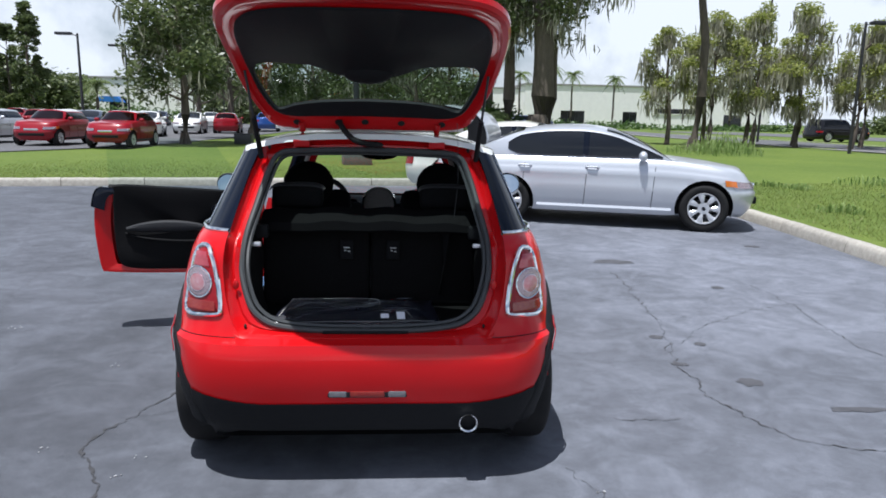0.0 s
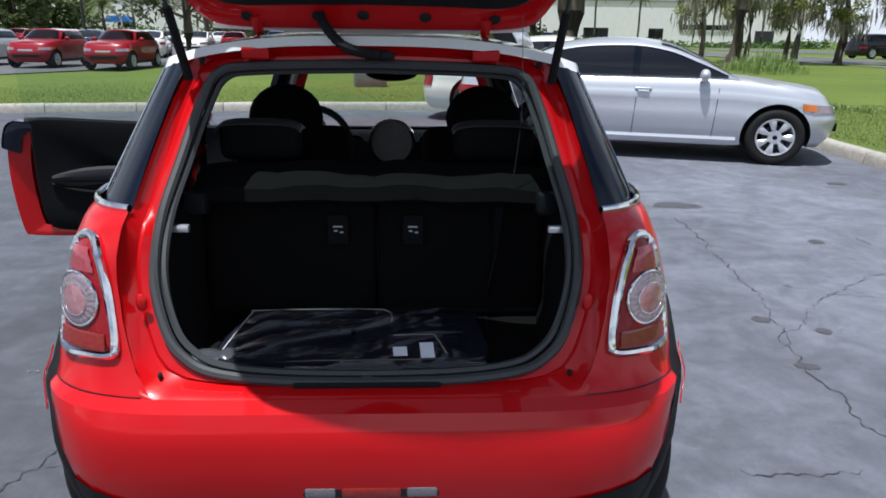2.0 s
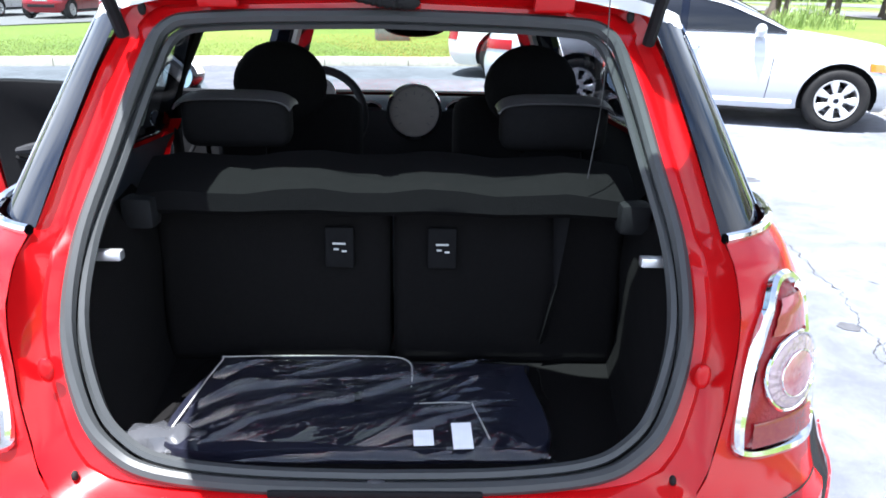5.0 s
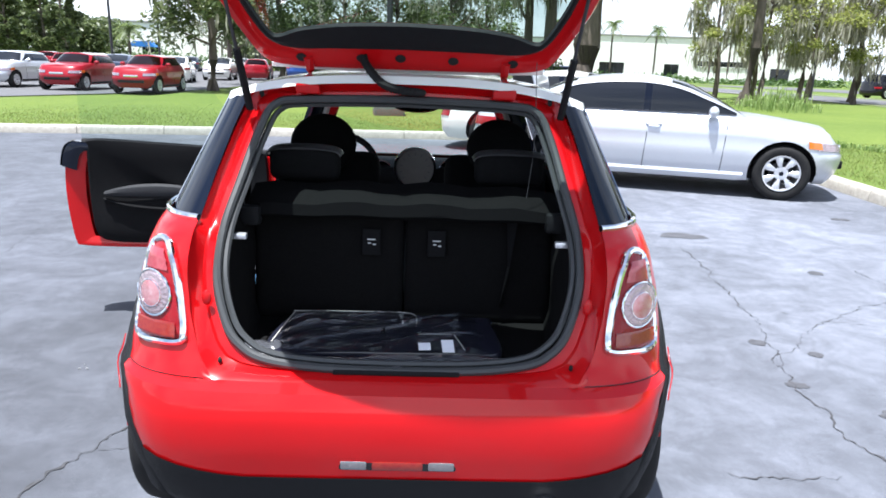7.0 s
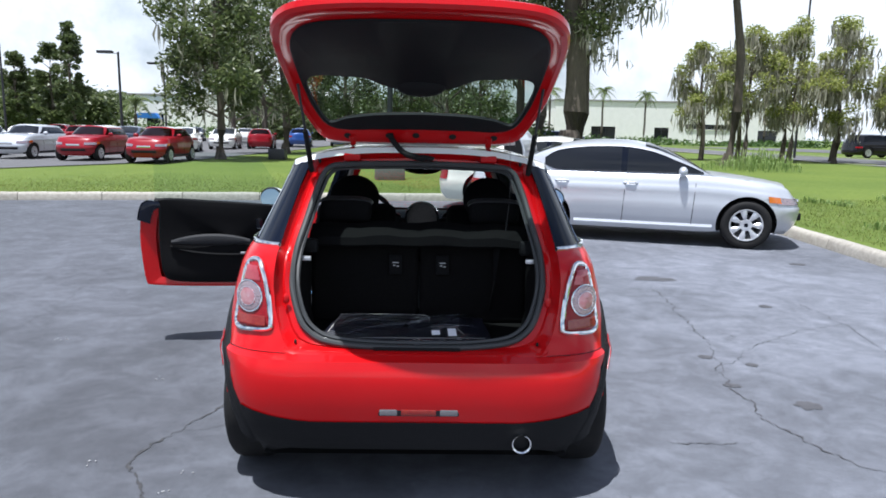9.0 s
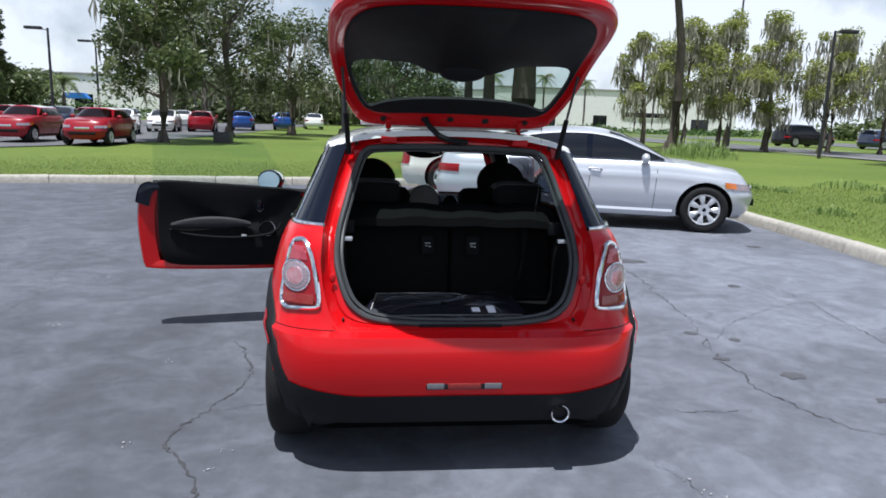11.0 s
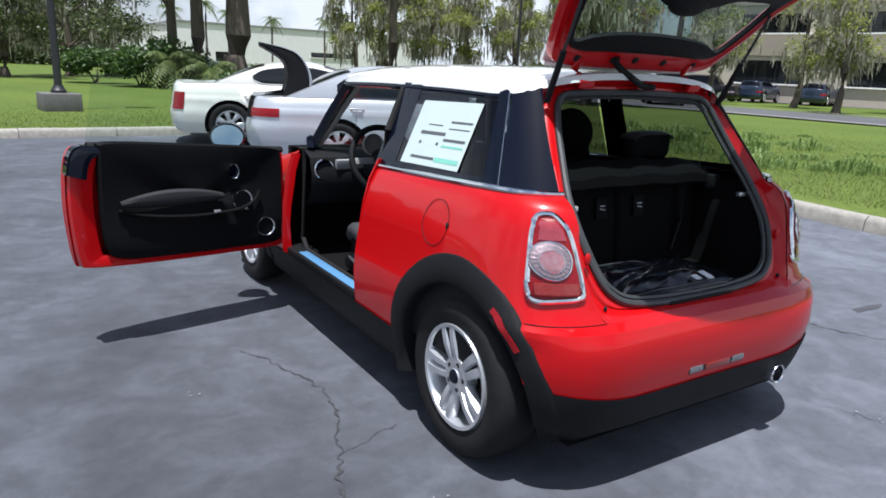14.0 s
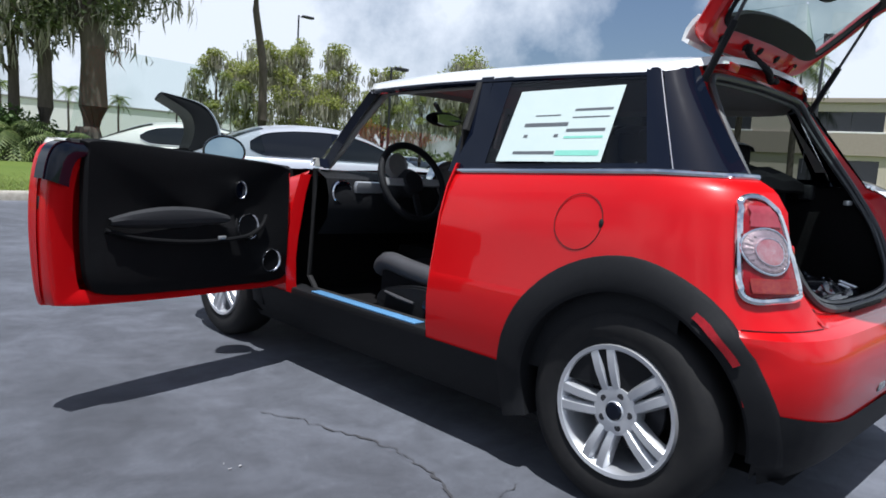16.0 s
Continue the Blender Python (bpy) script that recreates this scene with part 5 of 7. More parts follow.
sedan("sedan", "white sedan with red tail lamps on the road", "cars across the road", put(31.5, 11.2, -10, rise(31.5, 11.2) + 0.03), 4.4, 1.7, 1.38, 2.6, 0.95, 0.93, WHITE, 0.1, 0.9, 0.8, simple=True)

# ---- the red hatchback: hatch raised, driver's door open ----
def waist(y):
    """The waistline and bonnet fall towards the front."""
    return 0.045 * max(0.0, y) + 0.15 * max(0.0, min(1.0, (y - 1.75) / 1.2)) ** 0.75


LOW = Shape([(0.17, 0.735, -0.40, 2.84), (0.24, 0.785, -0.45, 2.92), (0.34, 0.812, -0.475, 2.97), (0.45, 0.824, -0.490, 2.99), (0.54, 0.824, -0.486, 2.99), (0.585, 0.820, -0.468, 2.98),
             (0.60, 0.816, -0.430, 2.97), (0.68, 0.803, -0.392, 2.95), (0.80, 0.785, -0.362, 2.92), (0.90, 0.757, -0.348, 2.88), (0.955, 0.733, -0.315, 2.84), (0.985, 0.712, -0.265, 2.80)],
            0.35, 1.9, 5.0, 0.985, 0.5, None, None, waist, 2.4)
UP = Shape([(0.985, 0.706, -0.258, 2.02), (1.31, 0.568, 0.0, 1.64)], 0.35, 1.15, 4.6, 0.5, 0.1, None)
OPEN_W = [(0.60, 0.480), (0.66, 0.525), (0.75, 0.550), (0.85, 0.562), (0.985, 0.556), (1.10, 0.530), (1.22, 0.497), (1.31, 0.460)]
DOOR_R, DOOR_F = 0.775, 1.735
WB, WR = 2.40, 0.30


def mini_roof(x, y):
    return 1.388 - 0.078 * (abs(x) / 0.568) ** 3 - 0.018 * abs((y - 0.75) / 0.75) ** 3


def low_x(y, z):
    return LOW.at(z, LOW.s_of_y(y, z)).x


def low_y(x, z):
    return LOW.at(z, LOW.s_of_x(x, z)).y


def up_at(z, s, side=1):
    """On the upper shell, whose top edge follows the roof."""
    p = UP.at(z, s, side)
    b = UP.at(1.31, s, side)
    f = (z - 0.985) / 0.325
    p.z = z + max(0, f) * (mini_roof(b.x, b.y) - 1.31) - (1 - max(0, min(1, f))) * 0.045 * max(0.0, p.y)
    return p


mini = thing("hatchback", "glossy red small hatchback with white roof, open hatch and open door", "car", pose(0, 3.5, 0))
cols_r = [i / 28 for i in range(28)]
cols_m = sorted({*[round(1 + i / 46, 5) for i in range(46)], round(LOW.s_of_y(DOOR_R), 5), round(LOW.s_of_y(DOOR_F), 5)})
cols_f = [2 + i / 24 for i in range(25)]
COLS = cols_r + cols_m + cols_f


def side_faces(bm, zs, side, s_from):
    rows = []
    for z in zs:
        s0 = s_from(z)
        ss = [lerp(s0, 1.0, i / 28) for i in range(28)] + cols_m + cols_f
        rows.append([LOW.at(z, s, side) for s in ss])
    grid(bm, rows)


# bumper and flanks
bm = bmesh.new()
zs1 = [0.345, 0.355, 0.37, 0.40, 0.45, 0.50, 0.54, 0.56, 0.568, 0.572, 0.585, 0.595, 0.60]
zs2 = [0.5995, 0.62, 0.65, 0.68, 0.72, 0.76, 0.80, 0.84, 0.87, 0.90, 0.925, 0.945, 0.96, 0.972, 0.985]
for side in (1, -1):
    rows = []
    for z in zs1:
        r = [LOW.at(z, s, side) for s in COLS]
        rows.append(r)
    grid(bm, rows)
    side_faces(bm, zs2, side, lambda z: LOW.s_of_x(table(OPEN_W, z)[0], z))
bmesh.ops.remove_doubles(bm, verts=bm.verts, dist=2e-4)
gone = [f for f in bm.faces if f.calc_center_median().x < -0.4 and DOOR_R < f.calc_center_median().y < DOOR_F and f.calc_center_median().z > 0.33]
bmesh.ops.delete(bm, geom=gone, context="FACES")
arch_cut(bm, [(0, WR), (WB, WR)], 0.350, 0.55)
# bonnet
top = [LOW.at(0.985, s) for s in COLS if s >= LOW.s_of_y(1.76) - 1e-6]
grid(bm, [[Vector((p.x * e, p.y, p.z + 0.03 * min(1, p.x / 0.4) * (1 - e * e))) for e in (-1, -0.75, -0.4, 0, 0.4, 0.75, 1)] for p in top])
part("body", bm, RED, mini, "glossy red painted bodywork")

# black lower cladding all round
bm = bmesh.new()
for side in (1, -1):
    rows = []
    for t in (0.0, 0.15, 0.35, 0.6, 0.85, 0.97, 1.0):
        r = []
        for s in COLS:
            q = LOW.at(0.30, s)
            out = max(0.0, min(1.0, (q.x - 0.40) / 0.38)) ** 1.3 if s < 1 and q.y < -0.05 else 0.0
            low = lerp(0.225, 0.165, max(0.0, min(1.0, (q.x - 0.52) / 0.15))) if s < 1 else 0.165
            r.append(LOW.at(lerp(low, 0.352 + 0.065 * out, t), s, side) + Vector((0.006 * side if s > 0.6 else 0, -0.005 if s < 0.7 else 0, 0)))
        rows.append(r)
    grid(bm, rows)
bmesh.ops.remove_doubles(bm, verts=bm.verts, dist=2e-4)
arch_cut(bm, [(0, WR), (WB, WR)], 0.350, 0.55)
part("lower_cladding", bm, PLASTIC, mini, "matt black plastic cladding")
bm = bmesh.new()
grid(bm, [[Vector((x, y, 0.185)) for x in (-0.6, -0.3, 0, 0.3, 0.6)] for y in (-0.40, 0.0, 1.0, 2.0, 2.8)])
box(bm, (1.15, 0.7, 0.30), pose(0, 0.0, 0.36), 0.03)
part("underbody", bm, RUBBER, mini)

# wheel arches
for y0 in (0, WB):
    for side in (1, -1):
        bm = bmesh.new()
        rows = []
        for i in range(41):
            a = radians(lerp(-18, 188, i / 40))
            r = []
            grow = 1 + 0.03 * math.sin(a)
            tuck = max(0.0, (math.degrees(a) - 92) / 50) if y0 == 0 else 0.0
            for rad, off in ((0.335, -0.07), (0.338, 0.004), (0.350, 0.012), (0.39, 0.014), (0.425, 0.011), (0.436, 0.006), (0.438, -0.01)):
                rad = lerp(rad, 0.335 + (rad - 0.335) * 0.70, min(1, tuck))
                y, z = y0 + rad * grow * math.cos(a), WR + rad * grow * math.sin(a)
                x = low_x(max(-0.44, min(2.9, y)), max(0.26, min(0.95, z)))
                off = off * (1.0 - 0.2 * max(0.0, min(1.0, (a - 1.5) / 0.7)) if y0 == 0 else 1.0)
                r.append(Vector(((x + off) * side, y, max(z, 0.17))))
            rows.append(r)
        grid(bm, rows)
        arch = part("wheel_arch", bm, PLASTIC, mini, "matt black plastic arch trim")
        bm = bmesh.new()
        rows = []
        for i in range(25):
            a = radians(lerp(-10, 190, i / 24))
            rim_x = low_x(y0 + 0.352 * math.cos(a), max(0.26, WR + 0.352 * math.sin(a))) - 0.035
            rows.append([Vector((x * side, y0 + 0.352 * math.cos(a), WR + 0.352 * math.sin(a))) for x in (rim_x, 0.64, 0.56)])
        grid(bm, rows)
        part("wheel_housing", bm, RUBBER, arch)
        if y0 == 0:
            bm = bmesh.new()
            rows = []
            for i in range(8):
                a = radians(lerp(146, 122, i / 7))
                r = []
                for rad in (0.366, 0.375, 0.384):
                    y, z = rad * math.cos(a), WR + rad * 1.02 * math.sin(a)
                    r.append(Vector(((low_x(y, z) + 0.0150) * side, y, z)))
                rows.append(r)
            solid(bm, rows, 0.004)
            part("side_reflector", bm, LENSRED, arch, "red side reflector")
        wheel(mini, side * (0.790 if y0 == 0 else 0.806), y0 + (0.012 if y0 == 0 else 0.0), WR, 0.196, 5, 0.19, side)

# ---- upper shell ----
def up_patch(name, s0, s1, z0, z1, side, material, off=0.0, k=12, label="", thick=0.0, rows_n=7):
    rows = []
    for i in range(rows_n):
        t = i / (rows_n - 1)
        z = lerp(z0, z1, t)
        a = s0(t) if callable(s0) else s0
        b = s1(t) if callable(s1) else s1
        r = []
        for j in range(k + 1):
            p = up_at(z, lerp(a, b, j / k), side)
            c = Vector((p.x, (p.y - 0.8) * 0.35, 0.2)).normalized()
            r.append(p + c * off * 1.0 * Vector((1, 1, 1)).length / 1.732)
        rows.append(r)
    bm = bmesh.new()
    if thick:
        solid(bm, rows, -thick)
    else:
        grid(bm, rows)
    return part(name, bm, material, mini, label)


def open_s(t):
    z = lerp(0.985, 1.31, t)
    return UP.s_of_x(table(OPEN_W, z)[0], z)


sy = lambda y0, y1: (lambda t: UP.s_of_y(lerp(y0, y1, t), lerp(0.985, 1.31, t)))
for side in (1, -1):
    up_patch("rear_pillar", open_s, sy(-0.045, 0.10), 0.985, 1.312, side, BLACKGLOSS, 0.0, 14, "gloss black wrap-round rear pillar glass")
    w = up_patch("quarter_window", sy(-0.035, 0.108), sy(0.74, 0.76), 1.0, 1.30, side, QTINT, 0.0, 10, "dark tinted glass")
    up_patch("centre_pillar", sy(0.735, 0.755), sy(0.83, 0.815), 0.985, 1.312, side, BLACKGLOSS, 0.002, 3, "gloss black pillar")
    for z0, z1 in ((0.985, 1.012), (1.283, 1.312)):
        at_y = lambda y, z0=z0, z1=z1: (lambda t: UP.s_of_y(y, lerp(z0, z1, t)))
        up_patch("window_border", at_y(-0.035 if z0 < 1 else 0.10), at_y(0.75), z0, z1, side, BLACKGLOSS, 0.0015, 12, "", rows_n=3)
    up_patch("window_border", sy(-0.04, 0.105), sy(0.03, 0.145), 0.985, 1.312, side, BLACKGLOSS, 0.0018, 3, "")
    up_patch("window_border", sy(0.66, 0.66), sy(0.75, 0.75), 0.985, 1.312, side, BLACKGLOSS, 0.0018, 3, "")
    bm = bmesh.new()
    pts = [up_at(lerp(0.992, 1.30, i / 8), UP.s_of_y(lerp(-0.042, 0.10, i / 8), lerp(0.992, 1.30, i / 8)), side) + Vector((0.003 * side, 0, 0)) for i in range(9)]
    tube(bm, pts, 0.0022, 5)
    part("pillar_seam", bm, CHROME, mini)
    # windscreen pillar, light inside
    bm = bmesh.new()
    rows = []
    for i in range(11):
        t = i / 10
        z = lerp(0.93, 1.31, t)
        p = up_at(max(0.985, z), lerp(2.36, 2.46, t), side)
        if z < 0.985:
            p.z = z
        q = up_at(max(0.985, z), lerp(2.52, 2.60, t), side)
        q.z = p.z + (0.012 if t > 0.5 else 0)
        inn = Vector((-0.035 * side, -0.03, -0.005))
        rows.append([p, p.lerp(q, 0.5) + Vector((0.006 * side, 0.006, 0)), q, q + inn, p + inn * 0.9])
    grid(bm, rows, closed=True)
    part("windscreen_pillar", bm, BLACKGLOSS, mini)
    bm = bmesh.new()
    tube(bm, [r[4].lerp(r[3], 0.5) + Vector((-0.006 * side, -0.006, 0)) for r in rows], 0.017, 6)
    part("pillar_lining", bm, LINER, mini, "light grey inner pillar lining")
    # rail over the doors
    bm = bmesh.new()
    pts = []
    for i in range(25):
        s = lerp(UP.s_of_x(0.50, 1.30), 2.5, i / 24)
        p = UP.at(1.305, s, side)
        pts.append(Vector((p.x, p.y, mini_roof(p.x, p.y) - 0.024)))
    tube(bm, pts, 0.013, 8)
    part("roof_rail", bm, BLACKGLOSS, mini)
    # chrome belt strip
    bm = bmesh.new()
    lo = LOW.s_of_x(0.553, 0.985)
    hi = LOW.s_of_y(DOOR_R if side == -1 else 1.78)
    tube(bm, [LOW.at(0.985, lerp(lo, hi, i / 40), side) + Vector((0.002 * side, 0, 0.003)) for i in range(41)], 0.0085, 8, flat=1.1)
    part("belt_strip", bm, CHROME, mini, "bright chrome waistline strip")
# right door glass and windscreen
up_patch("side_window", sy(0.83, 0.83), lambda t: lerp(2.36, 2.46, t), 0.99, 1.305, 1, TINT, 0.0, 14, "tinted glass")
bm = bmesh.new()
for side in (1, -1):
    grid(bm, [[up_at(lerp(0.95, 1.31, i / 8) if i else 0.985, lerp(lerp(2.52, 2.60, i / 8), 3.0, j / 10), side) for j in range(11)] for i in range(9)])
bmesh.ops.remove_doubles(bm, verts=bm.verts, dist=2e-4)
part("windscreen", bm, GLASS, mini, "clear curved windscreen")

# white roof with its lining
full = [i / 60 * 3 for i in range(61)]


def roof_rows(dz, shrink=1.0):
    rows = []
    for kk in (1.0, 0.985, 0.95, 0.88, 0.75, 0.55, 0.3, 0.03):
        r = []
        for side in (1, -1):
            for s in (full if side == 1 else full[-2:0:-1]):
                b = UP.at(1.31, s, side)
                x, y = b.x * kk * shrink, 0.8 + (b.y - 0.8) * kk * shrink
                r.append(Vector((x, y, mini_roof(x, y) + dz - (0.022 if kk == 1.0 else 0))))
        rows.append(r)
    return rows


bm = bmesh.new()
grid(bm, roof_rows(0.008, 1.016), closed=True)
part("roof", bm, WHITE, mini, "glossy white painted roof")
bm = bmesh.new()
grid(bm, roof_rows(-0.032, 0.955), closed=True)
part("headliner", bm, LINER, mini, "light grey roof lining")

# ---- hatch opening: red frame, seals ----
INNER = [(0, -0.372, 0.614), (0.20, -0.370, 0.618), (0.345, -0.365, 0.634), (0.415, -0.350, 0.663), (0.462, -0.325, 0.718), (0.498, -0.268, 0.83), (0.498, -0.190, 0.95), (0.468, -0.105, 1.075), (0.432, -0.022, 1.205), (0.392, 0.020, 1.283), (0.30, 0.026, 1.302), (0, 0.028, 1.310)]
OUTZ = [(0, 0.604), (0.24, 0.604), (0.40, 0.606), (0.482, 0.618), (0.532, 0.70), (0.562, 0.84), (0.556, 0.985), (0.53, 1.10), (0.497, 1.22), (0.462, 1.30), (0.36, None), (0, None)]


def outer_pt(x, z):
    if z is None:
        s = UP.s_of_x(x, 1.31) if x else 0.0
        b = UP.at(1.31, s)
        return Vector((x, b.y + 0.004, mini_roof(x, b.y) - 0.010))
    if z <= 0.985:
        return Vector((x, low_y(max(x, 1e-3), z) + 0.004, z))
    return up_at(z, UP.s_of_x(x, z)) + Vector((0, 0.003, 0))


OUT = [outer_pt(x, z) for x, z in OUTZ]


def loop(pts, k=6):
    h = spline(pts, k)
    return h + [Vector((-p.x, p.y, p.z)) for p in h[-2:0:-1]]


LI, LO = loop(INNER), loop(OUT)
rows = []
LO = [p if not (0.612 < p.z < 1.29 and abs(p.x) > 0.4) else Vector((math.copysign(table(OPEN_W, p.z)[0] + 0.001, p.x), outer_pt(table(OPEN_W, p.z)[0] + 0.001, p.z).y, p.z)) for p in LO]
rows.append([Vector((p.x * 1.03, p.y + 0.02, p.z)) if p.z > 0.63 else Vector((p.x * 1.02, p.y - 0.012, p.z - 0.010)) for p in LO])
for t, push in ((0, 0.002), (0.12, 0.016), (0.42, 0.024), (0.55, 0.012), (0.8, 0.006), (1.0, 0.0)):
    rows.append([a.lerp(b, t) + Vector((0, push, 0)) for a, b in zip(LO, LI)])
bm = bmesh.new()
grid(bm, rows, closed=True)
part("hatch_frame", bm, RED, mini, "glossy red sheet-metal frame of the hatch opening")
bm = bmesh.new()
tube(bm, [p + Vector((0, -0.006, 0)) for p in LI], 0.0125, 8, closed=True)
part("hatch_seal", bm, SEAL, mini, "grey-black rubber weather seal")
bm = bmesh.new()
tube(bm, [Vector((p.x * 0.962, p.y + 0.008, 0.96 + (p.z - 0.96) * 0.955)) for p in LI], 0.009, 6, closed=True)
part("inner_seal", bm, SEAL, mini)
# rubber stops and gutter pads in the frame
for side in (1, -1):
    for x, z, r in ((0.515, 0.79, 0.022), (0.43, 1.315, 0.012), (0.47, 0.635, 0.009)):
        p = Vector((side * x, (low_y(x, z) if z < 0.985 else -0.005) + 0.026, z))
        bm = bmesh.new()
        ball(bm, (r * 0.6, 0.007, r), Matrix.Translation(p), 12, 8)
        part("rubber_stop", bm, RED if r > 0.02 else RUBBER, mini)
bm = bmesh.new()
box(bm, (0.34, 0.03, 0.016), pose(0, -0.378, 0.612), 0.006)
part("loading_sill", bm, PLASTIC, mini)
bm = bmesh.new()
ball(bm, (0.020, 0.010, 0.010), pose(0, -0.372, 0.620), 12, 8)
part("hatch_striker", bm, STEEL, mini)

# ---- tail lamps ----
LAMP = [(0.618, 0.928), (0.648, 0.934), (0.672, 0.916), (0.687, 0.868), (0.704, 0.780), (0.714, 0.702), (0.700, 0.674), (0.640, 0.676), (0.576, 0.682), (0.565, 0.704), (0.576, 0.790), (0.594, 0.875)]


def lamp_pt(x, z, side, lift):
    x = min(x, LOW.at(z, 0.98).x - 0.002)
    s = LOW.s_of_x(x, z)
    p = LOW.at(z, s)
    a, b = LOW.at(z, max(0, s - 0.02)), LOW.at(z, min(1, s + 0.02))
    t = (b - a).normalized()
    nrm = Vector((t.y, -t.x, 0.0))
    p = p + nrm * lift
    return Vector((p.x * side, p.y, p.z))


for side in (1, -1):
    h = spline([(x, z, 0) for x, z in LAMP], 5, True)
    cx, cz = 0.642, 0.795
    bm = bmesh.new()
    rows = []
    for kk, lift in ((0.97, 0.004), (0.9, 0.012), (0.7, 0.017), (0.45, 0.019), (0.05, 0.020)):
        rows.append([lamp_pt(cx + (p.x - cx) * kk, cz + (p.y - cz) * kk, side, lift) for p in h])
    grid(bm, rows, closed=True)
    lamp = part("tail_lamp", bm, LENSRED, mini, "red tail lamp with chrome surround")
    bm = bmesh.new()
    tube(bm, [lamp_pt(p.x, p.y, side, 0.007) for p in h], 0.0105, 8, closed=True)
    part("lamp_surround", bm, CHROME, lamp)
    # pale upper field and a darker ribbed field below the round lens
    for nm, z0, z1, mt, ribs in (("upper_lens", 0.862, 0.915, LENSPINK, 0), ("lower_lens", 0.694, 0.732, LENSDEEP, 1)):
        bm = bmesh.new()
        rows = []
        for i in range(7):
            z = lerp(z0, z1, i / 6)
            near = [p.x for p in h if abs(p.y - z) < 0.016]
            xa, xb = min(near) + 0.016, max(near) - 0.016
            rows.append([lamp_pt(lerp(xa, xb, j / 12), z, side, 0.0195 + 0.0016 * ((i % 2) if ribs else math.sin(math.pi * j / 12))) for j in range(13)])
        grid(bm, rows)
        part(nm, bm, mt, lamp)
    disc = lambda r, lift, k: [lamp_pt(cx + 0.006 + r * 0.90 * math.cos(a), cz + 0.005 + r * math.sin(a), side, lift + (0.0010 if i % 2 else 0.0) * (0.036 < r < 0.055)) for i, a in ((i, 2 * math.pi * i / k) for i in range(k))]
    bm = bmesh.new()
    grid(bm, [disc(r, lift, 44) for r, lift in ((0.056, 0.021), (0.053, 0.0245), (0.047, 0.0262), (0.041, 0.0265), (0.035, 0.0285))], closed=True)
    part("clear_ring", bm, LENSCLEAR, lamp, "clear faceted ring lens", False)
    bm = bmesh.new()
    grid(bm, [disc(r, lift, 28) for r, lift in ((0.036, 0.0275), (0.034, 0.0305), (0.030, 0.0315), (0.016, 0.0325), (0.001, 0.033))], closed=True)
    part("centre_lens", bm, LENSROUND, lamp, "pale silver-red round centre lens")
    for r, w in ((0.058, 0.0035), (0.034, 0.0014)):
        bm = bmesh.new()
        tube(bm, disc(r, 0.022 if r > 0.05 else 0.0305, 36), w, 6, closed=True)
        part("lens_ring", bm, CHROME, lamp)

# rear fog and reversing lamps
bm = bmesh.new()
box(bm, (0.312, 0.03, 0.034), pose(0.011, -0.4690, 0.393), 0.010)
rec = part("lamp_recess", bm, BLACKPAINT, mini)
for x0, w, mt in ((-0.104, 0.070, LENSDULL), (0.011, 0.135, LENSDEEP), (0.126, 0.070, LENSDULL)):
    bm = bmesh.new()
    box(bm, (w, 0.016, 0.026), pose(x0, -0.4785, 0.393), 0.006)
    part("bumper_lamp", bm, mt, rec)
bm = bmesh.new()
m = pose(0.408, -0.384, 0.270, 90, 0, 0)
lathe(bm, [(0.033, -0.16), (0.040, -0.16), (0.040, 0.098), (0.0375, 0.104), (0.032, 0.100), (0.030, -0.05), (0.0, -0.05)], 28, m, close=False)
part("exhaust_tip", bm, CHROME, mini, "round chrome exhaust tip")
bm = bmesh.new()
lathe(bm, [(0.0, 0.03), (0.0295, 0.03)], 20, m, close=False)
part("exhaust_bore", bm, RUBBER, mini)

# fuel flap on the flank
bm = bmesh.new()
pts = []
for i in range(36):
    a = 2 * math.pi * i / 36
    y, z = 0.195 + 0.083 * math.cos(a), 0.828 + 0.083 * math.sin(a)
    pts.append(Vector((-low_x(y, z) - 0.0005, y, z)))
tube(bm, pts, 0.0012, 5, closed=True)
fl = part("fuel_flap", bm, RUBBER, mini, "round red fuel flap")
bm = bmesh.new()
ball(bm, (0.006, 0.008, 0.014), Matrix.Translation((-low_x(0.115, 0.83), 0.115, 0.83)), 10, 6)
part("flap_notch", bm, RUBBER, fl)
# bumper shut line to the arch
for side in (1, -1):
    bm = bmesh.new()
    tube(bm, [LOW.at(0.601, lerp(LOW.s_of_x(0.50, 0.60), LOW.s_of_y(-0.30, 0.6), i / 14), side) + Vector((0.0008 * side, -0.0008, 0)) for i in range(15)], 0.0018, 5)
    part("bumper_seam", bm, BLACKPAINT, mini)

# window sticker inside the left quarter window
def on_window(u, v, lift):
    y = lerp(lerp(0.595, 0.187, u), lerp(0.603, 0.188, u), v)
    z = lerp(lerp(1.240, 1.250, u), lerp(0.994, 1.008, u), v)
    p = up_at(z, UP.s_of_y(y, z), -1)
    return Vector((p.x - lift, p.y, z))


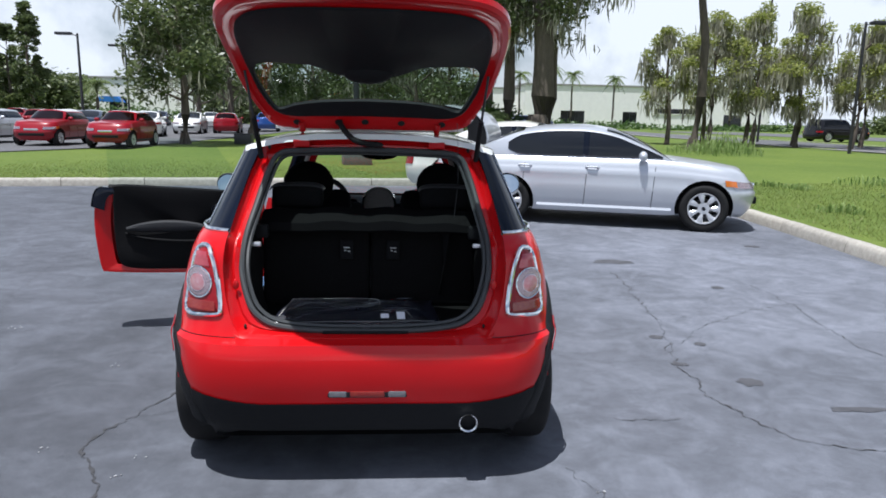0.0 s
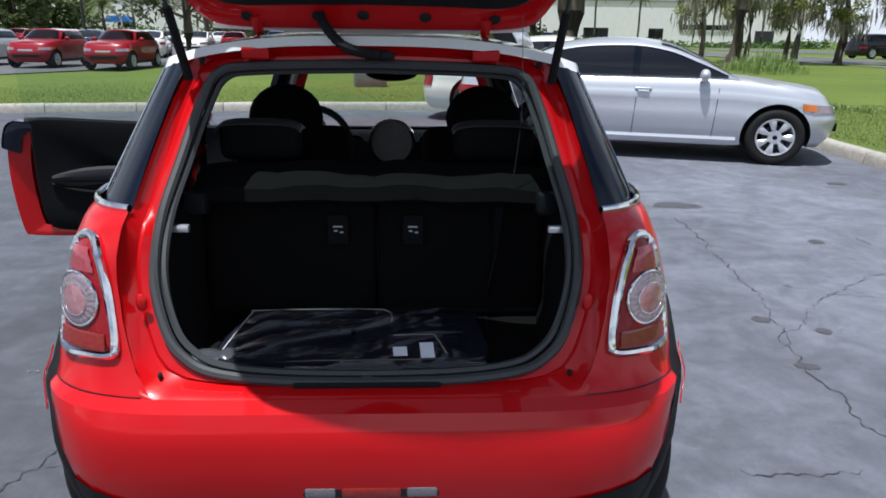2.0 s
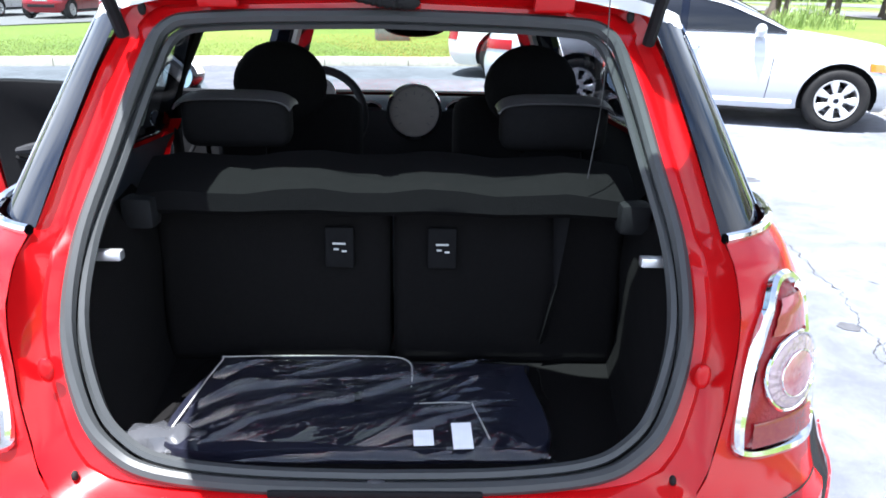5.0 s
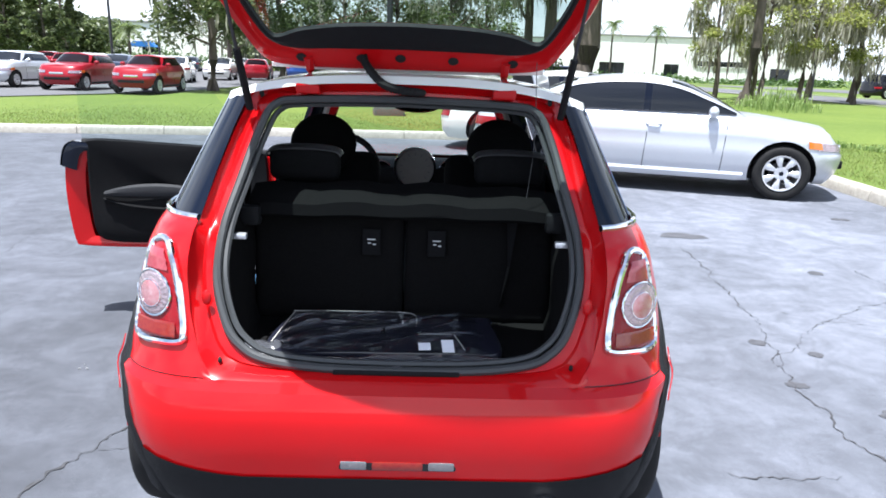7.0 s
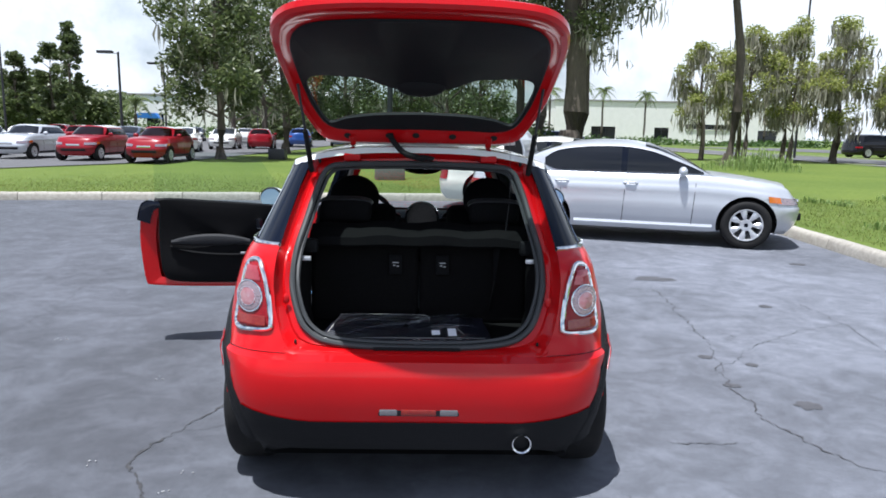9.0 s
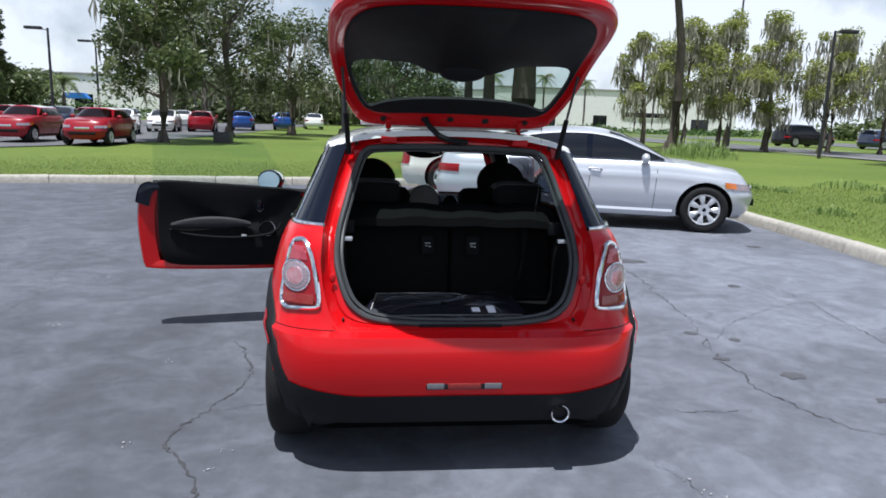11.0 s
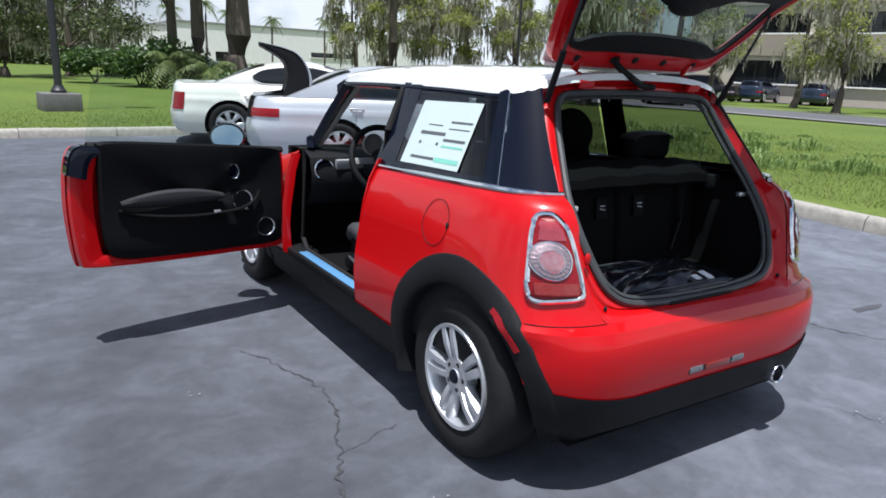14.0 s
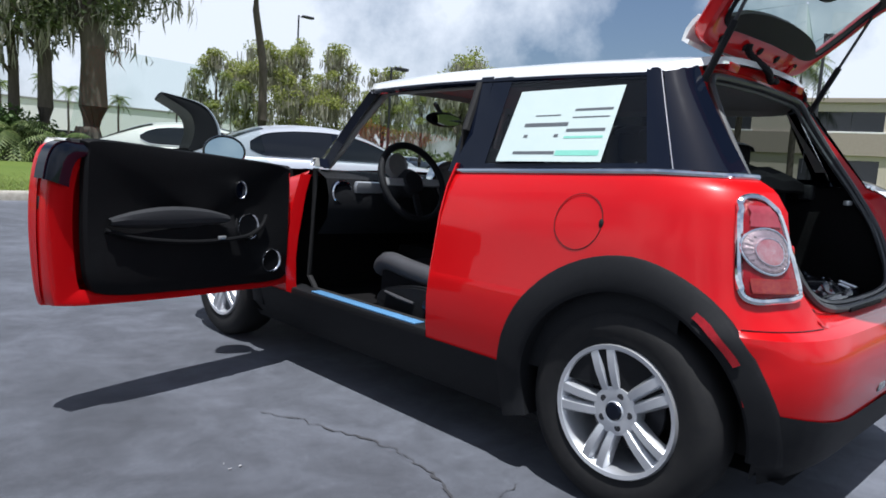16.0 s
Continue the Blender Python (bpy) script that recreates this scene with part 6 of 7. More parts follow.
bm = bmesh.new()
grid(bm, [[on_window(u / 8, v / 6, 0.0025) for u in range(9)] for v in range(7)])
st = part("window_sticker", bm, STICKER, mini, "white paper price sticker with grey and green print bars")
for u0, u1, v0, v1, mt in ((0.17, 0.60, 0.47, 0.52, PRINTDARK), (0.62, 0.96, 0.29, 0.32, PRINTDARK), (0.60, 0.95, 0.56, 0.60, PRINTDARK), (0.15, 0.56, 0.86, 0.90, PRINTDARK), (0.57, 0.96, 0.85, 0.92, PRINTGREEN), (0.60, 0.95, 0.66, 0.69, PRINTGREEN),
                           (0.20, 0.24, 0.63, 0.67, PRINTDARK), (0.50, 0.54, 0.63, 0.67, PRINTDARK), (0.62, 0.95, 0.40, 0.415, PRINTDARK), (0.25, 0.5, 0.36, 0.375, PRINTDARK)):
    bm = bmesh.new()
    grid(bm, [[on_window(lerp(u0, u1, i / 4), v, 0.0035) for i in range(5)] for v in (v0, v1)])
    part("print_bar", bm, mt, st)

# ---- raised hatch ----
TH = radians(46)
# the hatch bends: glass part steep, lower part flatter; its line as (v, y, z, angle)
HLINE = [(-0.10, 0.08 + 0.05, 1.37 - 0.052, TH)]
hy, hz_ = HLINE[0][1], HLINE[0][2]
for k in range(1, 111):
    v = -0.10 + k * 0.01
    bend = max(0.0, min(1.0, (v - 0.42) / 0.20))
    th, st = lerp(TH, radians(17.5), bend), lerp(0.727, 1.55, bend) * 0.01
    hy, hz_ = hy - st * math.cos(th), hz_ + st * math.sin(th)
    HLINE.append((v, hy, hz_, th))
XLINE = [(0.0, 1.03), (0.35, 1.075), (0.6, 1.06), (0.9, 1.03)]


def hp(x, v, n):
    """On the hatch: x across, v from the hinge outwards, n through it towards the outside."""
    y, z, th = table(HLINE, v)
    n *= 0.55
    return Vector((x * table(XLINE, v)[0], y + n * math.sin(th), z + n * math.cos(th)))


H_OUT = [(0, 0.035), (0.20, 0.035), (0.33, 0.04), (0.405, 0.07), (0.440, 0.17), (0.478, 0.36), (0.503, 0.53), (0.505, 0.64), (0.492, 0.74), (0.455, 0.805), (0.38, 0.85), (0.22, 0.873), (0, 0.879)]
H_IN = [(0, 0.155), (0.20, 0.150), (0.30, 0.145), (0.362, 0.165), (0.395, 0.23), (0.425, 0.38), (0.446, 0.52), (0.448, 0.62), (0.436, 0.70), (0.405, 0.76), (0.34, 0.80), (0.20, 0.820), (0, 0.825)]
H_GL = [(0, 0.275), (0.16, 0.265), (0.28, 0.238), (0.350, 0.200), (0.376, 0.230), (0.400, 0.34), (0.420, 0.45), (0.412, 0.505), (0.37, 0.525), (0.28, 0.522), (0.20, 0.512), (0.11, 0.462), (0, 0.435)]


def hloop(pts, k=5):
    h = spline([(x, v, 0) for x, v in pts], k)
    return [(p.x, p.y) for p in h] + [(-p.x, p.y) for p in h[-2:0:-1]]


LHO, LHI, LHG = hloop(H_OUT), hloop(H_IN), hloop(H_GL)
rows = [[hp(x, v, 0.030) for x, v in LHG], [hp(lerp(a[0], b[0], .5), lerp(a[1], b[1], .5), 0.075) for a, b in zip(LHG, LHO)], [hp(x * 0.985, 0.45 + (v - 0.45) * 0.985, 0.085) for x, v in LHO],
        [hp(x, v, 0.07) for x, v in LHO], [hp(x, v, 0.03) for x, v in LHO], [hp(x * 0.985, 0.45 + (v - 0.45) * 0.985, 0.010) for x, v in LHO],
        [hp(lerp(a[0], b[0], .45), lerp(a[1], b[1], .45), 0.004) for a, b in zip(LHO, LHI)], [hp(lerp(a[0], b[0], .55), lerp(a[1], b[1], .55), 0.012) for a, b in zip(LHO, LHI)], [hp(x, v, 0.012) for x, v in LHI]]
bm = bmesh.new()
grid(bm, rows, closed=True)
panel = part("hatch_panel", bm, RED, mini, "red painted hatch shell")
rows = [[hp(x, v, 0.008) for x, v in LHI], [hp(x * 0.985, 0.47 + (v - 0.47) * 0.985, -0.004) for x, v in LHI], [hp(lerp(a[0], b[0], .6), lerp(a[1], b[1], .6), -0.008) for a, b in zip(LHI, LHG)], [hp(x, v, 0.0) for x, v in LHG], [hp(x, v, 0.028) for x, v in LHG]]
bm = bmesh.new()
grid(bm, rows, closed=True)
part("hatch_lining", bm, PLASTIC, panel, "black plastic hatch lining")
bm = bmesh.new()
grid(bm, [[hp(x * k, 0.38 + (v - 0.38) * k, 0.018 + 0.012 * (1 - k)) for x, v in LHG] for k in (1.03, 0.8, 0.5, 0.02)], closed=True)
part("rear_glass", bm, HATCHGLASS, panel, "green-tinted rear window glass")
bm = bmesh.new()
rows = []
for i in range(9):
    x = lerp(-0.40, 0.40, i / 8)
    e = 0.02 * (1 - (x / 0.42) ** 2)
    rows.append([hp(x, 0.028 - e, 0.06), hp(x, 0.02 - e, 0.085), hp(x, 0.05, 0.10), hp(x, 0.09, 0.105), hp(x, 0.12, 0.098)])
solid(bm, rows, 0.014)
part("roof_spoiler", bm, WHITE, panel, "white painted roof spoiler")
bm = bmesh.new()
ball(bm, (0.10, 0.05, 0.022), Matrix.Translation(hp(0, 0.475, -0.004)) @ Matrix.Rotation(-TH, 4, "X"), 18, 10)
part("wiper_motor_cover", bm, PLASTIC, panel)
for x, v in ((-0.30, 0.095), (-0.13, 0.10), (-0.02, 0.105), (0.13, 0.10), (0.30, 0.095)):
    bm = bmesh.new()
    ball(bm, (0.016, 0.016, 0.005), Matrix.Translation(hp(x, v, 0.006)) @ Matrix.Rotation(-TH, 4, "X"), 12, 6)
    part("grommet", bm, RUBBER, panel)
for side in (1, -1):
    bm = bmesh.new()
    tube(bm, [(side * 0.29, 0.040, 1.335), (side * 0.29, 0.036, 1.368), hp(side * 0.282, 0.03, 0.0), hp(side * 0.282, 0.10, 0.004)], 0.016, 6, flat=0.7)
    part("hinge", bm, RED, panel)
    bm = bmesh.new()
    box(bm, (0.07, 0.02, 0.028), pose(side * 0.29, 0.0, 1.335, 20), 0.006)
    part("hinge_mount", bm, RED, panel)
    a, b = Vector((side * 0.462, 0.004, 1.270)), hp(side * 0.455, 0.47, 0.006)
    bm = bmesh.new()
    tube(bm, [a, a.lerp(b, 0.48)], 0.0115, 8)
    strut = part("gas_strut", bm, PLASTIC, panel, "black gas strut")
    bm = bmesh.new()
    tube(bm, [a.lerp(b, 0.47), b], 0.0055, 8)
    part("piston_rod", bm, STEEL, strut)
bm = bmesh.new()
pts = spline([hp(-0.125, 0.12, 0.004), hp(-0.115, 0.09, -0.03), (-0.07, -0.022, 1.356), (-0.015, -0.012, 1.338), (0.035, 0.0, 1.333)], 10)
rad = [0.0115 + 0.0022 * (i % 2) for i in range(len(pts))]
tube(bm, pts, rad, 8)
part("cable_sleeve", bm, RUBBER, panel, "ribbed black rubber cable sleeve")
bm = bmesh.new()
ball(bm, (0.02, 0.012, 0.012), Matrix.Translation((0.04, -0.012, 1.333)), 10, 6)
part("sleeve_end", bm, RUBBER, panel)

# ---- boot and cabin ----
bm = bmesh.new()
box(bm, (0.96, 0.47, 0.02), pose(0, -0.145, 0.592), 0.004)
part("boot_floor", bm, CARPET, mini, "black carpeted boot floor")
for side in (1, -1):
    rows = []
    for z, x0, x1 in ((0.595, 0.41, 0.47), (0.66, 0.45, 0.49), (0.74, 0.475, 0.49), (0.84, 0.495, 0.48), (0.93, 0.495, 0.49), (0.975, 0.49, 0.53)):
        y0 = table([(0.614, -0.372), (0.66, -0.35), (0.72, -0.325), (0.83, -0.27), (0.95, -0.205), (1.07, -0.135)], z)[0]
        bul = 0.025 * math.sin(math.pi * (z - 0.58) / 0.42)
        rows.append([Vector((side * (lerp(x0, x1, t) - bul * math.sin(math.pi * t)), lerp(y0, 0.10, t), z)) for t in (0, 0.15, 0.35, 0.6, 0.8, 1.0)])
    bm = bmesh.new()
    solid(bm, rows, 0.01, (side * 0.012, 0, 0))
    part("boot_side_lining", bm, CARPET, mini)
    # lining beside the rear quarter window
    bm = bmesh.new()
    grid(bm, [[up_at(z, lerp(open_s((z - 0.985) / 0.325) + 0.10, UP.s_of_y(lerp(-0.06, 0.09, (z - 0.985) / 0.325), z), j / 6), side) * 1.0 + Vector((-0.03 * side, 0.045, 0)) for j in range(7)] for z in (1.04, 1.09, 1.14, 1.2, 1.29)])
    part("pillar_lining", bm, LINER, mini, "light grey inner pillar lining")
    bm = bmesh.new()
    box(bm, (0.05, 0.02, 0.018), pose(side * 0.465, -0.17, 0.925), 0.005)
    part("shelf_bracket", bm, ALLOY, mini)
    # rear bench backs
    bm = bmesh.new()
    box(bm, (0.478, 0.12, 0.40), pose(side * 0.242, 0.112, 0.79, -6), 0.03, 3)
    back = part("rear_seat_back", bm, CARPET, mini, "black carpeted seat back")
    bm = bmesh.new()
    box(bm, (0.058, 0.012, 0.085), pose(side * 0.104, 0.046, 0.862, -6), 0.005)
    lt = part("seat_latch", bm, CLOTH, back)
    for dx, dz, w in ((0.0, 0.010, 0.026), (-0.006, -0.002, 0.010), (0.010, -0.006, 0.010)):
        bm = bmesh.new()
        box(bm, (w, 0.002, 0.004), pose(side * 0.104 + dx, 0.0385, 0.862 + dz, -6))
        part("print_bar", bm, INK, lt)
    # rear head restraints with posts
    bm = bmesh.new()
    box(bm, (0.235, 0.085, 0.115), pose(side * 0.345, 0.25, 1.080), 0.038, 4)
    hr = part("rear_headrest", bm, CLOTH, mini, "low black rear head restraint with grey top band")
    bm = bmesh.new()
    rows = []
    for i in range(13):
        a = radians(lerp(8, 172, i / 12))
        rows.append([Vector((side * 0.345 + 0.122 * math.copysign(abs(math.cos(a)) ** 0.6, math.cos(a)), 0.25 + dy, 1.094 + (0.047 - 0.012 * (abs(dy) / 0.046) ** 2) * math.sin(a) ** 0.5)) for dy in (-0.046, -0.025, 0, 0.025, 0.046)])
    solid(bm, rows, 0.004)
    part("top_band", bm, LEATHER, hr, "grey leatherette band")
    for dx in (-0.066, 0.066):
        bm = bmesh.new()
        tube(bm, [(side * 0.345 + dx, 0.235, 0.95), (side * 0.345 + dx, 0.235, 1.075)], 0.0055, 8)
        part("headrest_post", bm, CHROME, hr)
    # front seats
    bm = bmesh.new()
    box(bm, (0.44, 0.15, 0.62), pose(side * 0.36, 0.83, 0.74, -14), 0.06, 3)
    seat = part("front_seat", bm, CLOTH, mini, "black cloth front seat with grey bolsters")
    bm = bmesh.new()
    ball(bm, (0.135, 0.06, 0.12), pose(side * 0.36, 0.755, 1.09, -10), 20, 12)
    part("headrest", bm, CLOTH, seat)
    bm = bmesh.new()
    box(bm, (0.46, 0.50, 0.16), pose(side * 0.36, 1.10, 0.44, 6), 0.05, 3)
    part("seat_cushion", bm, CLOTH, seat)
    bm = bmesh.new()
    tube(bm, spline([(side * 0.555, 0.86, 0.47), (side * 0.57, 0.98, 0.505), (side * 0.575, 1.15, 0.525), (side * 0.57, 1.30, 0.54), (side * 0.55, 1.37, 0.50)], 5), 0.042, 10)
    part("bolster", bm, LEATHER, seat)
    bm = bmesh.new()
    prism(bm, [(p.x, p.y) for p in spline([(0.84, 0.34, 0), (0.86, 0.44, 0), (0.98, 0.475, 0), (1.12, 0.465, 0), (1.26, 0.43, 0), (1.30, 0.38, 0), (1.24, 0.34, 0)], 4, True)], 0.035, Matrix.Translation((side * 0.60, 0, 0)) @ Matrix(((0, 0, side, 0), (1, 0, 0, 0), (0, 1, 0, 0), (0, 0, 0, 1))), 0.008)
    part("seat_valance", bm, PLASTIC, seat)
    bm = bmesh.new()
    lathe(bm, [(0.0, 0.022), (0.030, 0.020), (0.036, 0.010), (0.036, -0.01)], 20, pose(side * 0.636, 0.95, 0.41, 0, 90 * side, 0))
    part("recline_knob", bm, BLACKGLOSS, seat)
    bm = bmesh.new()
    tube(bm, [(side * 0.640, 1.05, 0.405), (side * 0.648, 1.14, 0.415), (side * 0.642, 1.23, 0.425)], [0.008, 0.011, 0.007], 8, flat=0.7)
    part("height_lever", bm, LEATHER, seat)
# load cover folded on its hooks
bm = bmesh.new()
prof = [(0.11, 1.022), (0.09, 1.034), (0.03, 1.012), (-0.015, 0.985), (-0.022, 0.955), (-0.012, 0.945), (0.0, 0.975), (0.05, 0.998), (0.10, 1.008)]
rows = []
for i in range(15):
    x = lerp(-0.475, 0.475, i / 14)
    e = 0.006 * math.sin(i * 1.7) + 0.014 * (1 - (x / 0.475) ** 2)
    rows.append([Vector((x, y, z + e * (1 if z > 0.98 else 0.4))) for y, z in prof])
grid(bm, rows, closed=True)
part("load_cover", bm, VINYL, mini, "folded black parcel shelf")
for side in (1, -1):
    bm = bmesh.new()
    box(bm, (0.06, 0.05, 0.06), pose(side * 0.465, -0.02, 0.955), 0.012)
    part("cover_hook", bm, PLASTIC, mini)
bm = bmesh.new()
tube(bm, [(0.34, 0.03, 0.95), (0.335, 0.02, 0.80), (0.32, 0.03, 0.66)], 0.018, 6, flat=0.15)
part("seat_belt", bm, CLOTH, mini)
bm = bmesh.new()
tube(bm, spline([(0.375, -0.03, 1.43), (0.385, -0.02, 1.2), (0.372, -0.02, 1.03)], 6), 0.0012, 4)
part("cover_cord", bm, STEEL, mini)
# floor, tunnel, sills, firewall
bm = bmesh.new()
box(bm, (1.38, 1.75, 0.05), pose(0, 1.05, 0.30), 0.01)
part("cabin_floor", bm, CARPET, mini)
bm = bmesh.new()
box(bm, (0.22, 1.3, 0.26), pose(0, 1.15, 0.42), 0.04)
part("centre_console", bm, PLASTIC, mini)
bm = bmesh.new()
box(bm, (1.40, 0.06, 0.62), pose(0, 1.93, 0.60), 0.01)
part("bulkhead", bm, CARPET, mini)
for side in (1, -1):
    bm = bmesh.new()
    box(bm, (0.11, 1.16, 0.10), pose(side * 0.735, 1.25, 0.318), 0.015)
    sill = part("door_sill", bm, BLACKPAINT if side == 1 else PLASTIC, mini, "black door sill")
    bm = bmesh.new()
    grid(bm, [[LOW.at(z, LOW.s_of_y(y, z), side) + Vector((-0.035 * side, 0.02 if y < 0 else 0, -0.002)) for y in (-0.16, -0.05, 0.1, 0.3, 0.5, 0.75)] for z in (0.36, 0.5, 0.65, 0.8, 0.9, 0.95, 0.985)])
    if side == 1:
        grid(bm, [[LOW.at(z, LOW.s_of_y(y, z), side) + Vector((-0.035, 0, -0.002)) for y in (0.75, 1.0, 1.3, 1.6, 1.8)] for z in (0.33, 0.5, 0.65, 0.8, 0.9, 0.985)])
    part("rear_side_lining", bm, PLASTIC, mini)
bm = bmesh.new()
box(bm, (0.052, 0.70, 0.006), pose(-0.752, 1.235, 0.371), 0.002)
part("sill_film", bm, BLUEFILM, sill, "blue protective film on the sill")
bm = bmesh.new()
tube(bm, [(-0.69, 0.80, 0.36), (-0.69, 0.80, 0.95), (-0.66, 0.80, 1.1), (-0.575, 0.82, 1.28)], 0.016, 8)
tube(bm, [(-0.70, 0.80, 0.36), (-0.70, 1.66, 0.36), (-0.70, 1.72, 0.42), (-0.69, 1.72, 0.92)], 0.014, 8)
part("door_seal", bm, RUBBER, mini)
# red shut faces of the opening, behind and ahead of the door
bm = bmesh.new()
solid(bm, [[Vector((-low_x(DOOR_R, z) + dx, DOOR_R + dy, z)) for dx, dy in ((0.0, 0.0), (0.012, 0.002), (0.03, 0.008), (0.05, 0.012))] for z in (0.335, 0.40, 0.50, 0.60, 0.70, 0.80, 0.90, 0.98)], 0.006)
part("door_jamb", bm, RED, mini)
bm = bmesh.new()
solid(bm, [[Vector((-low_x(DOOR_F, z) + dx, DOOR_F + dy, z)) for dx, dy in ((0.0, 0.0), (0.015, -0.003), (0.03, -0.006), (0.05, -0.008))] for z in (0.335, 0.40, 0.50, 0.60, 0.70, 0.80, 0.86, 0.89)], 0.006)
part("door_jamb", bm, RED, mini)

# dashboard
bm = bmesh.new()
prof = [(1.67, 0.62), (1.60, 0.70), (1.59, 0.80), (1.62, 0.88), (1.69, 0.910), (1.80, 0.915), (1.95, 0.90), (1.95, 0.62)]
grid(bm, [[Vector((x, y - 0.05 * (1 - (x / 0.7) ** 2), z)) for y, z in prof] for x in [lerp(-0.70, 0.70, i / 16) for i in range(17)]])
dash = part("dashboard", bm, PLASTIC, mini, "black dashboard with round dials")
bm = bmesh.new()
lathe(bm, [(0.112, -0.04), (0.116, 0.0), (0.112, 0.018), (0.100, 0.020), (0.096, 0.008)], 36, pose(0, 1.555, 0.880, 82, 0, 0), close=False)
ring = part("speedometer", bm, CHROME, dash, "large round speedometer with chrome ring")
bm = bmesh.new()
lathe(bm, [(0.0, 0.008), (0.098, 0.008)], 36, pose(0, 1.555, 0.880, 82, 0, 0), close=False)
part("dial_face", bm, DIAL, ring)
for k in range(11):
    a = radians(-40 + 260 * k / 10)
    bm = bmesh.new()
    box(bm, (0.014, 0.003, 0.002), pose(0, 1.555, 0.880, 82, 0, 0) @ Matrix.Rotation(a, 4, "Z") @ Matrix.Translation((0.075, 0, 0.0095)))
    part("dial_mark", bm, PRINTDARK, ring)
for x, z in ((-0.63, 0.80), (0.18, 0.85), (-0.18, 0.84), (0.63, 0.80)):
    bm = bmesh.new()
    lathe(bm, [(0.052, -0.03), (0.056, 0.004), (0.048, 0.010), (0.044, 0.0), (0.0, -0.008)], 24, pose(x, 1.595, z + 0.02, 90, 0, 0), close=False)
    vent = part("air_vent", bm, BLACKGLOSS, dash, "round air vent with chrome ring")
    bm = bmesh.new()
    lathe(bm, [(0.052, 0.0), (0.056, 0.008), (0.050, 0.012)], 24, pose(x, 1.595, z + 0.02, 90, 0, 0), close=False)
    part("vent_ring", bm, CHROME, vent)
bm = bmesh.new()
box(bm, (0.30, 0.03, 0.055), pose(-0.42, 1.575, 0.845, 10), 0.012)
part("trim_panel", bm, ALLOY, dash, "silver trim panel")
# steering wheel
m = pose(-0.37, 1.40, 0.885, 66, 0, 0)
bm = bmesh.new()
tube(bm, [m @ Vector((0.182 * math.cos(a), 0.182 * math.sin(a), 0)) for a in (2 * math.pi * i / 40 for i in range(40))], 0.0165, 10, closed=True)
sw = part("steering_wheel", bm, PLASTIC, mini, "black three-spoke steering wheel")
bm = bmesh.new()
lathe(bm, [(0.0, 0.012), (0.05, 0.010), (0.068, -0.008), (0.06, -0.05)], 24, m)
part("hub", bm, PLASTIC, sw)
for a in (0, 180, 270):
    bm = bmesh.new()
    box(bm, (0.13, 0.036, 0.014), m @ Matrix.Rotation(radians(a), 4, "Z") @ Matrix.Translation((0.11, 0, -0.006)), 0.005)
    part("spoke", bm, ALLOY if a != 270 else PLASTIC, sw)
bm = bmesh.new()
tube(bm, [m @ Vector((0, 0, -0.03)), m @ Vector((0, 0, -0.25))], 0.045, 12)
part("column", bm, PLASTIC, sw)
bm = bmesh.new()
lathe(bm, [(0.0, 0.0), (0.052, 0.0), (0.058, 0.01), (0.056, -0.03)], 24, pose(-0.37, 1.52, 0.955, 75, 0, 0))
part("rev_counter", bm, DIAL, dash)
bm = bmesh.new()
ball(bm, (0.125, 0.022, 0.038), pose(0.0, 1.61, 1.205, 8), 20, 12)
rv = part("rear_view_mirror", bm, PLASTIC, mini, "black oval rear-view mirror")
bm = bmesh.new()
lathe(bm, [(0.0, 0.0), (1.0, 0.0)], 24, pose(0.0, 1.586, 1.203, 98) @ Matrix.Diagonal((0.105, 0.028, 1, 1)), close=False)
part("mirror_glass", bm, MIRROR, rv)
bm = bmesh.new()
tube(bm, [(0, 1.62, 1.22), (0, 1.68, 1.29)], 0.012, 8)
part("mirror_stalk", bm, PLASTIC, rv)

# ---- open driver's door ----
DH = Vector((-0.79, 1.735, 0))
DA = radians(190.6)
DD, DN = Vector((math.cos(DA), math.sin(DA), 0)), Vector((math.sin(DA), -math.cos(DA), 0))
DL = 1.075


def dp(u, z, n):
    """On the door: u from the hinge, n from the inner face (0) to the outer skin (0.15)."""
    return DH + DD * u + DN * n + Vector((0, 0, z))


def skin_n(u, z):
    return 0.135 + 0.02 * math.sin(math.pi * min(1, max(0, (z - 0.3) / 0.7))) - 0.03 * max(0, (z - 0.82) / 0.16) + 0.02 * math.sin(math.pi * u / DL) - 0.06 * max(0, (u - DL + 0.10) / 0.10) ** 2


# door shell: outline turned from inner edge over the rim to the outer skin
ol = spline([(0.03, 0.375, 0), (0.30, 0.372, 0), (0.60, 0.376, 0), (0.88, 0.386, 0), (1.03, 0.398, 0), (1.062, 0.42, 0), (1.080, 0.55, 0), (1.088, 0.70, 0), (1.080, 0.84, 0), (1.058, 0.93, 0), (1.02, 0.962, 0), (0.95, 0.958, 0), (0.60, 0.938, 0), (0.30, 0.918, 0), (0.03, 0.898, 0), (0.0, 0.87, 0), (-0.005, 0.65, 0), (0.0, 0.42, 0)], 5, True)
cu, cz = 0.54, 0.66


def dl(k, n):
    return [dp(cu + (p.x - cu) * k, cz + (p.y - cz) * k, n(p) if callable(n) else n) for p in ol]


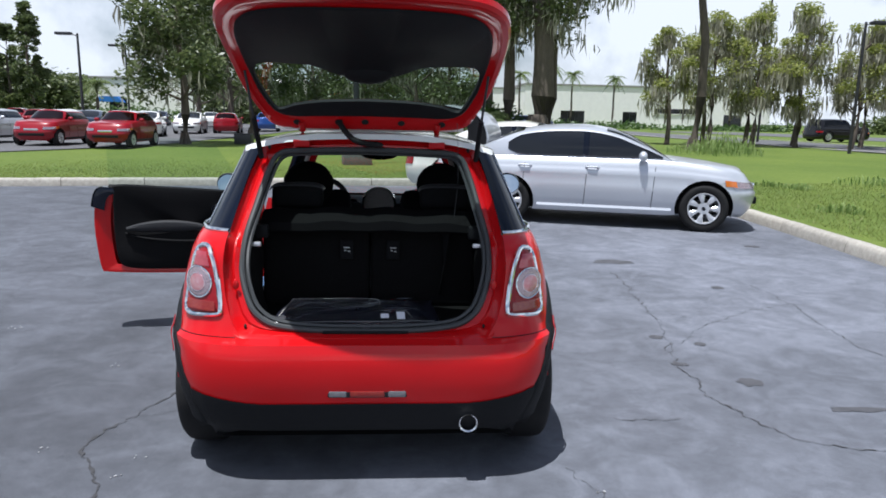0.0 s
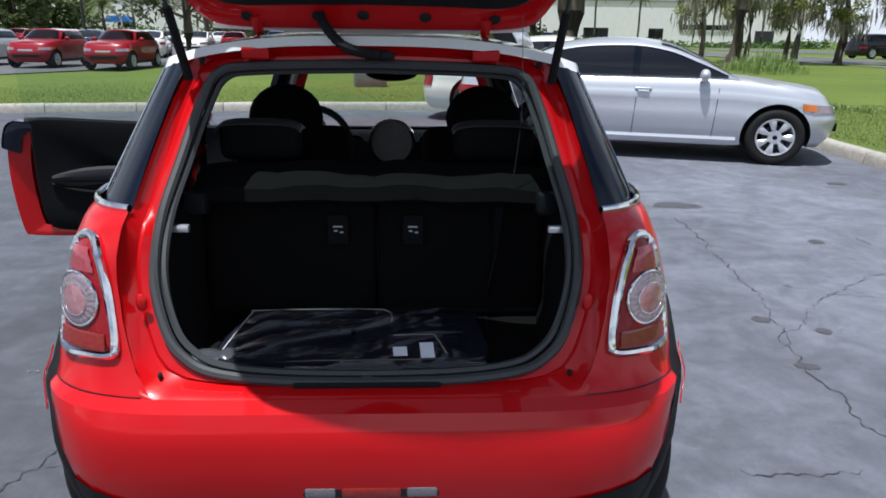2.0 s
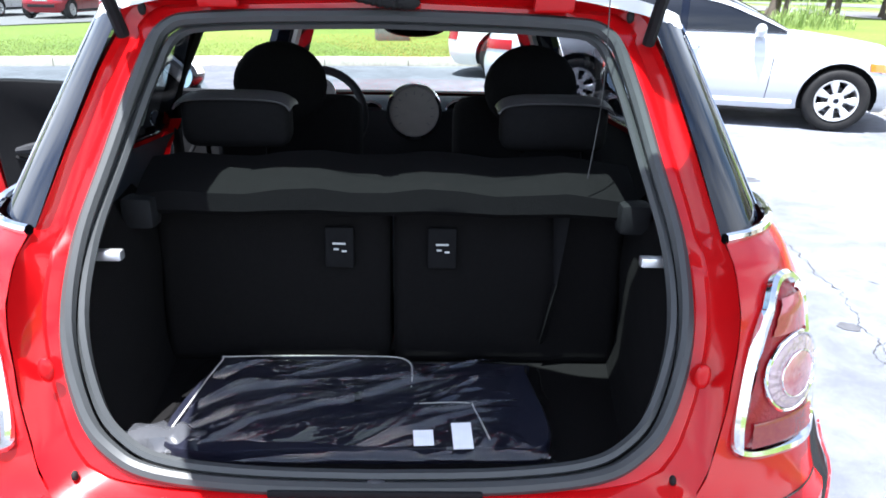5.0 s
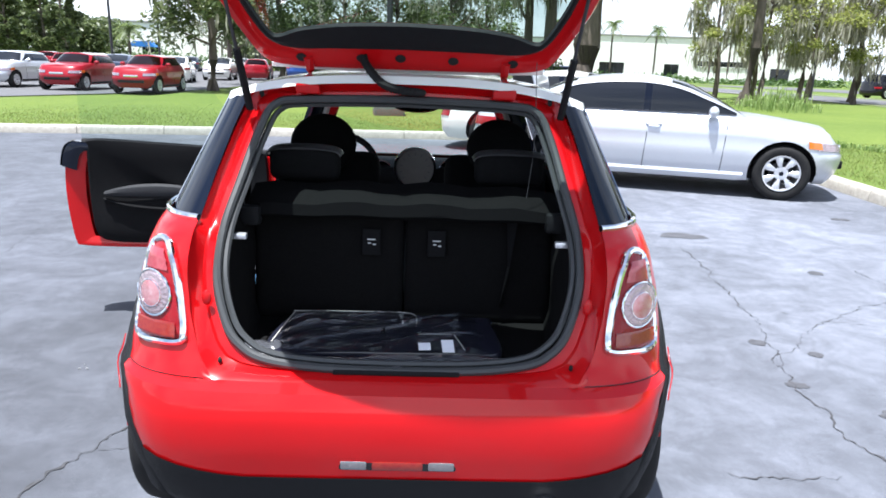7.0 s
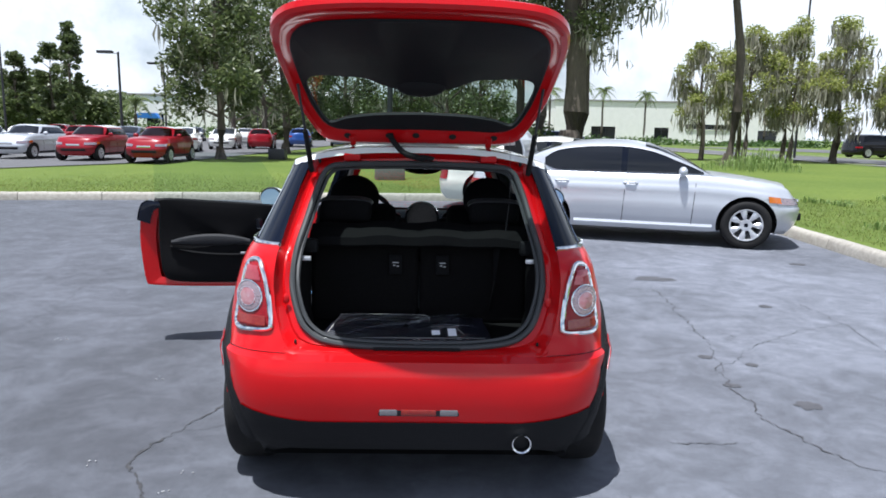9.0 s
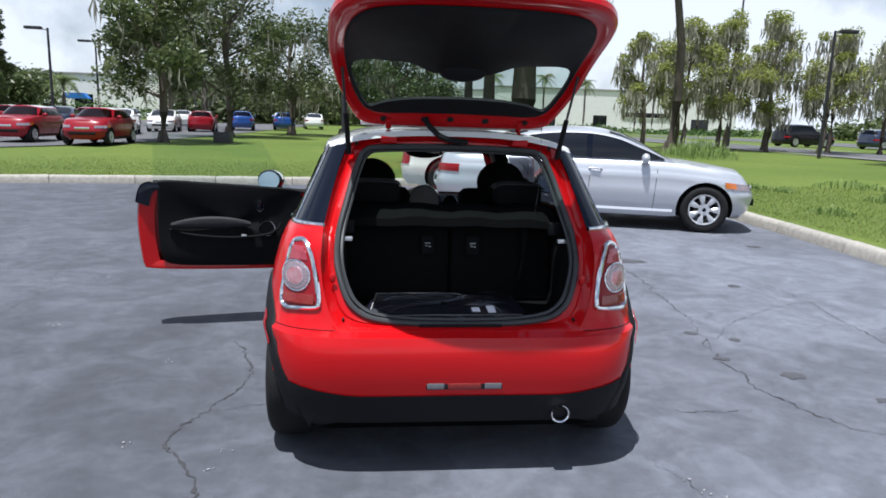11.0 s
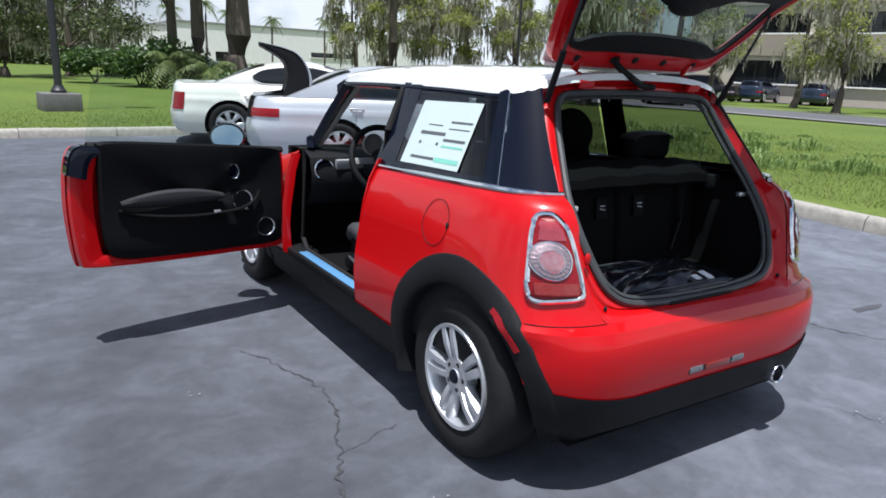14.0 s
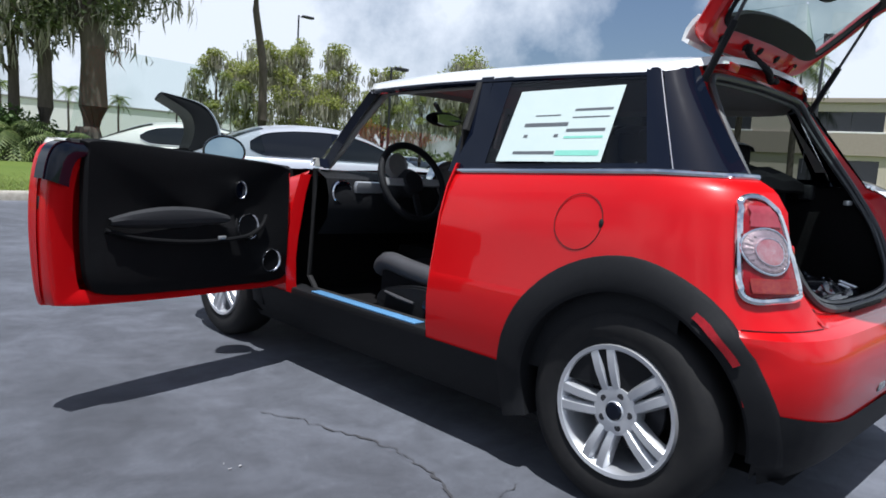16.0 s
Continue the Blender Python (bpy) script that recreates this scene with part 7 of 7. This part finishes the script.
bm = bmesh.new()
rows = [dl(0.80, 0.03), dl(0.93, 0.016), dl(0.972, 0.018), dl(0.98, 0.032), dl(0.982, 0.085), dl(0.999, 0.09), dl(1.0, 0.105), dl(0.993, lambda p: skin_n(p.x, p.y) - 0.02), dl(0.97, lambda p: skin_n(p.x, p.y) - 0.006), dl(0.9, lambda p: skin_n(p.x, p.y)), dl(0.7, lambda p: skin_n(p.x, p.y) + 0.008), dl(0.4, lambda p: skin_n(p.x, p.y) + 0.012), dl(0.02, lambda p: 0.165)]
grid(bm, rows, closed=True)
door = part("driver_door", bm, RED, mini, "open red door with black inner panel")
# inner trim panel
tl = spline([(0.06, 0.412, 0), (0.30, 0.407, 0), (0.60, 0.412, 0), (0.85, 0.425, 0), (0.935, 0.47, 0), (0.955, 0.62, 0), (0.955, 0.80, 0), (0.948, 0.94, 0), (0.92, 0.982, 0), (0.60, 0.966, 0), (0.30, 0.945, 0), (0.06, 0.922, 0), (0.03, 0.87, 0), (0.025, 0.66, 0), (0.03, 0.48, 0)], 5, True)


def tl_rows(k, n):
    return [dp(0.47 + (p.x - 0.47) * k, 0.69 + (p.y - 0.69) * k, n(p) if callable(n) else n) for p in tl]


bm = bmesh.new()
wave = lambda d: (lambda p: d + 0.012 * math.sin((p.y - 0.62) * 9) - 0.01 * math.sin(p.x * 3))
grid(bm, [tl_rows(1.0, 0.03), tl_rows(0.995, 0.004), tl_rows(0.975, -0.006), tl_rows(0.85, wave(-0.004)), tl_rows(0.6, wave(0.004)), tl_rows(0.3, wave(0.006)), tl_rows(0.02, wave(0.002))], closed=True)
trim = part("door_panel", bm, DOORTRIM, door, "black moulded inner door panel")
bm = bmesh.new()
rows = []
for i in range(13):
    t = i / 12
    u = lerp(0.375, 0.875, t)
    hh = 0.048 * math.sin(math.pi * (0.06 + 0.90 * t)) ** 0.6
    zc = 0.695 + 0.012 * math.sin(math.pi * t)
    rows.append([dp(u, zc + hh * b, -0.010 - 0.028 * c) for b, c in ((-0.9, 0.0), (-0.5, 0.8), (0.1, 1.0), (0.6, 0.8), (0.85, 0.2), (0.8, 0.0))])
grid(bm, rows)
part("armrest", bm, ARMPAD, trim, "dark grey padded armrest")
bm = bmesh.new()
tube(bm, spline([dp(0.885, 0.665, -0.012), dp(0.75, 0.63, -0.028), dp(0.55, 0.61, -0.034), dp(0.38, 0.612, -0.034), dp(0.27, 0.625, -0.030), dp(0.20, 0.66, -0.022), dp(0.17, 0.705, -0.015)], 8), 0.0105, 8, flat=0.8)
part("grab_rail", bm, DOORTRIM, trim)
bm = bmesh.new()
box(bm, (0.035, 0.012, 0.014), Matrix.Translation(dp(0.42, 0.622, -0.046)) @ Matrix.Rotation(DA, 4, "Z"), 0.004)
part("switch", bm, ALLOY, trim)


def door_disc(u, z, r, ring, face, squash=1.0, name="speaker"):
    mm = Matrix.Translation(dp(u, z, -0.008)) @ Matrix.Rotation(DA, 4, "Z") @ Matrix.Rotation(radians(-90), 4, "X") @ Matrix.Diagonal((squash, 1, 1, 1))
    bm = bmesh.new()
    lathe(bm, [(r * 1.05, -0.01), (r * 1.06, 0.008), (r, 0.014), (r * 0.90, 0.010), (r * 0.86, 0.002)], 28, mm, close=False)
    o = part(name, bm, ring, trim)
    bm = bmesh.new()
    lathe(bm, [(0.0, 0.004), (r * 0.5, 0.003), (r * 0.9, 0.002)], 28, mm, close=False)
    part("cover", bm, face, o)


door_disc(0.312, 0.815, 0.036, CHROME, BLACKGLOSS, 0.75, "door_opener")
door_disc(0.268, 0.66, 0.056, CHROME, PLASTIC, 0.95)
door_disc(0.136, 0.505, 0.050, CHROME, PLASTIC, 1.0)
# rim details: latch, black window guide
bm = bmesh.new()
box(bm, (0.03, 0.022, 0.055), Matrix.Translation(dp(1.062, 0.755, 0.06)) @ Matrix.Rotation(DA, 4, "Z"), 0.006)
part("door_latch", bm, STEEL, door)
bm = bmesh.new()
rows = []
for n in (0.006, 0.012, 0.03, 0.05, 0.066):
    rows.append([dp(cu + (p.x - cu) * 1.004, cz + (p.y - cz) * 1.006, n) for p in ol if p.x > 0.93 and p.y > 0.82])
solid(bm, rows, 0.004)
guide = part("window_guide", bm, BLACKGLOSS, door, "gloss black window guide")
bm = bmesh.new()
corner = [p for p in ol if p.x > 0.93 and p.y > 0.82]
solid(bm, [[dp(cu + (p.x - cu) * k, cz + (p.y - cz) * k, n) for p in corner] for k, n in ((0.86, 0.004), (0.90, 0.002), (0.95, 0.003), (0.99, 0.008), (1.004, 0.02))], 0.004)
part("corner_cap", bm, BLACKGLOSS, guide, "gloss black corner cap")
bm = bmesh.new()
tube(bm, [dp(u, 0.905 + 0.058 * u, 0.055) for u in (0.0, 0.25, 0.5, 0.75, 0.98)], 0.026, 8, flat=0.7)
part("window_seal", bm, RUBBER, door)
# raised frameless window
bm = bmesh.new()
rows = []
for i in range(9):
    t = i / 8
    z = lerp(0.93, 1.285, t)
    rows.append([dp(lerp(lerp(0.10, 0.30, t), lerp(0.985, 0.96, t), j / 10), z - (0.035 * (j / 10 < 0.15) * t), 0.065 - 0.11 * t ** 1.3) for j in range(11)])
grid(bm, rows)
part("door_window", bm, GLASS, door, "clear frameless door glass")
# wing mirror
def wing(side, at, yaw):
    mm = Matrix.Translation(at) @ Matrix.Rotation(yaw, 4, "Z")
    bm = bmesh.new()
    rows = []
    for yy, k in ((-0.045, 0.93), (-0.035, 1.0), (0.0, 0.98), (0.04, 0.85), (0.07, 0.62), (0.085, 0.3), (0.088, 0.05)):
        rows.append([mm @ Vector((0.092 * k * math.cos(a), yy, 0.073 * k * math.sin(a))) for a in (2 * math.pi * i / 28 for i in range(28))])
    grid(bm, rows, closed=True)
    par = door if side == -1 else mini
    o = part("wing_mirror", bm, BLACKPAINT, par, "black oval wing mirror with a white cap")
    bm = bmesh.new()
    rows = []
    for yy, k in ((-0.02, 1.015), (0.0, 1.0), (0.04, 0.87), (0.07, 0.64), (0.087, 0.32), (0.091, 0.05)):
        rows.append([mm @ Vector((0.092 * k * math.cos(a), yy, 0.073 * k * math.sin(a))) for a in (lerp(0.05, 0.95, i / 14) * math.pi for i in range(15))])
    grid(bm, rows)
    part("mirror_cap", bm, WHITE, o)
    bm = bmesh.new()
    lathe(bm, [(0.0, 0.0), (1.0, 0.0)], 28, mm @ Matrix.Translation((0, -0.044, 0)) @ Matrix.Rotation(radians(79), 4, "X") @ Matrix.Diagonal((0.082, 0.064, 1, 1)), close=False)
    part("mirror_glass", bm, MIRROR, o)
    bm = bmesh.new()
    tube(bm, [mm @ Vector((0.06 * -side, 0.0, -0.05)), mm @ Vector((0.11 * -side, -0.03, -0.12))], 0.022, 8)
    part("mirror_foot", bm, BLACKPAINT, o)


wing(-1, dp(0.220, 0.968, 0.225), radians(-22))
wing(1, Vector((0.86, 1.66, 1.02)), radians(8))

# ---- goods in the boot ----
mats = thing("wrapped_floor_mats", "dark floor mats wrapped in clear creased plastic film", "floor mats", pose(-0.05, 3.335, 0.603, 0, 0, 0) @ Matrix.Diagonal((1.05, 0.95, 0.74, 1)))
bm = bmesh.new()
ol2 = spline([(-0.30, -0.135, 0), (-0.28, 0.125, 0), (-0.25, 0.145, 0), (0.05, 0.15, 0), (0.09, 0.13, 0), (0.30, 0.125, 0), (0.31, 0.10, 0), (0.325, -0.12, 0), (0.20, -0.14, 0), (-0.05, -0.145, 0)], 6, True)
grid(bm, [[Vector((p.x * k, p.y * k, z + (0.02 * (p.y + 0.14) / 0.28 if z > 0.005 else 0))) for p in ol2] for k, z in ((1.0, 0.0), (1.0, 0.034), (0.985, 0.042), (0.6, 0.045), (0.02, 0.047))], closed=True)
part("floor_mat", bm, FILM, mats, "black floor mats")
bm = bmesh.new()
rows = []
for i in range(131):
    x = lerp(-0.335, 0.345, i / 130)
    r = []
    for j in range(81):
        t = j / 80
        y = lerp(-0.16, 0.165, t)
        edge = min(1.0, 5 * min(i / 130, 1 - i / 130), 5 * min(t, 1 - t))
        q = Vector((x * 1.8 + y * 2, y * 13 - x * 6, 3.0))
        ridge = lambda k, o: (1 - abs(noise.noise(q * k + Vector((o, o * 0.4, 0)))) * 2.4)
        fold = max(0.0, ridge(0.7, 0)) ** 2 * 0.022 + max(0.0, ridge(1.5, 5)) ** 4 * 0.016 + max(0.0, ridge(3.3, 9)) ** 3 * 0.006
        r.append(Vector((x + 0.012 * noise.noise(q), y, 0.006 + edge ** 0.6 * (0.050 + 0.02 * t + fold))))
    rows.append(r)
grid(bm, rows)
part("plastic_film", bm, WRAP, mats, "clear creased plastic film")
bm = bmesh.new()
tube(bm, [Vector((p.x * 0.985, p.y * 0.985, 0.050 + 0.02 * (p.y + 0.14) / 0.28)) for p in spline([(-0.30, -0.10, 0), (-0.275, 0.11, 0), (-0.25, 0.135, 0), (0.0, 0.142, 0), (0.085, 0.125, 0), (0.095, 0.03, 0)], 8)], 0.0017, 6)
part("edge_piping", bm, LINER, mats, "pale grey edge piping")
bm = bmesh.new()
tube(bm, [Vector((p.x, p.y, 0.056)) for p in spline([(0.10, -0.02, 0), (0.19, -0.015, 0), (0.205, -0.04, 0), (0.225, -0.13, 0)], 8)], 0.0015, 6)
part("edge_piping", bm, LINER, mats, "pale grey edge piping")
for x, y, w, h in ((0.118, -0.142, 0.032, 0.034), (0.180, -0.135, 0.032, 0.058)):
    bm = bmesh.new()
    box(bm, (w, h, 0.002), pose(x, y, 0.070, 20, 0, 4))
    part("paper_tag", bm, PAPER, mats, "white paper tag")
bag = thing("plastic_bag", "small clear crumpled plastic bag on the boot floor", "plastic bag", pose(-0.40, 3.235, 0.603))
bm = bmesh.new()
rows = []
for i in range(17):
    t = i / 16
    x = lerp(-0.085, 0.11, t)
    rr = 0.030 * (0.55 + 0.45 * math.sin(math.pi * min(1, t * 1.1))) * (0.8 + 0.5 * abs(noise.noise(Vector((t * 5, 1, 2)))))
    rows.append([Vector((x, rr * 1.25 * math.cos(a) * (1 + 0.4 * noise.noise(Vector((t * 7, 3 * a, 1)))), 0.020 + max(-0.018, rr * 0.8 * math.sin(a) * (1 + 0.4 * noise.noise(Vector((t * 6, 2 * a, 5))))))) for a in (2 * math.pi * j / 14 for j in range(14))])
grid(bm, rows, closed=True)
part("film", bm, CLEARFILM, bag)
